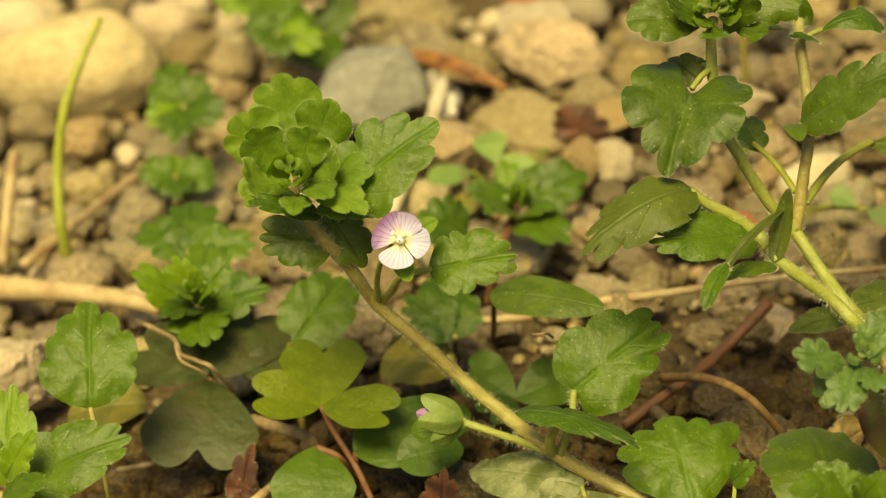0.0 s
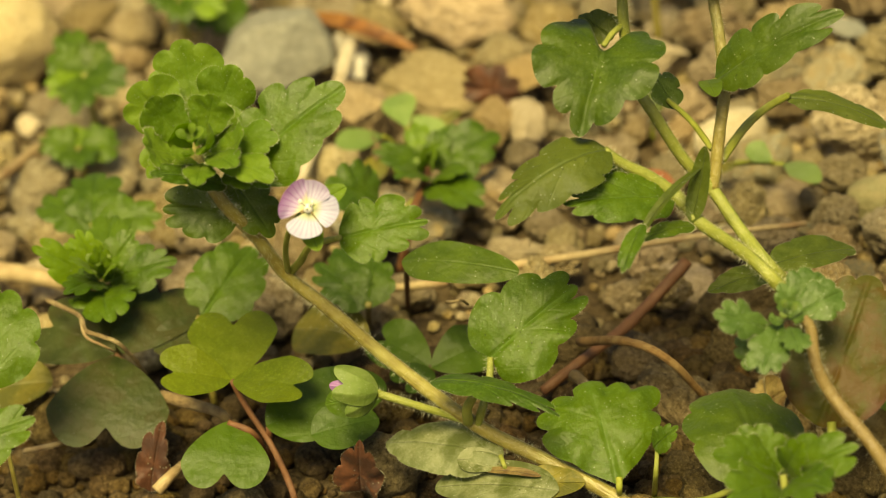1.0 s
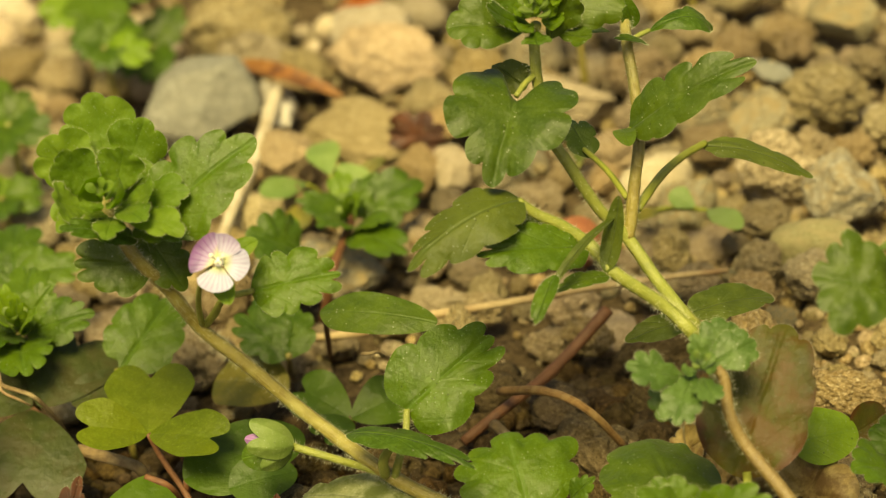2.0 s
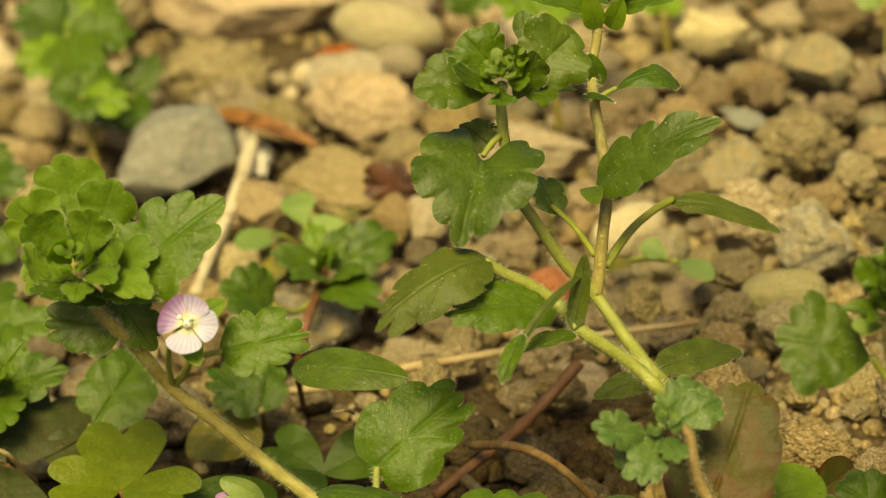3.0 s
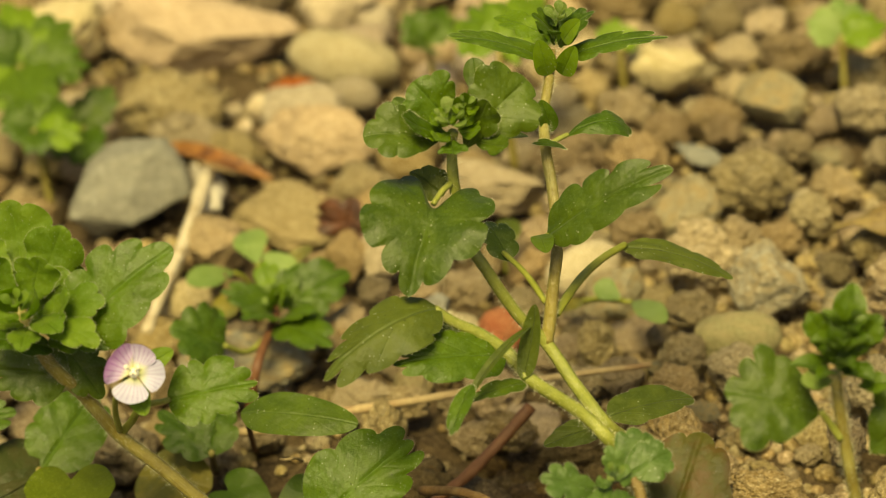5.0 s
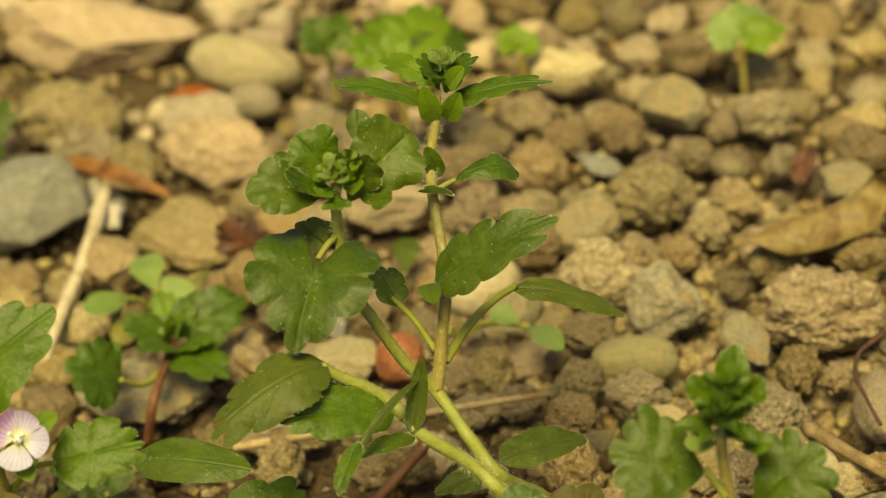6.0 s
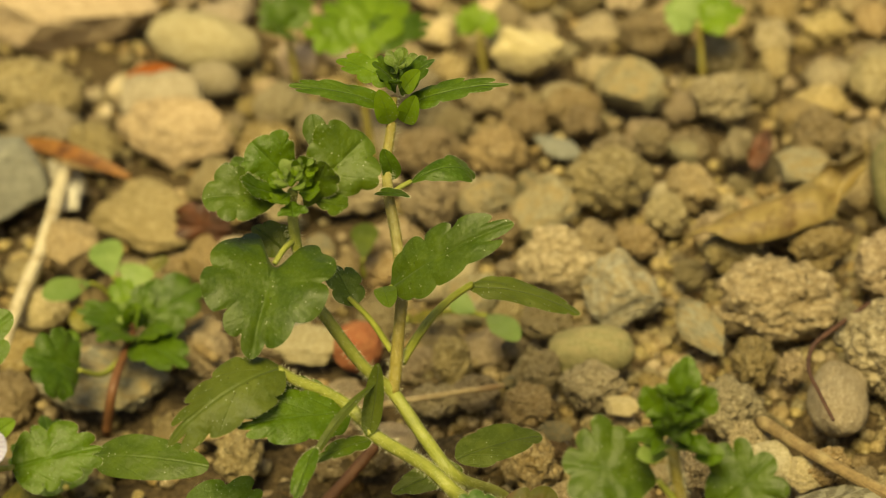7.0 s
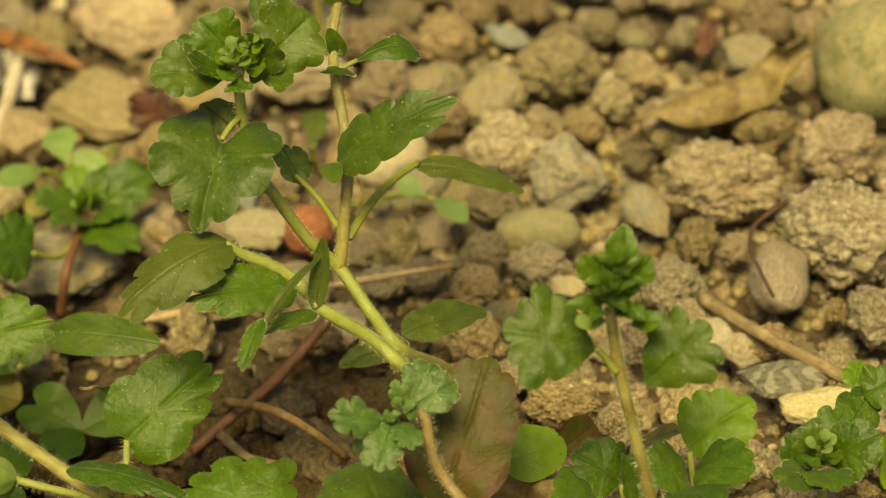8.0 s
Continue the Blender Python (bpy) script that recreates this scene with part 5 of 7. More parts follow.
midleaf = plant("speedwell_shoot", (-65.3, 23.0, -1.0), "single stalked speedwell leaf behind the flower stem", group="small shoots round the flowering speedwell")
leaf(midleaf, (-64.7, 24.0, 11.9), (-57.1, 33.3, 16.4), 10.2, (0.06, -0.70, 0.71), LEAF, teeth=7, notch=0.15)
stem(midleaf, [(-65.3, 23.0, -1.0), (-65.2, 23.3, 10.7), (-64.7, 24.0, 11.9)], 0.51, 0.43, STEM_BROWN, name="petiole")

behind = plant("speedwell_shoot", (-44.6, 41.6, 0.0), "speedwell leaves low behind the flowering stem", group="small shoots round the flowering speedwell")
leaf(behind, (-43.6, 26.9, 8.3), (-49.9, 33.6, 12.5), 7.0, (0.08, -0.61, 0.79), LEAF, teeth=5)
leaf(behind, (-43.6, 26.9, 8.3), (-42.1, 33.5, 12.0), 6.6, (0.08, -0.61, 0.79), LEAF, teeth=5)
leaf(behind, (-43.5, 27.1, 8.6), (-45.8, 39.2, 12.1), 6.7, (0.08, -0.61, 0.79), LEAF, teeth=5)
leaf(behind, (-43.5, 55.3, 10.3), (-44.2, 59.0, 13.0), 6.3, (0.08, -0.61, 0.79), LEAF, teeth=3)
stem(behind, [(-44.8, 38.8, -1.0), (-43.5, 27.0, 8.4)], 0.51, 0.44, STEM_BROWN)

oliveleaf = plant("speedwell_shoot", (-32.3, 37.9, 0.0), "broad olive leaf over the straw behind the flower", group="small shoots round the flowering speedwell")
leaf(oliveleaf, (-37.6, 15.4, 20.4), (-23.5, 10.5, 19.1), 6.4, (0.10, -0.42, 0.90), LEAF_DARK, teeth=0, notch=0.1, fold=-0.1, shape="ovate")
stem(oliveleaf, [(-39.3, 41.8, -1.0), (-37.1, 15.3, 20.2)], 0.42, 0.35, STEM_RED, name="petiole")

farleft = plant("speedwell_shoot", (-86.7, -5.4, -1.0), "broad toothed speedwell leaf on a short stalk", group="small shoots round the flowering speedwell")
leaf(farleft, (-86.3, -3.9, 22.0), (-85.9, 6.3, 30.9), 12.2, (0.09, -0.71, 0.70), LEAF, teeth=7, notch=0.2)
stem(farleft, [(-86.7, -5.4, -1.0), (-86.3, -3.9, 22.0)], 0.31, 0.27, STEM_BROWN, name="petiole")

frontleft = plant("speedwell_plant", (-95.1, -25.5, -1.0), "leafy speedwell at the edge of the bed", group="speedwell plants on the bed")
leaf(frontleft, (-93.5, -22.9, 23.3), (-78.8, -21.8, 27.8), 9.6, (0.11, -0.62, 0.77), LEAF, teeth=9, notch=0.2)
leaf(frontleft, (-93.4, -22.6, 23.8), (-91.8, -15.5, 33.0), 7.1, (-0.00, -0.70, 0.71), LEAF_FRESH, teeth=7, notch=0.22)
leaf(frontleft, (-93.2, -26.6, 24.9), (-86.7, -31.1, 28.4), 5.0, (0.12, -0.43, 0.89), LEAF, teeth=5)
leaf(frontleft, (-94.7, -22.6, 24.0), (-99.0, -19.6, 30.4), 8.4, (0.11, -0.62, 0.77), LEAF, teeth=7)
leaf(frontleft, (-92.6, -24.8, 25.9), (-88.1, -24.8, 32.0), 4.4, (0.11, -0.62, 0.77), LEAF_FRESH, teeth=5)
stem(frontleft, [(-95.1, -25.5, -1.0), (-94.1, -22.9, 23.4)], 0.39, 0.35, STEM_BROWN)

sprig = plant("speedwell_plant", (-40.0, 51.7, -0.0), "small speedwell on a reddish stem behind the others", group="speedwell plants on the bed")
stem(sprig, [(-40.0, 51.7, -1.0), (-37.5, 50.4, 7.1), (-35.7, 59.7, 7.0), (-34.5, 63.7, 7.6), (-34.0, 66.7, 8.6)], 0.75, 0.55, STEM_RED)
leaf(sprig, (-33.3, 65.1, 8.0), (-23.8, 68.2, 9.9), 9.1, (0.12, -0.61, 0.78), LEAF, teeth=5, notch=0.28)
leaf(sprig, (-34.5, 64.1, 8.3), (-41.6, 63.6, 12.5), 5.3, (-0.04, -0.44, 0.90), LEAF, teeth=5, notch=0.28)
leaf(sprig, (-34.6, 65.0, 7.8), (-35.5, 69.8, 13.3), 5.4, (0.01, -0.64, 0.77), LEAF_FRESH, teeth=5, notch=0.28)
leaf(sprig, (-34.3, 61.3, 7.6), (-27.1, 52.2, 7.0), 7.6, (0.15, -0.47, 0.87), LEAF, teeth=5, notch=0.28)
leaf(sprig, (-34.5, 61.8, 8.3), (-38.7, 55.9, 11.9), 4.8, (0.07, -0.35, 0.93), LEAF, teeth=5, notch=0.28)
leaf(sprig, (-34.0, 64.9, 7.7), (-31.2, 67.7, 12.2), 4.9, (0.11, -0.65, 0.75), LEAF, teeth=5, notch=0.28)
leaf(sprig, (-34.4, 62.3, 9.2), (-34.3, 60.3, 13.5), 3.2, (0.05, -0.46, 0.89), LEAF_FRESH, teeth=5, notch=0.28)
leaf(sprig, (-34.0, 62.3, 9.2), (-32.3, 60.3, 13.6), 3.2, (0.05, -0.46, 0.89), LEAF_FRESH, teeth=5, notch=0.28)
leaf(sprig, (-33.9, 62.3, 7.4), (-28.9, 57.0, 10.6), 4.8, (0.07, -0.35, 0.93), LEAF, teeth=5, notch=0.28)
tip_cluster(sprig, (-34.2, 63.3, 9.0), (0.00, -0.40, 0.92), 4.2, 8)
stem(sprig, [(-35.6, 58.7, 7.1), (-38.7, 53.3, 7.8), (-41.5, 49.8, 11.4)], 0.48, 0.40, STEM, name="petiole")
leaf(sprig, (-41.0, 49.6, 11.2), (-47.7, 47.6, 16.7), 10.8, (0.03, -0.55, 0.83), LEAF, teeth=7, notch=0.2)

seedling = plant("seedling", (-37.8, 83.0, 0.0), "pale seedling with spoon-shaped seed leaves", group="pale seedlings on the soil")
leaf(seedling, (-36.8, 76.8, 9.0), (-38.0, 84.4, 11.0), 5.2, (0, -0.6, 0.8), LEAF_PALE, shape="spoon")
stem(seedling, [(-37.9, 83.9, -0.5), (-37.3, 80.3, 5.3), (-36.8, 76.8, 9.0)], 0.35, 0.3, STEM_LIME)
leaf(seedling, (-34.7, 76.1, 7.0), (-32.9, 79.2, 9.0), 5.5, (0, -0.6, 0.8), LEAF_PALE, shape="spoon")
stem(seedling, [(-37.9, 83.9, -0.5), (-36.3, 80.0, 4.3), (-34.7, 76.1, 7.0)], 0.35, 0.3, STEM_LIME)
leaf(seedling, (-34.6, 77.8, 7.0), (-28.7, 79.8, 9.0), 2.2, (0, -0.6, 0.8), LEAF_YELLOW, shape="spoon")
stem(seedling, [(-37.9, 83.9, -0.5), (-36.2, 80.8, 4.3), (-34.6, 77.8, 7.0)], 0.35, 0.3, STEM_LIME)
leaf(seedling, (-40.8, 81.6, 6.0), (-47.5, 76.5, 8.0), 4.2, (0, -0.6, 0.8), LEAF_PALE, shape="spoon")
stem(seedling, [(-37.9, 83.9, -0.5), (-39.3, 82.8, 3.8), (-40.8, 81.6, 6.0)], 0.35, 0.3, STEM_LIME)

seedling_2 = plant("seedling", (4.8, 65.0, 0.0), "tiny pale seedling with two oval seed leaves", group="pale seedlings on the soil")
leaf(seedling_2, (13.7, 54.8, 6.0), (10.4, 56.7, 8.0), 3.4, (0, -0.6, 0.8), LEAF_PALE, shape="spoon")
stem(seedling_2, [(4.8, 65.8, -0.5), (9.2, 60.3, 3.8), (13.7, 54.8, 6.0)], 0.35, 0.3, STEM_LIME)
leaf(seedling_2, (15.0, 53.7, 6.0), (18.2, 42.9, 8.0), 3.7, (0, -0.6, 0.8), LEAF_PALE, shape="spoon")
stem(seedling_2, [(4.8, 65.8, -0.5), (9.9, 59.8, 3.8), (15.0, 53.7, 6.0)], 0.35, 0.3, STEM_LIME)
leaf(seedling_2, (3.9, 62.0, 2.0), (8.8, 59.1, 4.0), 2.0, (0, -0.6, 0.8), LEAF_YELLOW, shape="spoon")
stem(seedling_2, [(4.8, 65.8, -0.5), (4.3, 63.9, 1.8), (3.9, 62.0, 2.0)], 0.35, 0.3, STEM_LIME)

seedling_3 = plant("seedling", (-0.8, 79.4, 0.0), "tiny dull green seedling leaf beside a pale stone", group="pale seedlings on the soil")
leaf(seedling_3, (-0.5, 77.9, 4.0), (0.8, 84.8, 6.0), 4.2, (0, -0.6, 0.8), LEAF_OLIVE, shape="spoon")
stem(seedling_3, [(-0.8, 80.3, -0.5), (-0.7, 79.1, 2.8), (-0.5, 77.9, 4.0)], 0.35, 0.3, STEM_LIME)

far_a = plant("speedwell_plant", (-86.2, 102.9, 0.0), "green speedwell rosette among the stones", group="speedwell plants on the bed")
stem(far_a, [(-86.2, 102.9, -1.0), (-86.2, 102.9, 14.0)], 0.7, 0.5, STEM_BROWN)
leaf(far_a, (-86.2, 102.9, 14.0), (-91.8, 104.4, 17.2), 7.9, (0.08, -0.58, 0.81), LEAF, teeth=5)
leaf(far_a, (-86.2, 102.9, 14.0), (-88.8, 110.1, 19.0), 7.1, (0.08, -0.58, 0.81), LEAF, teeth=5)
leaf(far_a, (-86.2, 102.9, 14.0), (-82.6, 107.0, 17.4), 7.1, (0.08, -0.58, 0.81), LEAF_DARK, teeth=5)
leaf(far_a, (-86.2, 102.9, 14.0), (-79.5, 98.9, 12.7), 7.9, (0.08, -0.58, 0.81), LEAF, teeth=5)
leaf(far_a, (-86.2, 102.9, 14.0), (-87.4, 94.6, 11.3), 7.9, (0.08, -0.58, 0.81), LEAF, teeth=5)
leaf(far_a, (-86.2, 102.9, 14.0), (-91.6, 97.9, 13.3), 6.1, (0.08, -0.58, 0.81), LEAF_FRESH, teeth=5)

far_b = plant("speedwell_plant", (-88.0, 93.6, 0.0), "low green speedwell rosette among the stones", group="speedwell plants on the bed")
stem(far_b, [(-88.0, 93.6, -1.0), (-88.0, 93.6, 6.0)], 0.7, 0.5, STEM_BROWN)
leaf(far_b, (-88.0, 93.6, 6.0), (-93.8, 94.6, 8.0), 7.0, (0.08, -0.58, 0.81), LEAF, teeth=5)
leaf(far_b, (-88.0, 93.6, 6.0), (-81.5, 93.5, 5.5), 7.4, (0.08, -0.58, 0.81), LEAF, teeth=5)
leaf(far_b, (-88.0, 93.6, 6.0), (-87.7, 87.5, 5.1), 6.9, (0.08, -0.58, 0.81), LEAF, teeth=5)
leaf(far_b, (-88.0, 93.6, 6.0), (-90.2, 97.9, 7.7), 5.2, (0.08, -0.58, 0.81), LEAF_FRESH, teeth=5)

far_c = plant("speedwell_plant", (-72.5, 128.0, 0.0), "yellow-green leaves beside the slate stone", group="speedwell plants on the bed")
stem(far_c, [(-72.5, 128.0, -1.0), (-72.5, 128.0, 14.0)], 0.7, 0.5, STEM_BROWN)
leaf(far_c, (-72.5, 128.0, 14.0), (-77.9, 128.9, 16.5), 7.6, (0.11, -0.59, 0.80), LEAF, teeth=5)
leaf(far_c, (-72.5, 128.0, 14.0), (-75.1, 134.4, 18.0), 7.6, (0.11, -0.59, 0.80), LEAF, teeth=5)
leaf(far_c, (-72.5, 128.0, 14.0), (-67.6, 134.0, 16.1), 8.6, (0.11, -0.59, 0.80), LEAF, teeth=5)
leaf(far_c, (-72.5, 128.0, 14.0), (-64.9, 124.4, 12.4), 7.6, (0.11, -0.59, 0.80), LEAF_FRESH, teeth=5)
leaf(far_c, (-72.5, 128.0, 14.0), (-71.5, 122.6, 12.0), 6.6, (0.11, -0.59, 0.80), LEAF, teeth=5)

far_d = plant("speedwell_plant", (-74.6, 142.0, 0.0), "large pale green weed at the back of the bed", group="speedwell plants on the bed")
stem(far_d, [(-74.6, 142.0, -1.0), (-74.6, 142.0, 20.0)], 0.7, 0.5, STEM_BROWN)
leaf(far_d, (-74.6, 142.0, 20.0), (-82.4, 144.8, 25.4), 11.4, (0.07, -0.60, 0.80), LEAF, teeth=5)
leaf(far_d, (-74.6, 142.0, 20.0), (-75.8, 152.5, 27.4), 11.5, (0.07, -0.60, 0.80), LEAF_FRESH, teeth=5)
leaf(far_d, (-74.6, 142.0, 20.0), (-65.5, 148.6, 24.1), 11.5, (0.07, -0.60, 0.80), LEAF, teeth=5)
leaf(far_d, (-74.6, 142.0, 20.0), (-63.3, 141.3, 18.4), 10.5, (0.07, -0.60, 0.80), LEAF, teeth=5)
leaf(far_d, (-74.6, 142.0, 20.0), (-72.0, 130.6, 15.1), 12.2, (0.07, -0.60, 0.80), LEAF, teeth=5)
leaf(far_d, (-74.6, 142.0, 20.0), (-81.4, 133.5, 16.5), 10.4, (0.07, -0.60, 0.80), LEAF_FRESH, teeth=5)

far_e = plant("speedwell_plant", (-66.3, 139.9, 0.0), "green weed leaves at the back of the bed", group="speedwell plants on the bed")
stem(far_e, [(-66.3, 139.9, -1.0), (-66.3, 139.9, 8.0)], 0.7, 0.5, STEM_BROWN)
leaf(far_e, (-66.3, 139.9, 8.0), (-60.8, 144.4, 12.5), 8.2, (0.07, -0.60, 0.80), LEAF_DARK, teeth=5)
leaf(far_e, (-66.3, 139.9, 8.0), (-73.1, 135.8, 6.7), 8.6, (0.07, -0.60, 0.80), LEAF, teeth=5)
leaf(far_e, (-66.3, 139.9, 8.0), (-65.6, 131.3, 4.4), 7.6, (0.07, -0.60, 0.80), LEAF, teeth=5)
leaf(far_e, (-66.3, 139.9, 8.0), (-71.8, 143.4, 10.6), 6.7, (0.07, -0.60, 0.80), LEAF, teeth=5)

far_f = plant("speedwell_plant", (-6.3, 147.7, 0.0), "green leaf pair at the back of the bed", group="speedwell plants on the bed")
stem(far_f, [(-6.3, 147.7, -1.0), (-6.3, 147.7, 10.0)], 0.7, 0.5, STEM_BROWN)
leaf(far_f, (-6.3, 147.7, 10.0), (-9.3, 150.4, 15.2), 7.8, (0.07, -0.60, 0.80), LEAF, teeth=5)
leaf(far_f, (-6.3, 147.7, 10.0), (-2.3, 154.1, 13.7), 6.8, (0.07, -0.60, 0.80), LEAF, teeth=5)
leaf(far_f, (-6.3, 147.7, 10.0), (-8.3, 144.8, 11.0), 6.8, (0.07, -0.60, 0.80), LEAF_DARK, teeth=5)

far_g = plant("speedwell_plant", (4.0, 112.4, 0.0), "pale green weed behind the tall speedwell", group="speedwell plants on the bed")
stem(far_g, [(4.0, 112.4, -1.0), (4.0, 112.4, 22.0)], 0.7, 0.5, STEM_BROWN)
leaf(far_g, (4.0, 112.4, 22.0), (-2.2, 120.8, 24.3), 9.8, (0.05, -0.57, 0.82), LEAF_FRESH, teeth=5)
leaf(far_g, (4.0, 112.4, 22.0), (3.8, 123.8, 25.9), 9.8, (0.05, -0.57, 0.82), LEAF_FRESH, teeth=5)
leaf(far_g, (4.0, 112.4, 22.0), (12.8, 123.2, 25.4), 10.7, (0.05, -0.57, 0.82), LEAF_FRESH, teeth=5)
leaf(far_g, (4.0, 112.4, 22.0), (17.0, 117.4, 21.2), 7.1, (0.05, -0.57, 0.82), LEAF, teeth=5)
leaf(far_g, (4.0, 112.4, 22.0), (7.7, 112.9, 23.0), 8.8, (0.05, -0.57, 0.82), LEAF_FRESH, teeth=5)

far_h = plant("speedwell_plant", (25.4, 138.7, 0.0), "small pale weed behind the tall speedwell", group="speedwell plants on the bed")
stem(far_h, [(25.4, 138.7, -1.0), (25.4, 138.7, 8.0)], 0.7, 0.5, STEM_BROWN)
leaf(far_h, (25.4, 138.7, 8.0), (23.3, 140.8, 11.7), 6.6, (0.05, -0.57, 0.82), LEAF_FRESH, teeth=5)
leaf(far_h, (25.4, 138.7, 8.0), (28.7, 139.7, 10.1), 5.7, (0.05, -0.57, 0.82), LEAF_FRESH, teeth=5)

far_i = plant("speedwell_plant", (60.2, 124.1, 0.0), "pale yellow-green leaves at the back of the bed", group="speedwell plants on the bed")
stem(far_i, [(60.2, 124.1, -1.0), (60.2, 124.1, 10.0)], 0.7, 0.5, STEM_BROWN)
leaf(far_i, (60.2, 124.1, 10.0), (55.2, 126.0, 13.1), 8.3, (0.05, -0.57, 0.82), LEAF_PALE, teeth=5)
leaf(far_i, (60.2, 124.1, 10.0), (64.5, 130.1, 12.7), 10.2, (0.05, -0.57, 0.82), LEAF_PALE, teeth=5)
leaf(far_i, (60.2, 124.1, 10.0), (67.7, 124.2, 10.6), 7.4, (0.05, -0.57, 0.82), LEAF_FRESH, teeth=5)

rightshoot = plant("speedwell_plant", (50.1, -28.3, -1.0), "dense speedwell shoot at the corner of the bed", group="speedwell plants on the bed")
leaf(rightshoot, (48.5, -29.6, 13.4), (45.5, -29.5, 18.9), 6.3, (-0.07, -0.54, 0.84), LEAF, teeth=5, notch=0.22)
leaf(rightshoot, (49.4, -28.6, 13.2), (54.0, -24.1, 16.9), 7.1, (0.11, -0.65, 0.75), LEAF, teeth=5, notch=0.22)
leaf(rightshoot, (48.4, -30.1, 14.6), (48.9, -29.1, 19.8), 5.7, (0.01, -0.64, 0.77), LEAF_DARK, teeth=5, notch=0.22)
leaf(rightshoot, (50.5, -29.5, 13.7), (56.1, -30.9, 17.5), 7.0, (0.13, -0.56, 0.82), LEAF, teeth=5, notch=0.22)
leaf(rightshoot, (48.6, -32.0, 15.2), (48.6, -39.8, 18.0), 6.2, (0.07, -0.35, 0.93), LEAF, teeth=5, notch=0.22)
leaf(rightshoot, (47.8, -32.3, 14.8), (42.8, -37.9, 18.7), 5.6, (0.07, -0.35, 0.93), LEAF_DARK, teeth=5, notch=0.22)
leaf(rightshoot, (54.0, -23.9, 13.5), (58.4, -18.7, 14.5), 5.9, (0.11, -0.65, 0.75), LEAF, teeth=5, notch=0.22)
leaf(rightshoot, (56.2, -18.4, 14.8), (58.1, -15.2, 16.2), 4.0, (-0.00, -0.72, 0.70), LEAF_FRESH, teeth=5, notch=0.22)
leaf(rightshoot, (56.9, -20.5, 15.3), (61.1, -20.0, 16.4), 5.9, (0.13, -0.56, 0.82), LEAF, teeth=5, notch=0.22)
leaf(rightshoot, (55.2, -31.3, 13.2), (57.8, -33.8, 16.9), 6.9, (0.13, -0.56, 0.82), LEAF_FRESH, teeth=5, notch=0.22)
tip_cluster(rightshoot, (49.0, -30.7, 15.6), (0.00, -0.40, 0.92), 4.5, 9)
stem(rightshoot, [(50.1, -28.3, -1.0), (49.3, -28.9, 12.8)], 0.51, 0.45, STEM)

rightpale = plant("speedwell_plant", (35.4, -27.0, -1.0), "speedwell shoot with large pale leaf at the bed corner", group="speedwell plants on the bed")
leaf(rightpale, (35.0, -25.6, 16.7), (43.1, -23.9, 20.0), 9.6, (0.08, -0.56, 0.83), LEAF_FRESH, teeth=7, notch=0.18)
leaf(rightpale, (35.2, -28.7, 15.7), (41.2, -34.2, 18.6), 7.5, (0.05, -0.46, 0.89), LEAF, teeth=7, notch=0.18)
leaf(rightpale, (34.5, -28.9, 15.3), (28.5, -31.7, 19.7), 7.5, (0.05, -0.46, 0.89), LEAF, teeth=7, notch=0.18)
leaf(rightpale, (27.4, -23.6, 12.0), (22.3, -21.1, 15.4), 7.8, (-0.07, -0.54, 0.84), LEAF, teeth=7, notch=0.18)
leaf(rightpale, (27.1, -25.5, 12.7), (30.8, -28.1, 16.3), 6.4, (0.03, -0.55, 0.83), LEAF, teeth=7, notch=0.18)
leaf(rightpale, (24.3, -26.6, 12.6), (18.9, -29.8, 16.4), 7.6, (0.07, -0.35, 0.93), LEAF, teeth=7, notch=0.18)
leaf(rightpale, (34.0, -31.1, 15.5), (35.0, -39.0, 18.2), 8.1, (0.07, -0.35, 0.93), LEAF, teeth=7, notch=0.18)
stem(rightpale, [(35.4, -27.0, -1.0), (35.2, -26.0, 16.2)], 0.51, 0.38, STEM)
stem(rightpale, [(27.7, -24.7, -1.0), (27.3, -24.6, 12.2)], 0.45, 0.39, STEM)

# ---- straws, twigs and dry leaves ----
rod("straw", [(-118.1, 68.6, 4.0), (-105.2, 63.6, 4.0), (-95.4, 59.3, 4.0), (-87.2, 55.6, 3.0)], 1.92, 1.25, STRAW, "thick pale straw lying on the soil", "straw")
rod("straw", [(-114.9, 79.8, 1.0), (-113.2, 83.1, 8.0), (-112.2, 92.7, 14.0)], 0.97, 0.97, STRAW, "pale dry stalk leaning over the stones", "straw")
rod("straw", [(-110.6, 74.9, 3.0), (-103.0, 86.3, 4.0), (-94.8, 101.2, 4.0)], 0.80, 0.80, STRAW, "thin dry stalk lying across the soil", "straw")
rod("grass_stem", [(-103.9, 76.6, -1.0), (-103.3, 74.6, 9.0), (-102.5, 77.6, 17.0), (-100.3, 80.0, 25.0), (-97.1, 83.4, 31.0), (-93.5, 88.6, 36.0)], 1.02, 0.55, STEM_LIME, "thin yellow-green stem rising from the soil", "stem")
rod("straw", [(-27.2, 38.0, 5.0), (-18.0, 36.2, 6.0), (-8.8, 34.7, 7.0), (0.3, 34.9, 7.0), (15.1, 35.9, 6.0)], 0.64, 0.41, STRAW, "long pale straw lying under the tall speedwell", "straw")
rod("straw", [(-50.4, 41.2, 3.0), (-41.0, 38.5, 4.0), (-33.3, 37.7, 4.0)], 0.76, 0.53, STRAW, "short pale straw behind the flower stem", "straw")
rod("twig", [(-17.3, 14.1, 6.0), (-12.1, 4.3, 11.0), (-7.6, -1.0, 11.0), (-3.3, 1.7, 3.0)], 0.62, 0.48, TWIG_WARM, "thin curved brown stalk arching over the soil", "twig")
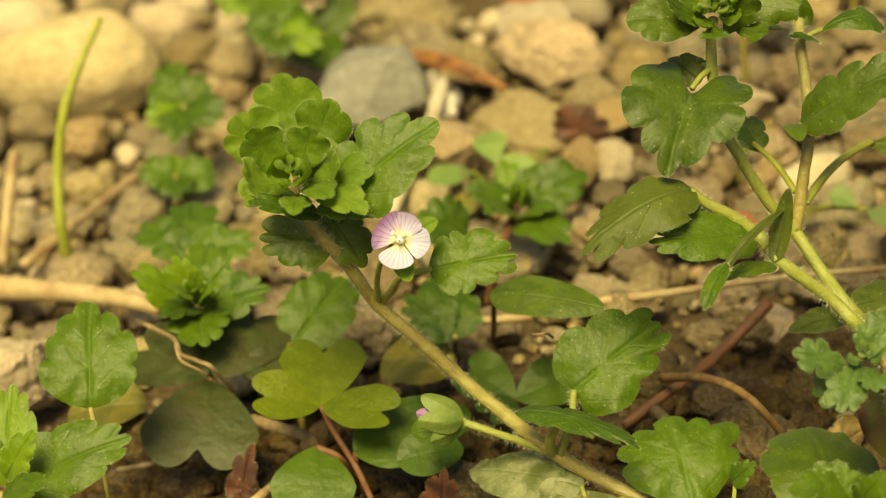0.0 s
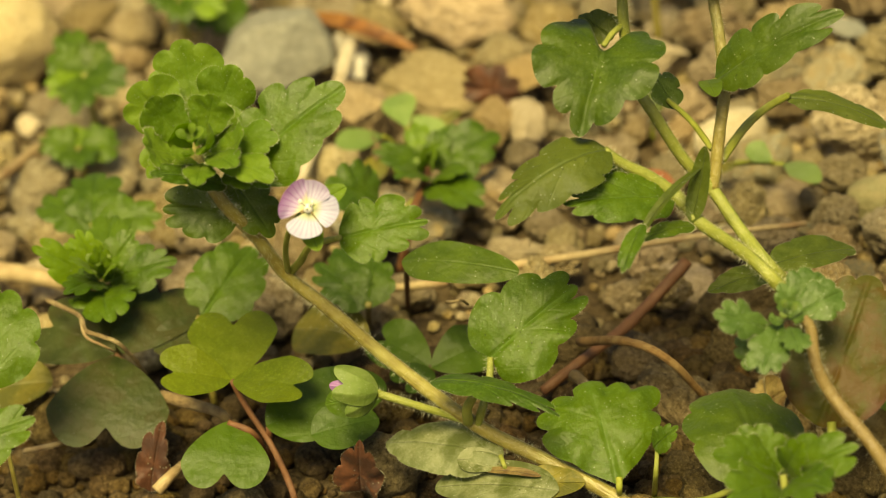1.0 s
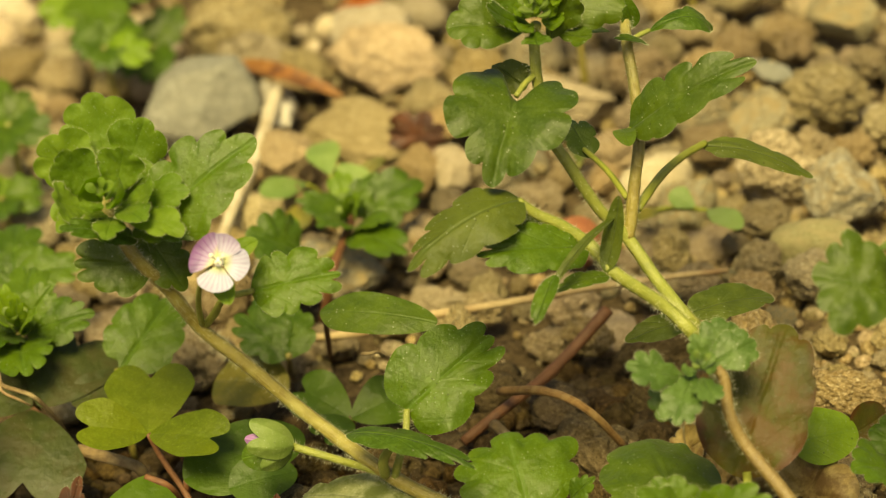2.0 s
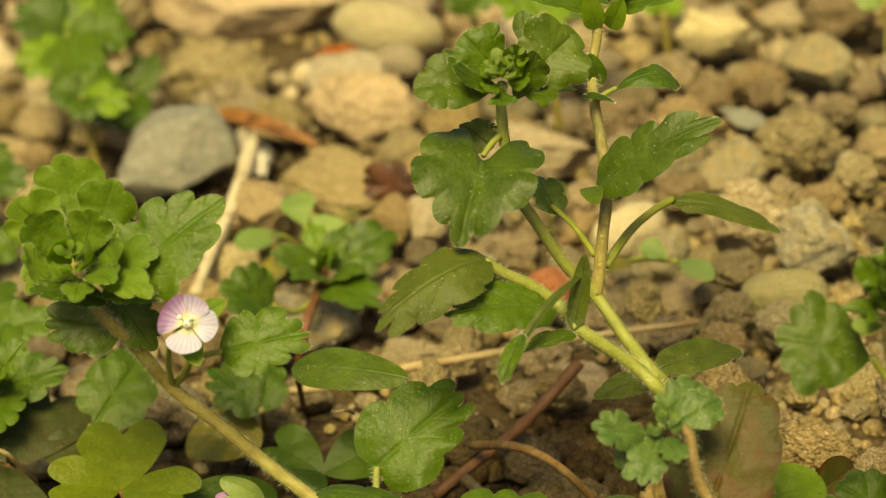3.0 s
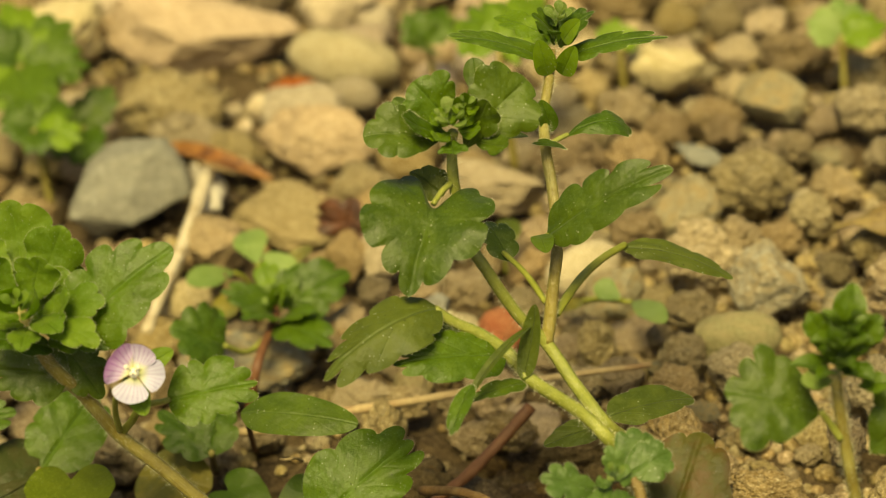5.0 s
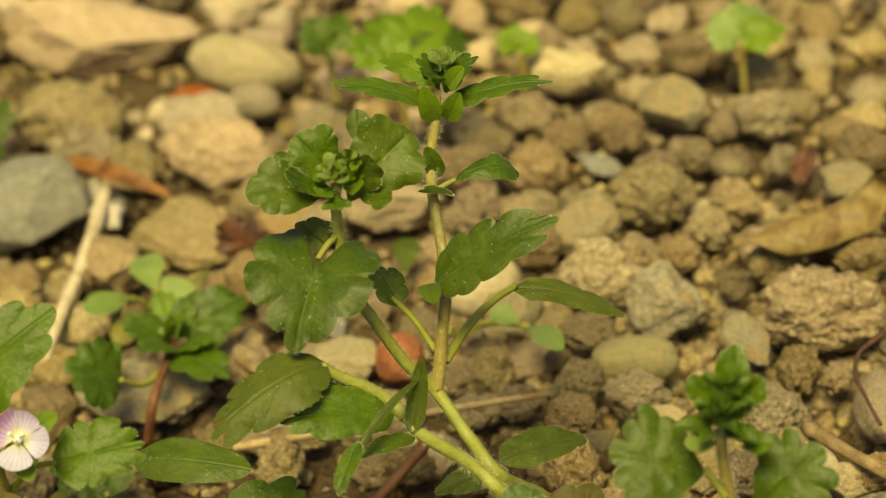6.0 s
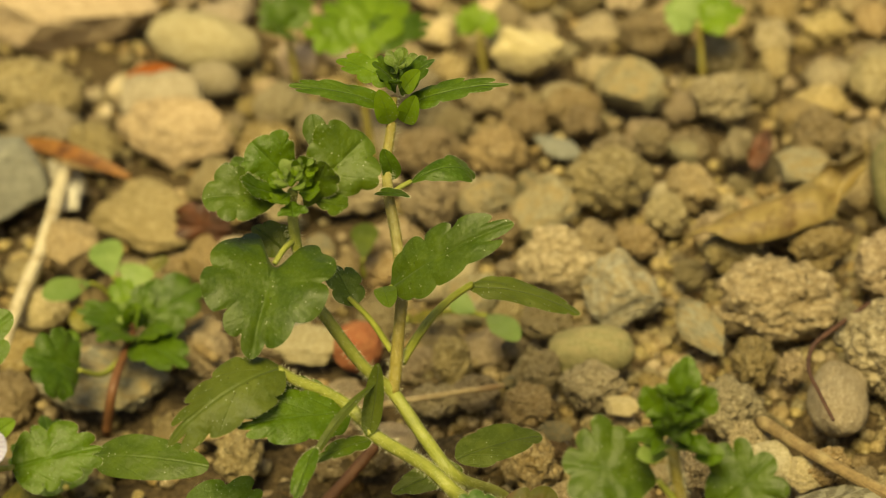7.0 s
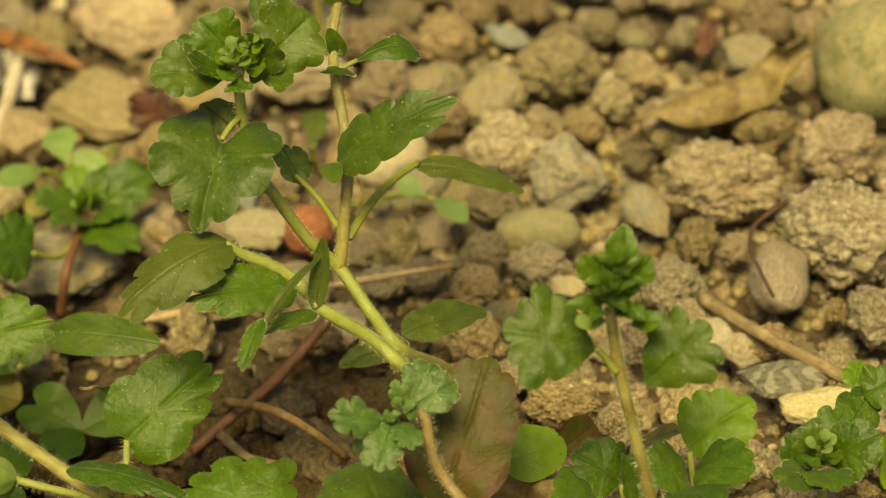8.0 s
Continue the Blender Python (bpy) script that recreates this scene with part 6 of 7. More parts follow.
rod("twig", [(-1.9, 25.2, 9.0), (-6.3, 23.0, 6.0), (-11.4, 19.0, 4.0), (-17.1, 14.6, 3.0), (-22.8, 11.6, 1.0)], 0.85, 0.66, STEM_RED, "reddish brown creeping stem on the soil", "stem")
rod("twig", [(-18.7, 11.4, 3.0), (-15.5, 5.6, 3.0), (-10.8, 3.7, 2.0)], 0.71, 0.43, TWIG, "short brown twig on dark soil", "twig")
rod("twig", [(46.1, 20.6, 4.0), (49.4, 12.5, 5.0), (54.0, 4.5, 5.0), (61.0, -4.4, 4.0)], 0.97, 0.79, TWIG, "straight brown twig lying between stones", "twig")
rod("rootlet", [(66.6, 41.6, 5.0), (59.8, 32.9, 8.0), (55.2, 27.8, 9.0), (53.1, 21.2, 10.0), (53.1, 15.7, 10.0), (53.6, 11.0, 9.0)], 0.37, 0.22, ROOT, "dark red rootlet lying over a stone", "root")
rod("rootlet", [(-83.3, 22.5, 18.4), (-80.6, 19.3, 18.6), (-78.4, 16.1, 18.9), (-77.7, 14.3, 17.7), (-75.8, 13.9, 16.8), (-73.8, 13.3, 15.7), (-72.5, 16.2, 10.5), (-72.4, 20.2, 5.3), (-72.9, 27.4, -2.6)], 0.32, 0.25, TWIG, "thin brown rootlet lying over the sorrel leaves", "root")
rod("rootlet", [(-78.4, 16.1, 18.9), (-77.8, 13.6, 17.4), (-75.8, 12.9, 16.1), (-74.8, 13.8, 14.5)], 0.21, 0.14, STRAW, "fine pale side rootlet over the sorrel leaves", "root")
rod("twig", [(-70.0, 12.6, 7.9), (-65.9, 9.3, 8.0), (-62.4, 6.9, 7.5), (-62.3, 8.6, 4.4), (-63.2, 12.9, -0.3)], 0.78, 0.49, TWIG, "dry brown stalk under the sorrel leaves", "twig")
rod("twig", [(-32.2, -5.5, 25.6), (-31.4, -6.4, 26.0), (-30.5, -6.0, 25.8), (-29.9, -4.0, 24.0)], 0.23, 0.16, TWIG, "tiny dry crumb clinging beside a leaf", "twig")
rod("rootlet", [(-89.0, 13.8, 2.0), (-84.3, 9.3, 5.0), (-82.6, 13.2, 3.0)], 0.36, 0.36, STRAW, "thin pale dry root on the soil", "root")
rod("straw", [(-70.9, -1.4, 3.0), (-69.0, 0.1, 4.0), (-67.7, 5.5, 2.0)], 0.83, 0.62, STRAW, "short split straw on dark soil", "straw")
rod("straw", [(-45.3, 120.1, 5.0), (-48.2, 99.0, 5.0), (-51.6, 85.3, 4.0), (-54.4, 72.5, 3.0)], 1.29, 0.86, STRAW_PALE, "pale straw between the stones", "straw")
rod("twig", [(-28.6, 69.2, 2.0), (-23.4, 59.6, 3.0)], 1.07, 0.82, TWIG, "chip of brown bark on the soil", "bark")
rod("twig", [(-52.3, 134.7, 4.0), (-45.1, 121.2, 6.0), (-38.1, 118.4, 4.0)], 0.92, 0.46, TWIG, "orange-brown stalk among the pale stones", "twig")
dry_leaf()
PLACED += [(46 + 6.5 * k, 61.5 + 1.3 * k, 4.2) for k in range(5)]

red_a = plant("dry_leaf", (-46.2, -3.5, 0.0), "curled dry red-brown leaf standing on the soil")
leaf(red_a, (-46.2, -3.5, 0.0), (-45.1, -5.7, 9.0), 6.0, (0, -0.6, 0.8), LEAF_RED, fold=0.5, wave=0.4, teeth=5)

red_b = plant("dry_leaf", (-72.5, 3.4, 0.0), "narrow dry red-brown leaf on the soil")
leaf(red_b, (-72.5, 3.4, 0.0), (-69.6, 5.8, 8.0), 4.5, (0, -0.6, 0.8), LEAF_RED, fold=0.6, wave=0.4, teeth=5)

red_c = plant("dry_leaf", (-24.3, 94.0, 0.0), "dry red leaf fragment between the stones")
leaf(red_c, (-24.3, 94.0, 2.0), (-21.9, 95.1, 9.0), 11.0, (0, -0.6, 0.8), LEAF_RED, fold=0.4, wave=0.3, teeth=5)

red_d = plant("dry_leaf", (60.6, 87.5, 0.0), "small dry red leaf fragment on the soil")
leaf(red_d, (60.6, 87.5, 2.0), (64.1, 91.9, 6.0), 3.5, (0, -0.6, 0.8), LEAF_RED, fold=0.6, wave=0.25, teeth=3)

strip = plant("dry_leaf", (-34.8, 115.7, 0.0), "narrow orange-brown dry leaf among stones")
leaf(strip, (-34.8, 115.7, 4.0), (-52.6, 129.8, 6.5), 3.2, (0, -0.6, 0.8), LEAF_RUST, fold=0.4, arch=0.1, shape="narrow", teeth=0)

crumple = plant("dry_leaf", (14.2, -14.7, 0.0), "crumpled dry brown leaf on the soil")
leaf(crumple, (14.2, -14.7, 0.0), (19.1, -12.6, 8.0), 14.0, (0, -0.6, 0.8), LEAF_DRY, fold=0.5, wave=0.35, teeth=5)

crumple_b = plant("dry_leaf", (2.6, -1.0, 0.0), "small crumpled pale dry leaf on the soil")
leaf(crumple_b, (2.6, -1.0, 2.0), (6.6, -3.4, 6.0), 6.0, (0, -0.6, 0.8), LEAF_DRY, fold=0.5, wave=0.35, teeth=5)

fallen_c = plant("dry_leaf", (-43.3, 75.1, 0.0), "small yellow fallen leaf on the soil")
leaf(fallen_c, (-43.3, 75.1, 2.0), (-41.6, 79.4, 4.0), 4.0, (0, -0.6, 0.8), LEAF_YELLOW, teeth=0)

# ---- stones and clods that stand out ----
stone("stone", (84.4, 69.1, 6.0), (20.1, 20.6, 20.6), -21, "pebble", OLIVE, "smooth olive-grey pebble lying on the soil", "stones on the soil", "stone")
stone("stone", (27.3, 85.7, 2.4), (10.1, 8.6, 8.6), -5, "rock", GREY, "grey stone dusted with brown earth", "stones on the soil", "stone")
stone("earth_clod", (38.6, 89.5, 2.8), (14.5, 10.1, 10.1), -20, "clod", CLOD, "crumbly light brown earth clod on the soil", "clods on the soil", "clod")
stone("earth_clod", (40.2, 99.4, 1.8), (8.2, 6.6, 6.6), -21, "clod", CLOD, "crumbly light brown earth clod on the soil", "clods on the soil", "clod")
stone("earth_clod", (50.4, 85.4, 1.9), (11.3, 6.8, 6.8), -67, "clod", CLOD, "crumbly light brown earth clod on the soil", "clods on the soil", "clod")
stone("earth_clod", (45.3, 79.5, 1.9), (7.3, 6.7, 6.7), -20, "clod", CLOD, "crumbly light brown earth clod on the soil", "clods on the soil", "clod")
stone("earth_clod", (27.4, 68.7, 2.9), (12.2, 9.8, 9.8), -20, "clod", CLOD, "crumbly light brown earth clod on the soil", "clods on the soil", "clod")
stone("stone", (35.5, 58.3, 3.1), (11.3, 10.4, 10.4), -19, "rock", GREY, "grey stone dusted with brown earth", "stones on the soil", "stone")
stone("stone", (43.6, 46.0, 2.2), (15.5, 5.4, 5.4), -70, "slab", GREY, "grey stone dusted with brown earth", "stones on the soil", "stone")
stone("stone", (28.0, 45.6, 2.3), (12.8, 7.3, 7.3), -19, "pebble", OLIVE, "smooth olive-grey pebble lying on the soil", "stones on the soil", "stone")
stone("earth_clod", (54.7, 47.9, 3.7), (18.3, 12.1, 12.1), -14, "clod", CLOD, "crumbly light brown earth clod on the soil", "clods on the soil", "clod")
stone("earth_clod", (52.1, 65.5, 2.1), (8.3, 7.0, 7.0), -20, "clod", CLOD, "crumbly light brown earth clod on the soil", "clods on the soil", "clod")
stone("stone", (67.8, 86.3, 1.7), (9.5, 6.0, 6.0), -21, "rock", GREY, "grey stone dusted with brown earth", "stones on the soil", "stone")
stone("earth_clod", (64.3, 63.1, 2.1), (9.6, 6.9, 6.9), -7, "clod", CLOD, "crumbly light brown earth clod on the soil", "clods on the soil", "clod")
stone("earth_clod", (72.9, 51.7, 3.3), (11.8, 11.0, 11.0), -20, "clod", CLOD, "crumbly light brown earth clod on the soil", "clods on the soil", "clod")
stone("earth_clod", (67.6, 29.3, 4.5), (16.6, 14.0, 14.0), -19, "clod", CLOD, "crumbly light brown earth clod on the soil", "clods on the soil", "clod")
stone("stone", (57.2, 23.5, 3.0), (17.5, 8.0, 7.5), -104, "pebble", BEIGE, "dusty beige stone lying on the soil", "stones on the soil", "stone")
stone("earth_clod", (48.7, 36.2, 2.4), (6.1, 7.5, 7.5), -19, "clod", CLOD, "crumbly light brown earth clod on the soil", "clods on the soil", "clod")
stone("earth_clod", (43.3, 25.7, 2.9), (9.1, 8.9, 8.9), -18, "clod", CLOD, "crumbly light brown earth clod on the soil", "clods on the soil", "clod")
stone("stone", (44.4, 14.3, 1.9), (7.9, 5.8, 5.8), -18, "rock", PALE, "pale cream rounded stone on the soil", "stones on the soil", "stone")
stone("stone", (49.1, 11.0, 1.4), (5.9, 4.1, 4.1), -18, "rock", PALE, "pale cream rounded stone on the soil", "stones on the soil", "stone")
stone("stone", (51.8, 2.5, 1.9), (11.9, 5.5, 5.5), -23, "rock", BANDED, "greyish white streaked stone on the soil", "stones on the soil", "stone")
stone("earth_clod", (62.9, 15.9, 1.3), (3.1, 4.0, 4.0), -18, "clod", CLOD, "crumbly light brown earth clod on the soil", "clods on the soil", "clod")
stone("earth_clod", (9.2, 49.3, 2.4), (5.3, 7.7, 7.7), -19, "clod", CLOD, "crumbly light brown earth clod on the soil", "clods on the soil", "clod")
stone("earth_clod", (20.2, 43.2, 2.1), (6.5, 6.8, 6.8), -19, "clod", CLOD, "crumbly light brown earth clod on the soil", "clods on the soil", "clod")
stone("earth_clod", (27.1, 37.9, 2.0), (9.3, 6.4, 6.4), -18, "clod", CLOD, "crumbly light brown earth clod on the soil", "clods on the soil", "clod")
stone("earth_clod", (18.0, 36.1, 1.8), (7.5, 5.8, 5.8), -18, "clod", CLOD, "crumbly light brown earth clod on the soil", "clods on the soil", "clod")
stone("earth_clod", (11.0, 41.5, 1.6), (8.0, 5.1, 5.1), -18, "clod", CLOD, "crumbly light brown earth clod on the soil", "clods on the soil", "clod")
stone("earth_clod", (5.6, 41.6, 1.6), (6.9, 5.1, 5.1), -18, "clod", CLOD, "crumbly light brown earth clod on the soil", "clods on the soil", "clod")
stone("earth_clod", (15.9, 22.4, 2.9), (7.4, 8.8, 8.8), -18, "clod", CLOD, "crumbly light brown earth clod on the soil", "clods on the soil", "clod")
stone("earth_clod", (19.7, 14.5, 1.6), (6.6, 4.8, 4.8), -18, "clod", CLOD, "crumbly light brown earth clod on the soil", "clods on the soil", "clod")
stone("earth_clod", (24.6, 6.2, 2.4), (10.4, 7.1, 7.1), -17, "clod", CLOD, "crumbly light brown earth clod on the soil", "clods on the soil", "clod")
stone("earth_clod", (30.6, -0.2, 2.2), (5.6, 6.3, 6.3), -17, "clod", CLOD, "crumbly light brown earth clod on the soil", "clods on the soil", "clod")
stone("earth_clod", (36.5, 15.3, 2.3), (5.0, 6.9, 6.9), -18, "clod", CLOD, "crumbly light brown earth clod on the soil", "clods on the soil", "clod")
stone("earth_clod", (44.2, 20.6, 1.5), (6.3, 4.7, 4.7), -18, "clod", CLOD, "crumbly light brown earth clod on the soil", "clods on the soil", "clod")
stone("stone", (-3.3, 57.4, 2.2), (7.5, 7.2, 7.2), -11, "pebble", RUST, "rusty red stone fragment on the soil", "stones on the soil", "stone")
stone("stone", (-27.6, 130.6, 2.7), (20.1, 10.4, 10.4), -15, "rock", BEIGE, "dusty beige stone lying on the soil", "stones on the soil", "stone")
stone("earth_clod", (-41.1, 132.6, 2.2), (8.9, 8.5, 8.5), -21, "clod", CLOD, "crumbly light brown earth clod on the soil", "clods on the soil", "clod")
stone("earth_clod", (-49.6, 142.5, 2.1), (13.3, 8.1, 8.1), -21, "clod", CLOD, "crumbly light brown earth clod on the soil", "clods on the soil", "clod")
stone("stone", (-24.8, 87.2, 2.4), (5.8, 8.6, 8.6), -20, "rock", TAN, "dusty tan stone lying on the soil", "stones on the soil", "stone")
stone("stone", (-11.4, 70.9, 1.1), (4.0, 3.7, 3.7), -19, "slab", SLATE, "flat grey slate-like stone on the soil", "stones on the soil", "stone")
stone("earth_clod", (23.2, 105.6, 2.2), (10.3, 8.1, 8.1), -26, "clod", CLOD, "crumbly light brown earth clod on the soil", "clods on the soil", "clod")
stone("earth_clod", (11.9, 95.0, 2.7), (8.7, 9.7, 9.7), -20, "clod", CLOD, "crumbly light brown earth clod on the soil", "clods on the soil", "clod")
stone("stone", (20.6, 92.7, 2.2), (8.9, 7.8, 7.8), -20, "rock", GREY, "grey stone dusted with brown earth", "stones on the soil", "stone")
stone("earth_clod", (-21.7, 36.3, 2.6), (6.8, 8.1, 8.1), -18, "clod", CLOD, "crumbly light brown earth clod on the soil", "clods on the soil", "clod")
stone("earth_clod", (-18.3, 43.8, 1.5), (7.8, 4.9, 4.9), -18, "clod", CLOD, "crumbly light brown earth clod on the soil", "clods on the soil", "clod")
stone("earth_clod", (-4.7, 31.6, 1.8), (6.9, 5.6, 5.6), -25, "clod", CLOD, "crumbly light brown earth clod on the soil", "clods on the soil", "clod")
stone("earth_clod", (66.8, 11.3, 2.8), (7.5, 8.4, 8.4), -18, "clod", CLOD, "crumbly light brown earth clod on the soil", "clods on the soil", "clod")
stone("earth_clod", (52.2, 11.3, 1.5), (7.2, 4.6, 4.6), 4, "clod", CLOD, "crumbly light brown earth clod on the soil", "clods on the soil", "clod")
stone("earth_clod", (33.5, 73.3, 2.2), (7.7, 7.5, 7.5), -39, "clod", CLOD, "crumbly light brown earth clod on the soil", "clods on the soil", "clod")
stone("earth_clod", (39.8, 73.4, 1.5), (6.3, 5.3, 5.3), -20, "clod", CLOD, "crumbly light brown earth clod on the soil", "clods on the soil", "clod")
stone("earth_clod", (23.5, 56.4, 1.8), (7.8, 6.0, 6.0), -19, "clod", CLOD, "crumbly light brown earth clod on the soil", "clods on the soil", "clod")
stone("earth_clod", (19.5, 82.3, 1.9), (8.6, 6.8, 6.8), -26, "clod", CLOD, "crumbly light brown earth clod on the soil", "clods on the soil", "clod")
stone("earth_clod", (45.3, 62.4, 1.4), (4.4, 4.8, 4.8), -20, "clod", CLOD, "crumbly light brown earth clod on the soil", "clods on the soil", "clod")
stone("earth_clod", (60.0, 96.2, 1.5), (5.2, 5.6, 5.6), -21, "clod", CLOD, "crumbly light brown earth clod on the soil", "clods on the soil", "clod")
stone("earth_clod", (72.0, 94.1, 2.3), (9.3, 8.4, 8.4), -21, "clod", CLOD, "crumbly light brown earth clod on the soil", "clods on the soil", "clod")
stone("stone", (51.9, 97.9, 1.0), (6.6, 3.7, 3.7), -67, "rock", GREY, "grey stone dusted with brown earth", "stones on the soil", "stone")
stone("earth_clod", (47.6, 102.9, 1.5), (6.3, 5.7, 5.7), -21, "clod", CLOD, "crumbly light brown earth clod on the soil", "clods on the soil", "clod")
stone("earth_clod", (38.0, 112.7, 1.5), (5.9, 5.8, 5.8), -21, "clod", CLOD, "crumbly light brown earth clod on the soil", "clods on the soil", "clod")
stone("earth_clod", (29.1, 115.7, 1.8), (8.0, 6.8, 6.8), -21, "clod", CLOD, "crumbly light brown earth clod on the soil", "clods on the soil", "clod")
stone("earth_clod", (17.8, 119.5, 1.5), (7.1, 5.9, 5.9), -21, "clod", CLOD, "crumbly light brown earth clod on the soil", "clods on the soil", "clod")
stone("earth_clod", (81.3, 88.1, 1.5), (5.5, 5.5, 5.5), -21, "clod", CLOD, "crumbly light brown earth clod on the soil", "clods on the soil", "clod")
stone("earth_clod", (78.8, 64.4, 1.5), (7.8, 5.2, 5.2), -7, "clod", CLOD, "crumbly light brown earth clod on the soil", "clods on the soil", "clod")
stone("earth_clod", (63.3, 45.0, 1.3), (5.0, 4.2, 4.2), -19, "clod", CLOD, "crumbly light brown earth clod on the soil", "clods on the soil", "clod")
stone("earth_clod", (53.5, 34.4, 1.5), (4.1, 4.9, 4.9), -19, "clod", CLOD, "crumbly light brown earth clod on the soil", "clods on the soil", "clod")
stone("stone", (55.4, -3.4, 1.5), (10.2, 4.4, 4.4), -17, "rock", PALE, "pale cream rounded stone on the soil", "stones on the soil", "stone")
stone("earth_clod", (38.9, -8.6, 1.3), (6.5, 3.6, 3.6), -17, "clod", CLOD, "crumbly light brown earth clod on the soil", "clods on the soil", "clod")
stone("stone", (-41.6, 82.2, 2.3), (5.4, 8.1, 8.1), -1, "rock", TAN, "dusty tan stone lying on the soil", "stones on the soil", "stone")
stone("stone", (-43.8, 98.2, 2.6), (9.8, 9.3, 9.3), -30, "rock", TAN, "dusty tan stone lying on the soil", "stones on the soil", "stone")
stone("earth_clod", (-20.8, 77.1, 1.5), (4.7, 5.3, 5.3), -19, "clod", CLOD, "crumbly light brown earth clod on the soil", "clods on the soil", "clod")
stone("stone", (20.6, 30.4, 0.8), (4.8, 2.6, 2.6), -10, "rock", GREY, "grey stone dusted with brown earth", "stones on the soil", "stone")
stone("stone", (30.1, 33.4, 0.9), (5.7, 2.9, 2.9), -11, "rock", PALE, "pale cream rounded stone on the soil", "stones on the soil", "stone")
stone("earth_clod", (18.2, 51.7, 1.0), (4.2, 3.4, 3.4), -152, "clod", CLOD, "crumbly light brown earth clod on the soil", "clods on the soil", "clod")
stone("stone", (-11.3, 62.3, 1.0), (10.3, 6.9, 3.0), -28, "rock", PALE, "pale cream rounded stone on the soil", "stones on the soil", "stone")
stone("stone", (-33.2, 107.2, 1.3), (16.9, 13.6, 4.5), -17, "rock", TAN, "flat pinkish brown stone on the soil", "stones on the soil", "stone")
stone("stone", (-38.9, 60.5, 1.5), (17.9, 13.2, 4.9), -16, "rock", GREY, "grey stone dusted with brown earth", "stones on the soil", "stone")
stone("stone", (33.6, 106.6, 0.5), (10.6, 4.2, 1.9), -35, "slab", SLATE, "flat grey slate-like stone on the soil", "stones on the soil", "stone")
stone("stone", (-46.5, 118.0, 1.4), (5.9, 13.7, 5.1), -1, "rock", WHITE, "white chalky chip lying on the soil", "stones on the soil", "stone")
stone("stone", (-17.4, 106.4, 0.8), (10.0, 6.7, 3.0), -20, "rock", TAN, "dusty tan stone lying on the soil", "stones on the soil", "stone")
stone("stone", (-47.3, 185.4, 3.1), (36.9, 13.2, 13.2), -23, "rock", SAND, "long sandy tan stone on the soil", "stones on the soil", "stone")
stone("stone", (-21.4, 164.5, 2.6), (21.0, 10.5, 10.5), -26, "pebble", PALE, "pale cream rounded stone on the soil", "stones on the soil", "stone")
stone("stone", (-29.5, 149.5, 3.4), (12.2, 5.0, 5.0), -22, "rock", RUST, "rusty red stone fragment on the soil", "stones on the soil", "stone")
stone("stone", (-20.3, 150.7, 1.6), (9.4, 6.4, 6.4), -22, "pebble", PALE, "pale cream rounded stone on the soil", "stones on the soil", "stone")
stone("earth_clod", (-52.0, 153.7, 3.2), (20.4, 12.9, 12.9), -22, "clod", CLOD, "crumbly light brown earth clod on the soil", "clods on the soil", "clod")
stone("stone", (33.7, 138.9, 2.2), (14.2, 8.5, 8.5), -18, "rock", PALE, "pale cream rounded stone on the soil", "stones on the soil", "stone")
stone("stone", (-0.8, 103.8, 2.3), (16.7, 8.4, 8.4), -27, "rock", BEIGE, "dusty beige stone lying on the soil", "stones on the soil", "stone")
stone("stone", (-74.1, 192.8, 3.6), (20.0, 15.5, 15.5), -23, "rock", PALE, "pale cream rounded stone on the soil", "stones on the soil", "stone")
stone("earth_clod", (12.8, 110.1, 2.3), (12.7, 8.5, 8.5), -21, "clod", CLOD, "crumbly light brown earth clod on the soil", "clods on the soil", "clod")
stone("stone", (46.6, 119.9, 2.3), (11.4, 8.7, 8.7), -33, "rock", GREY, "grey stone dusted with brown earth", "stones on the soil", "stone")
stone("earth_clod", (54.4, 138.0, 2.1), (12.5, 8.0, 8.0), -28, "clod", CLOD, "crumbly light brown earth clod on the soil", "clods on the soil", "clod")
stone("earth_clod", (36.7, 116.6, 2.1), (10.8, 7.7, 7.7), -21, "clod", CLOD, "crumbly light brown earth clod on the soil", "clods on the soil", "clod")
stone("earth_clod", (60.9, 110.9, 2.3), (9.5, 8.5, 8.5), -22, "clod", CLOD, "crumbly light brown earth clod on the soil", "clods on the soil", "clod")
stone("stone", (-11.9, 102.4, 1.5), (7.8, 5.6, 5.6), -20, "rock", BEIGE, "dusty beige stone lying on the soil", "stones on the soil", "stone")
stone("stone", (-59.9, 121.5, 4.4), (20.3, 23.5, 15.7), -15, "slab", SLATE, "flat grey slate-like stone on the soil", "stones on the soil", "stone")
stone("stone", (-46.2, 122.8, 1.8), (6.8, 6.8, 6.8), -20, "rock", WHITE, "white chalky chip lying on the soil", "stones on the soil", "stone")
stone("stone", (-19.8, 87.5, 1.8), (7.6, 6.3, 6.3), -19, "rock", PALE, "pale cream rounded stone on the soil", "stones on the soil", "stone")
stone("stone", (-23.1, 45.3, 1.8), (9.3, 5.6, 5.6), -18, "rock", TAN, "dusty tan stone lying on the soil", "stones on the soil", "stone")
stone("stone", (-112.2, 147.3, 4.6), (34.2, 19.0, 19.0), -16, "pebble", SAND, "dusty beige stone lying on the soil", "stones on the soil", "stone")
stone("stone", (-128.8, 178.8, 2.3), (19.8, 10.1, 10.1), -18, "pebble", BEIGE, "dusty beige stone lying on the soil", "stones on the soil", "stone")
stone("stone", (-29.5, 144.1, 2.4), (14.7, 9.9, 9.9), -18, "rock", BEIGE, "dusty beige stone lying on the soil", "stones on the soil", "stone")
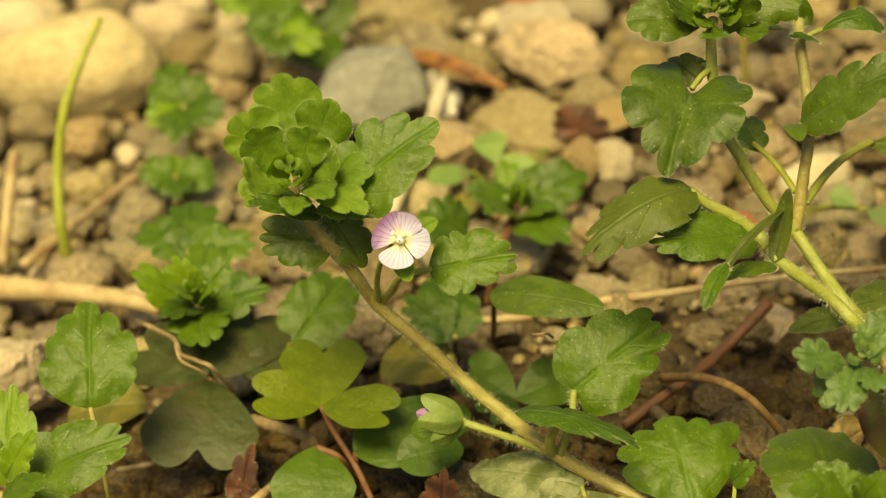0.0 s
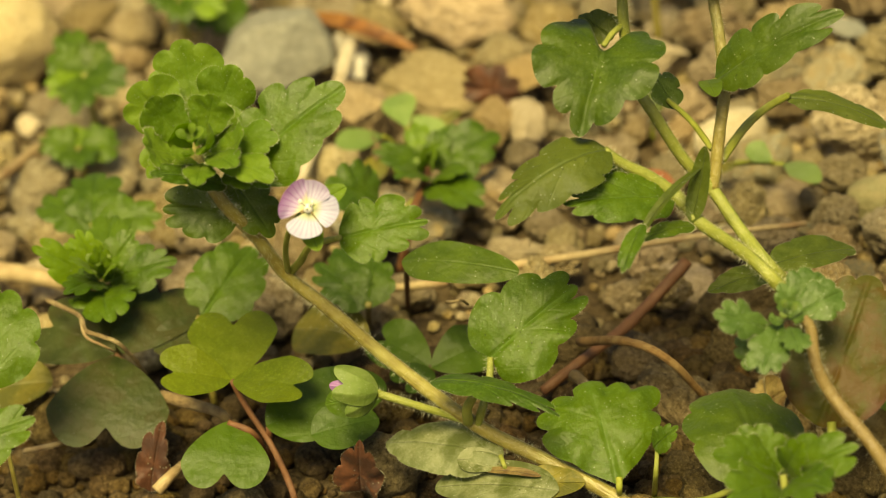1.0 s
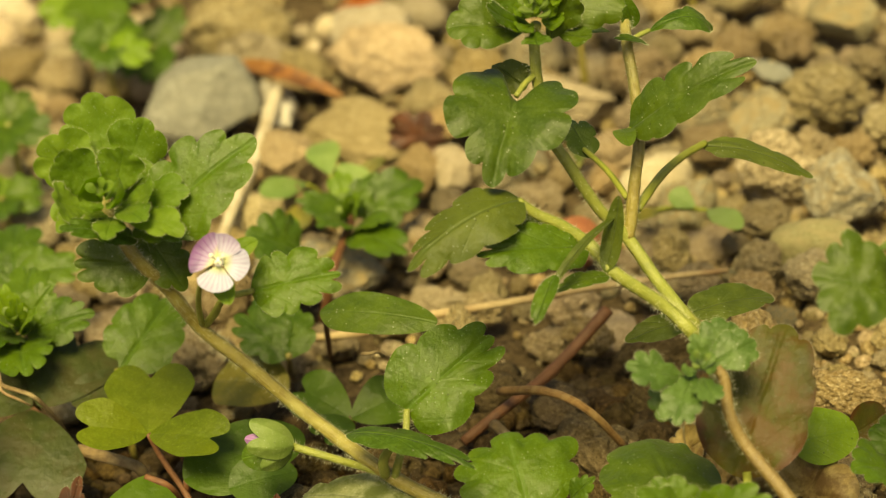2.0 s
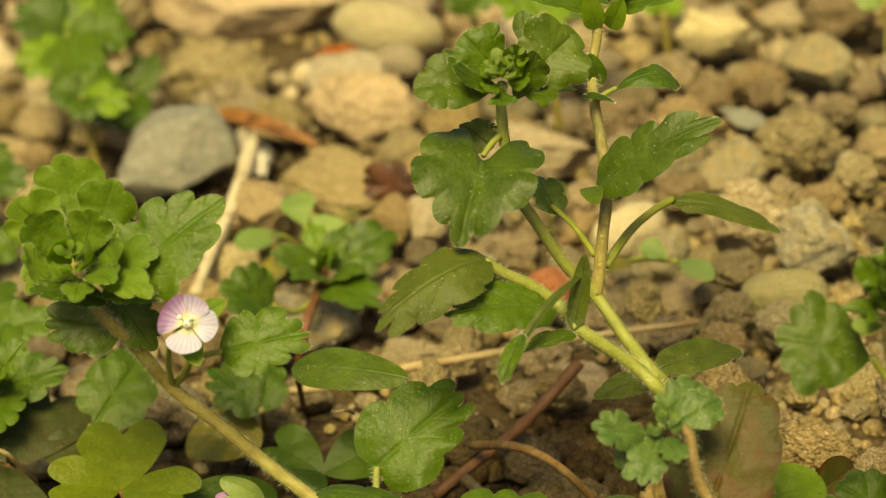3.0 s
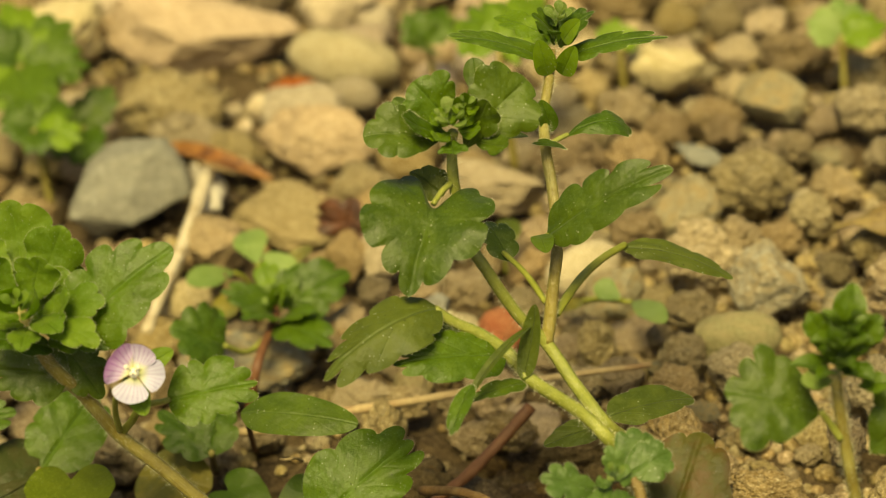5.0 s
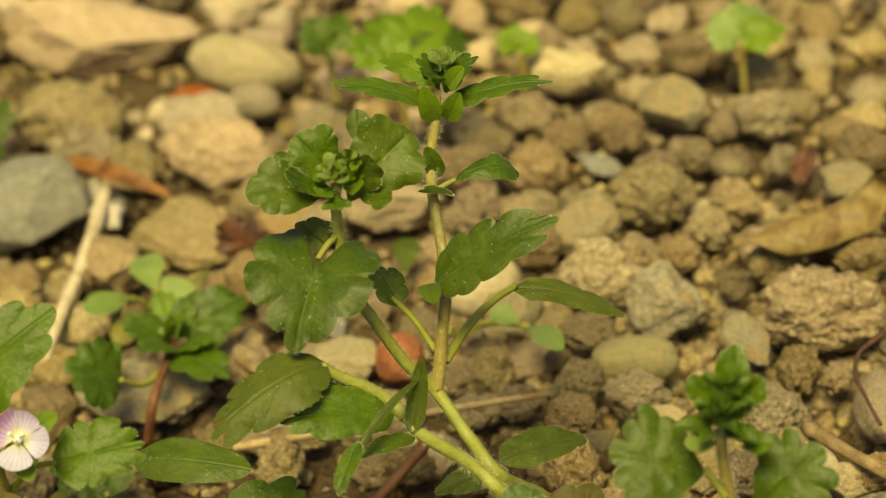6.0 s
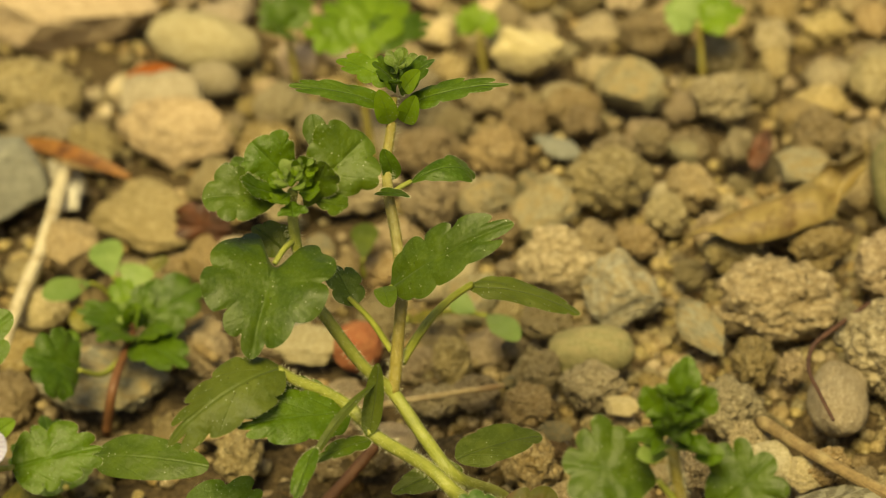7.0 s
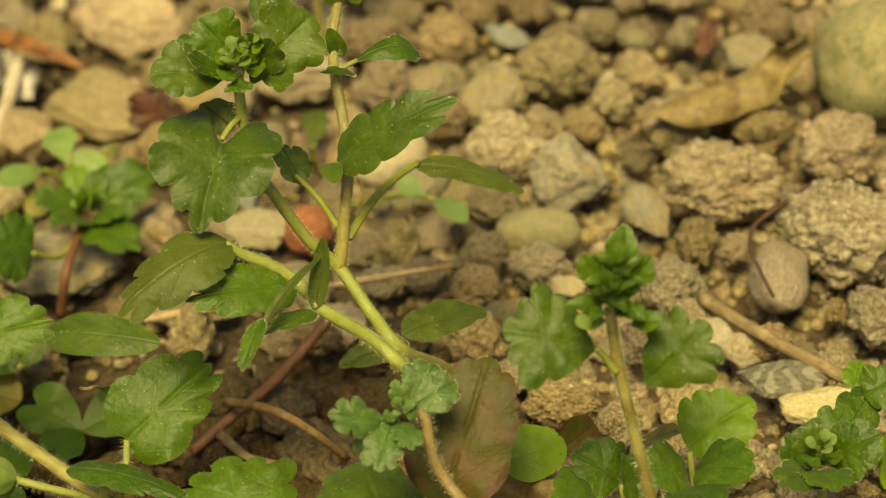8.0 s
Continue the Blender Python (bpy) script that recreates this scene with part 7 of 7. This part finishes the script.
stone("stone", (-107.7, 36.8, 4.1), (16.4, 13.2, 13.2), -24, "rock", BEIGE, "dusty beige stone lying on the soil", "stones on the soil", "stone")
stone("stone", (-22.4, 46.2, 1.5), (5.1, 5.0, 5.0), -14, "rock", TAN, "dusty tan stone lying on the soil", "stones on the soil", "stone")
stone("earth_clod", (-117.4, 132.0, 1.5), (9.1, 6.2, 6.2), -17, "clod", CLOD, "crumbly light brown earth clod on the soil", "clods on the soil", "clod")
stone("earth_clod", (-68.4, 66.2, 1.8), (7.5, 6.2, 6.2), -15, "clod", CLOD, "crumbly light brown earth clod on the soil", "clods on the soil", "clod")

# ---- the rest of the clods, then the crumbs between them ----
rng = random.Random(7)
KINDS = (("earth_clod", "clod", CLOD, "crumbly light brown earth clod on the soil", "clods on the soil", "clod"),
         ("stone", "rock", BEIGE, "dusty beige stone lying on the soil", "stones on the soil", "stone"),
         ("stone", "rock", GREY, "grey stone dusted with brown earth", "stones on the soil", "stone"),
         ("stone", "pebble", PALE, "pale cream rounded stone on the soil", "stones on the soil", "stone"))
# Darker copy of CLOD: the plants' shade on the clods, put into colour.
CLOD_SHADED = earth_material("shade_dark_clod", rgb(0.09, 0.062, 0.027), rgb(0.145, 0.102, 0.046), rgb(0.25, 0.185, 0.092), pits=0.9, grain=6.0, speckle=0.9)
SHADED = ("earth_clod", "clod", CLOD_SHADED, "dark brown earth clod under the plants, shade put into its colour", "clods on the soil", "clod")
fill = []
for target in (9.0, 7.0, 5.4, 4.2, 3.4, 2.7):
    for _ in range(2600):
        x, y = rng.uniform(-165, 145), rng.uniform(-65, 320)
        if (-112 < x < -24 and rng.random() < 0.9 or -24 <= x < 16 and y < 20 and rng.random() < 0.2) and -45 < y < 42:
            continue
        size = target * rng.uniform(0.8, 1.25) * (1.25 if y > 170 else 1.0)
        if all((x - px) ** 2 + (y - py) ** 2 > (0.88 * (r + size / 2)) ** 2 for px, py, r in PLACED if abs(x - px) < 25):
            PLACED.append((x, y, size / 2))
            fill.append((x, y, size))
near = sorted(fill, key=lambda q: abs(q[0] - 22) + abs(q[1] - 45))
rest_v, shaded_left = [], 70
rolls = [rng.random() for _ in near]
for k, (x, y, size) in enumerate(near):
    limits = (0.2, 0.75, 0.8) if x < 25 and y > 150 else (0.91, 0.95, 0.985)
    pick = KINDS[sum(1 for q in limits if rolls[k] > q)]
    # Clods under the plants take the colour that has shade in it.
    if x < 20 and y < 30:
        pick = SHADED
    sx, sy, sz = size * rng.uniform(0.85, 1.25), size * rng.uniform(0.8, 1.1), size * rng.uniform(0.65, 0.95)
    z = soil_height(x, y) + sz * 0.42
    if k < 255 and (pick is not SHADED or shaded_left > 0):
        shaded_left -= pick is SHADED
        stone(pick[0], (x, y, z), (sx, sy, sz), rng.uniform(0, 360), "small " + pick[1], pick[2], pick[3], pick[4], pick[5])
    else:
        rest_v.append(((x, y, z), (sx, sy, sz), rng.uniform(0, 6.28), "shade_dark" if pick is SHADED else pick[1], rng.randrange(5)))


def heap(name, pieces, material, label, cuts, kinds):
    """Many small pieces in one mesh."""
    shapes = []
    for k in range(5):
        bm = lump(900 + k, kinds, cuts)
        bm.verts.index_update()
        shapes.append((np.array([v.co[:] for v in bm.verts]), np.array([[v.index for v in f.verts] for f in bm.faces])))
        bm.free()
    vs, fs, start = [], [], 0
    for at, size, turn, _, which in pieces:
        co, tri = shapes[which % 5]
        c, s = math.cos(turn), math.sin(turn)
        p = co * (np.array(size) * 0.5 * MM)
        p = np.stack([p[:, 0] * c - p[:, 1] * s, p[:, 0] * s + p[:, 1] * c, p[:, 2]], 1) + np.array(at) * MM
        vs.append(p)
        fs.append(tri + start)
        start += len(co)
    me = bpy.data.meshes.new(name)
    me.from_pydata(np.concatenate(vs).tolist(), [], np.concatenate(fs).tolist())
    me.materials.append(material)
    me.shade_smooth()
    return tagged(new(name, me), label, "gravel", kind="stuff")


CLOD_HEAP = earth_material("earth_heap", rgb(0.28, 0.21, 0.105), rgb(0.42, 0.325, 0.17), rgb(0.62, 0.51, 0.31), pits=0.9, grain=1100.0, speckle=1.0, islands=1.0)
heap("clod_heap", [q for q in rest_v if q[3] == "clod"], CLOD_HEAP, "brown earth clods strewn over the soil", 3, "clod")
STONE_HEAP = earth_material("stone_heap", rgb(0.37, 0.29, 0.18), rgb(0.47, 0.38, 0.245), rgb(0.60, 0.50, 0.345), pits=0.35, grain=900.0, rough=0.8, islands=1.0)
heap("stone_heap", [q for q in rest_v if q[3] in ("rock", "pebble")], STONE_HEAP, "beige stones strewn over the soil", 3, "rock")
# Soil crumbs under the plants: the shade there is painted as darker colour.
SHADED_CRUMB = earth_material("shaded_soil_crumb", rgb(0.06, 0.038, 0.015), rgb(0.11, 0.072, 0.03), rgb(0.2, 0.14, 0.065), pits=0.9, grain=1100.0, speckle=1.0, islands=1.0)
# The same shade-darkened colour for the heaped clods under the plants.
SHADED_HEAP = earth_material("shaded_clod_heap", rgb(0.09, 0.062, 0.027), rgb(0.145, 0.102, 0.046), rgb(0.25, 0.185, 0.092), pits=0.9, grain=1100.0, speckle=1.0, islands=1.0)
heap("damp_clods", [q for q in rest_v if q[3] == "shade_dark"], SHADED_HEAP, "dark brown earth clods under the plants, shade put into their colour", 3, "clod")


def strew(count, west, east, south, north, sizes, sink):
    """Crumbs scattered over a stretch of the soil."""
    out = []
    for _ in range(count):
        x, y = rng.uniform(west, east), rng.uniform(south, north)
        s = rng.choice(sizes) * rng.uniform(0.8, 1.2)
        out.append(((x, y, soil_height(x, y) + s * sink), (s * rng.uniform(0.9, 1.3), s, s * 0.85), rng.uniform(0, 6.28), "", rng.randrange(5)))
    return out


heap("soil_crumbs", strew(2300, -112, 20, -45, 32, (1.2, 1.8, 2.4, 3.2, 4.4), 0.3), SHADED_CRUMB, "dark soil crumbs under the plants, shade put into their colour", 2, "clod")
heap("earth_crumbs", strew(3400, 4, 92, -15, 95, (0.9, 1.2, 1.6, 2.2, 2.8), 0.15), CLOD_HEAP, "small brown earth crumbs between the clods", 2, "clod")
heap("far_crumbs", strew(3600, -120, 110, 30, 240, (1.4, 2.0, 2.6, 3.4), 0.35), CLOD_HEAP, "small brown earth crumbs between the stones", 1, "rock")
for bms in LUMPS.values():
    for _, bm in bms:
        bm.free()
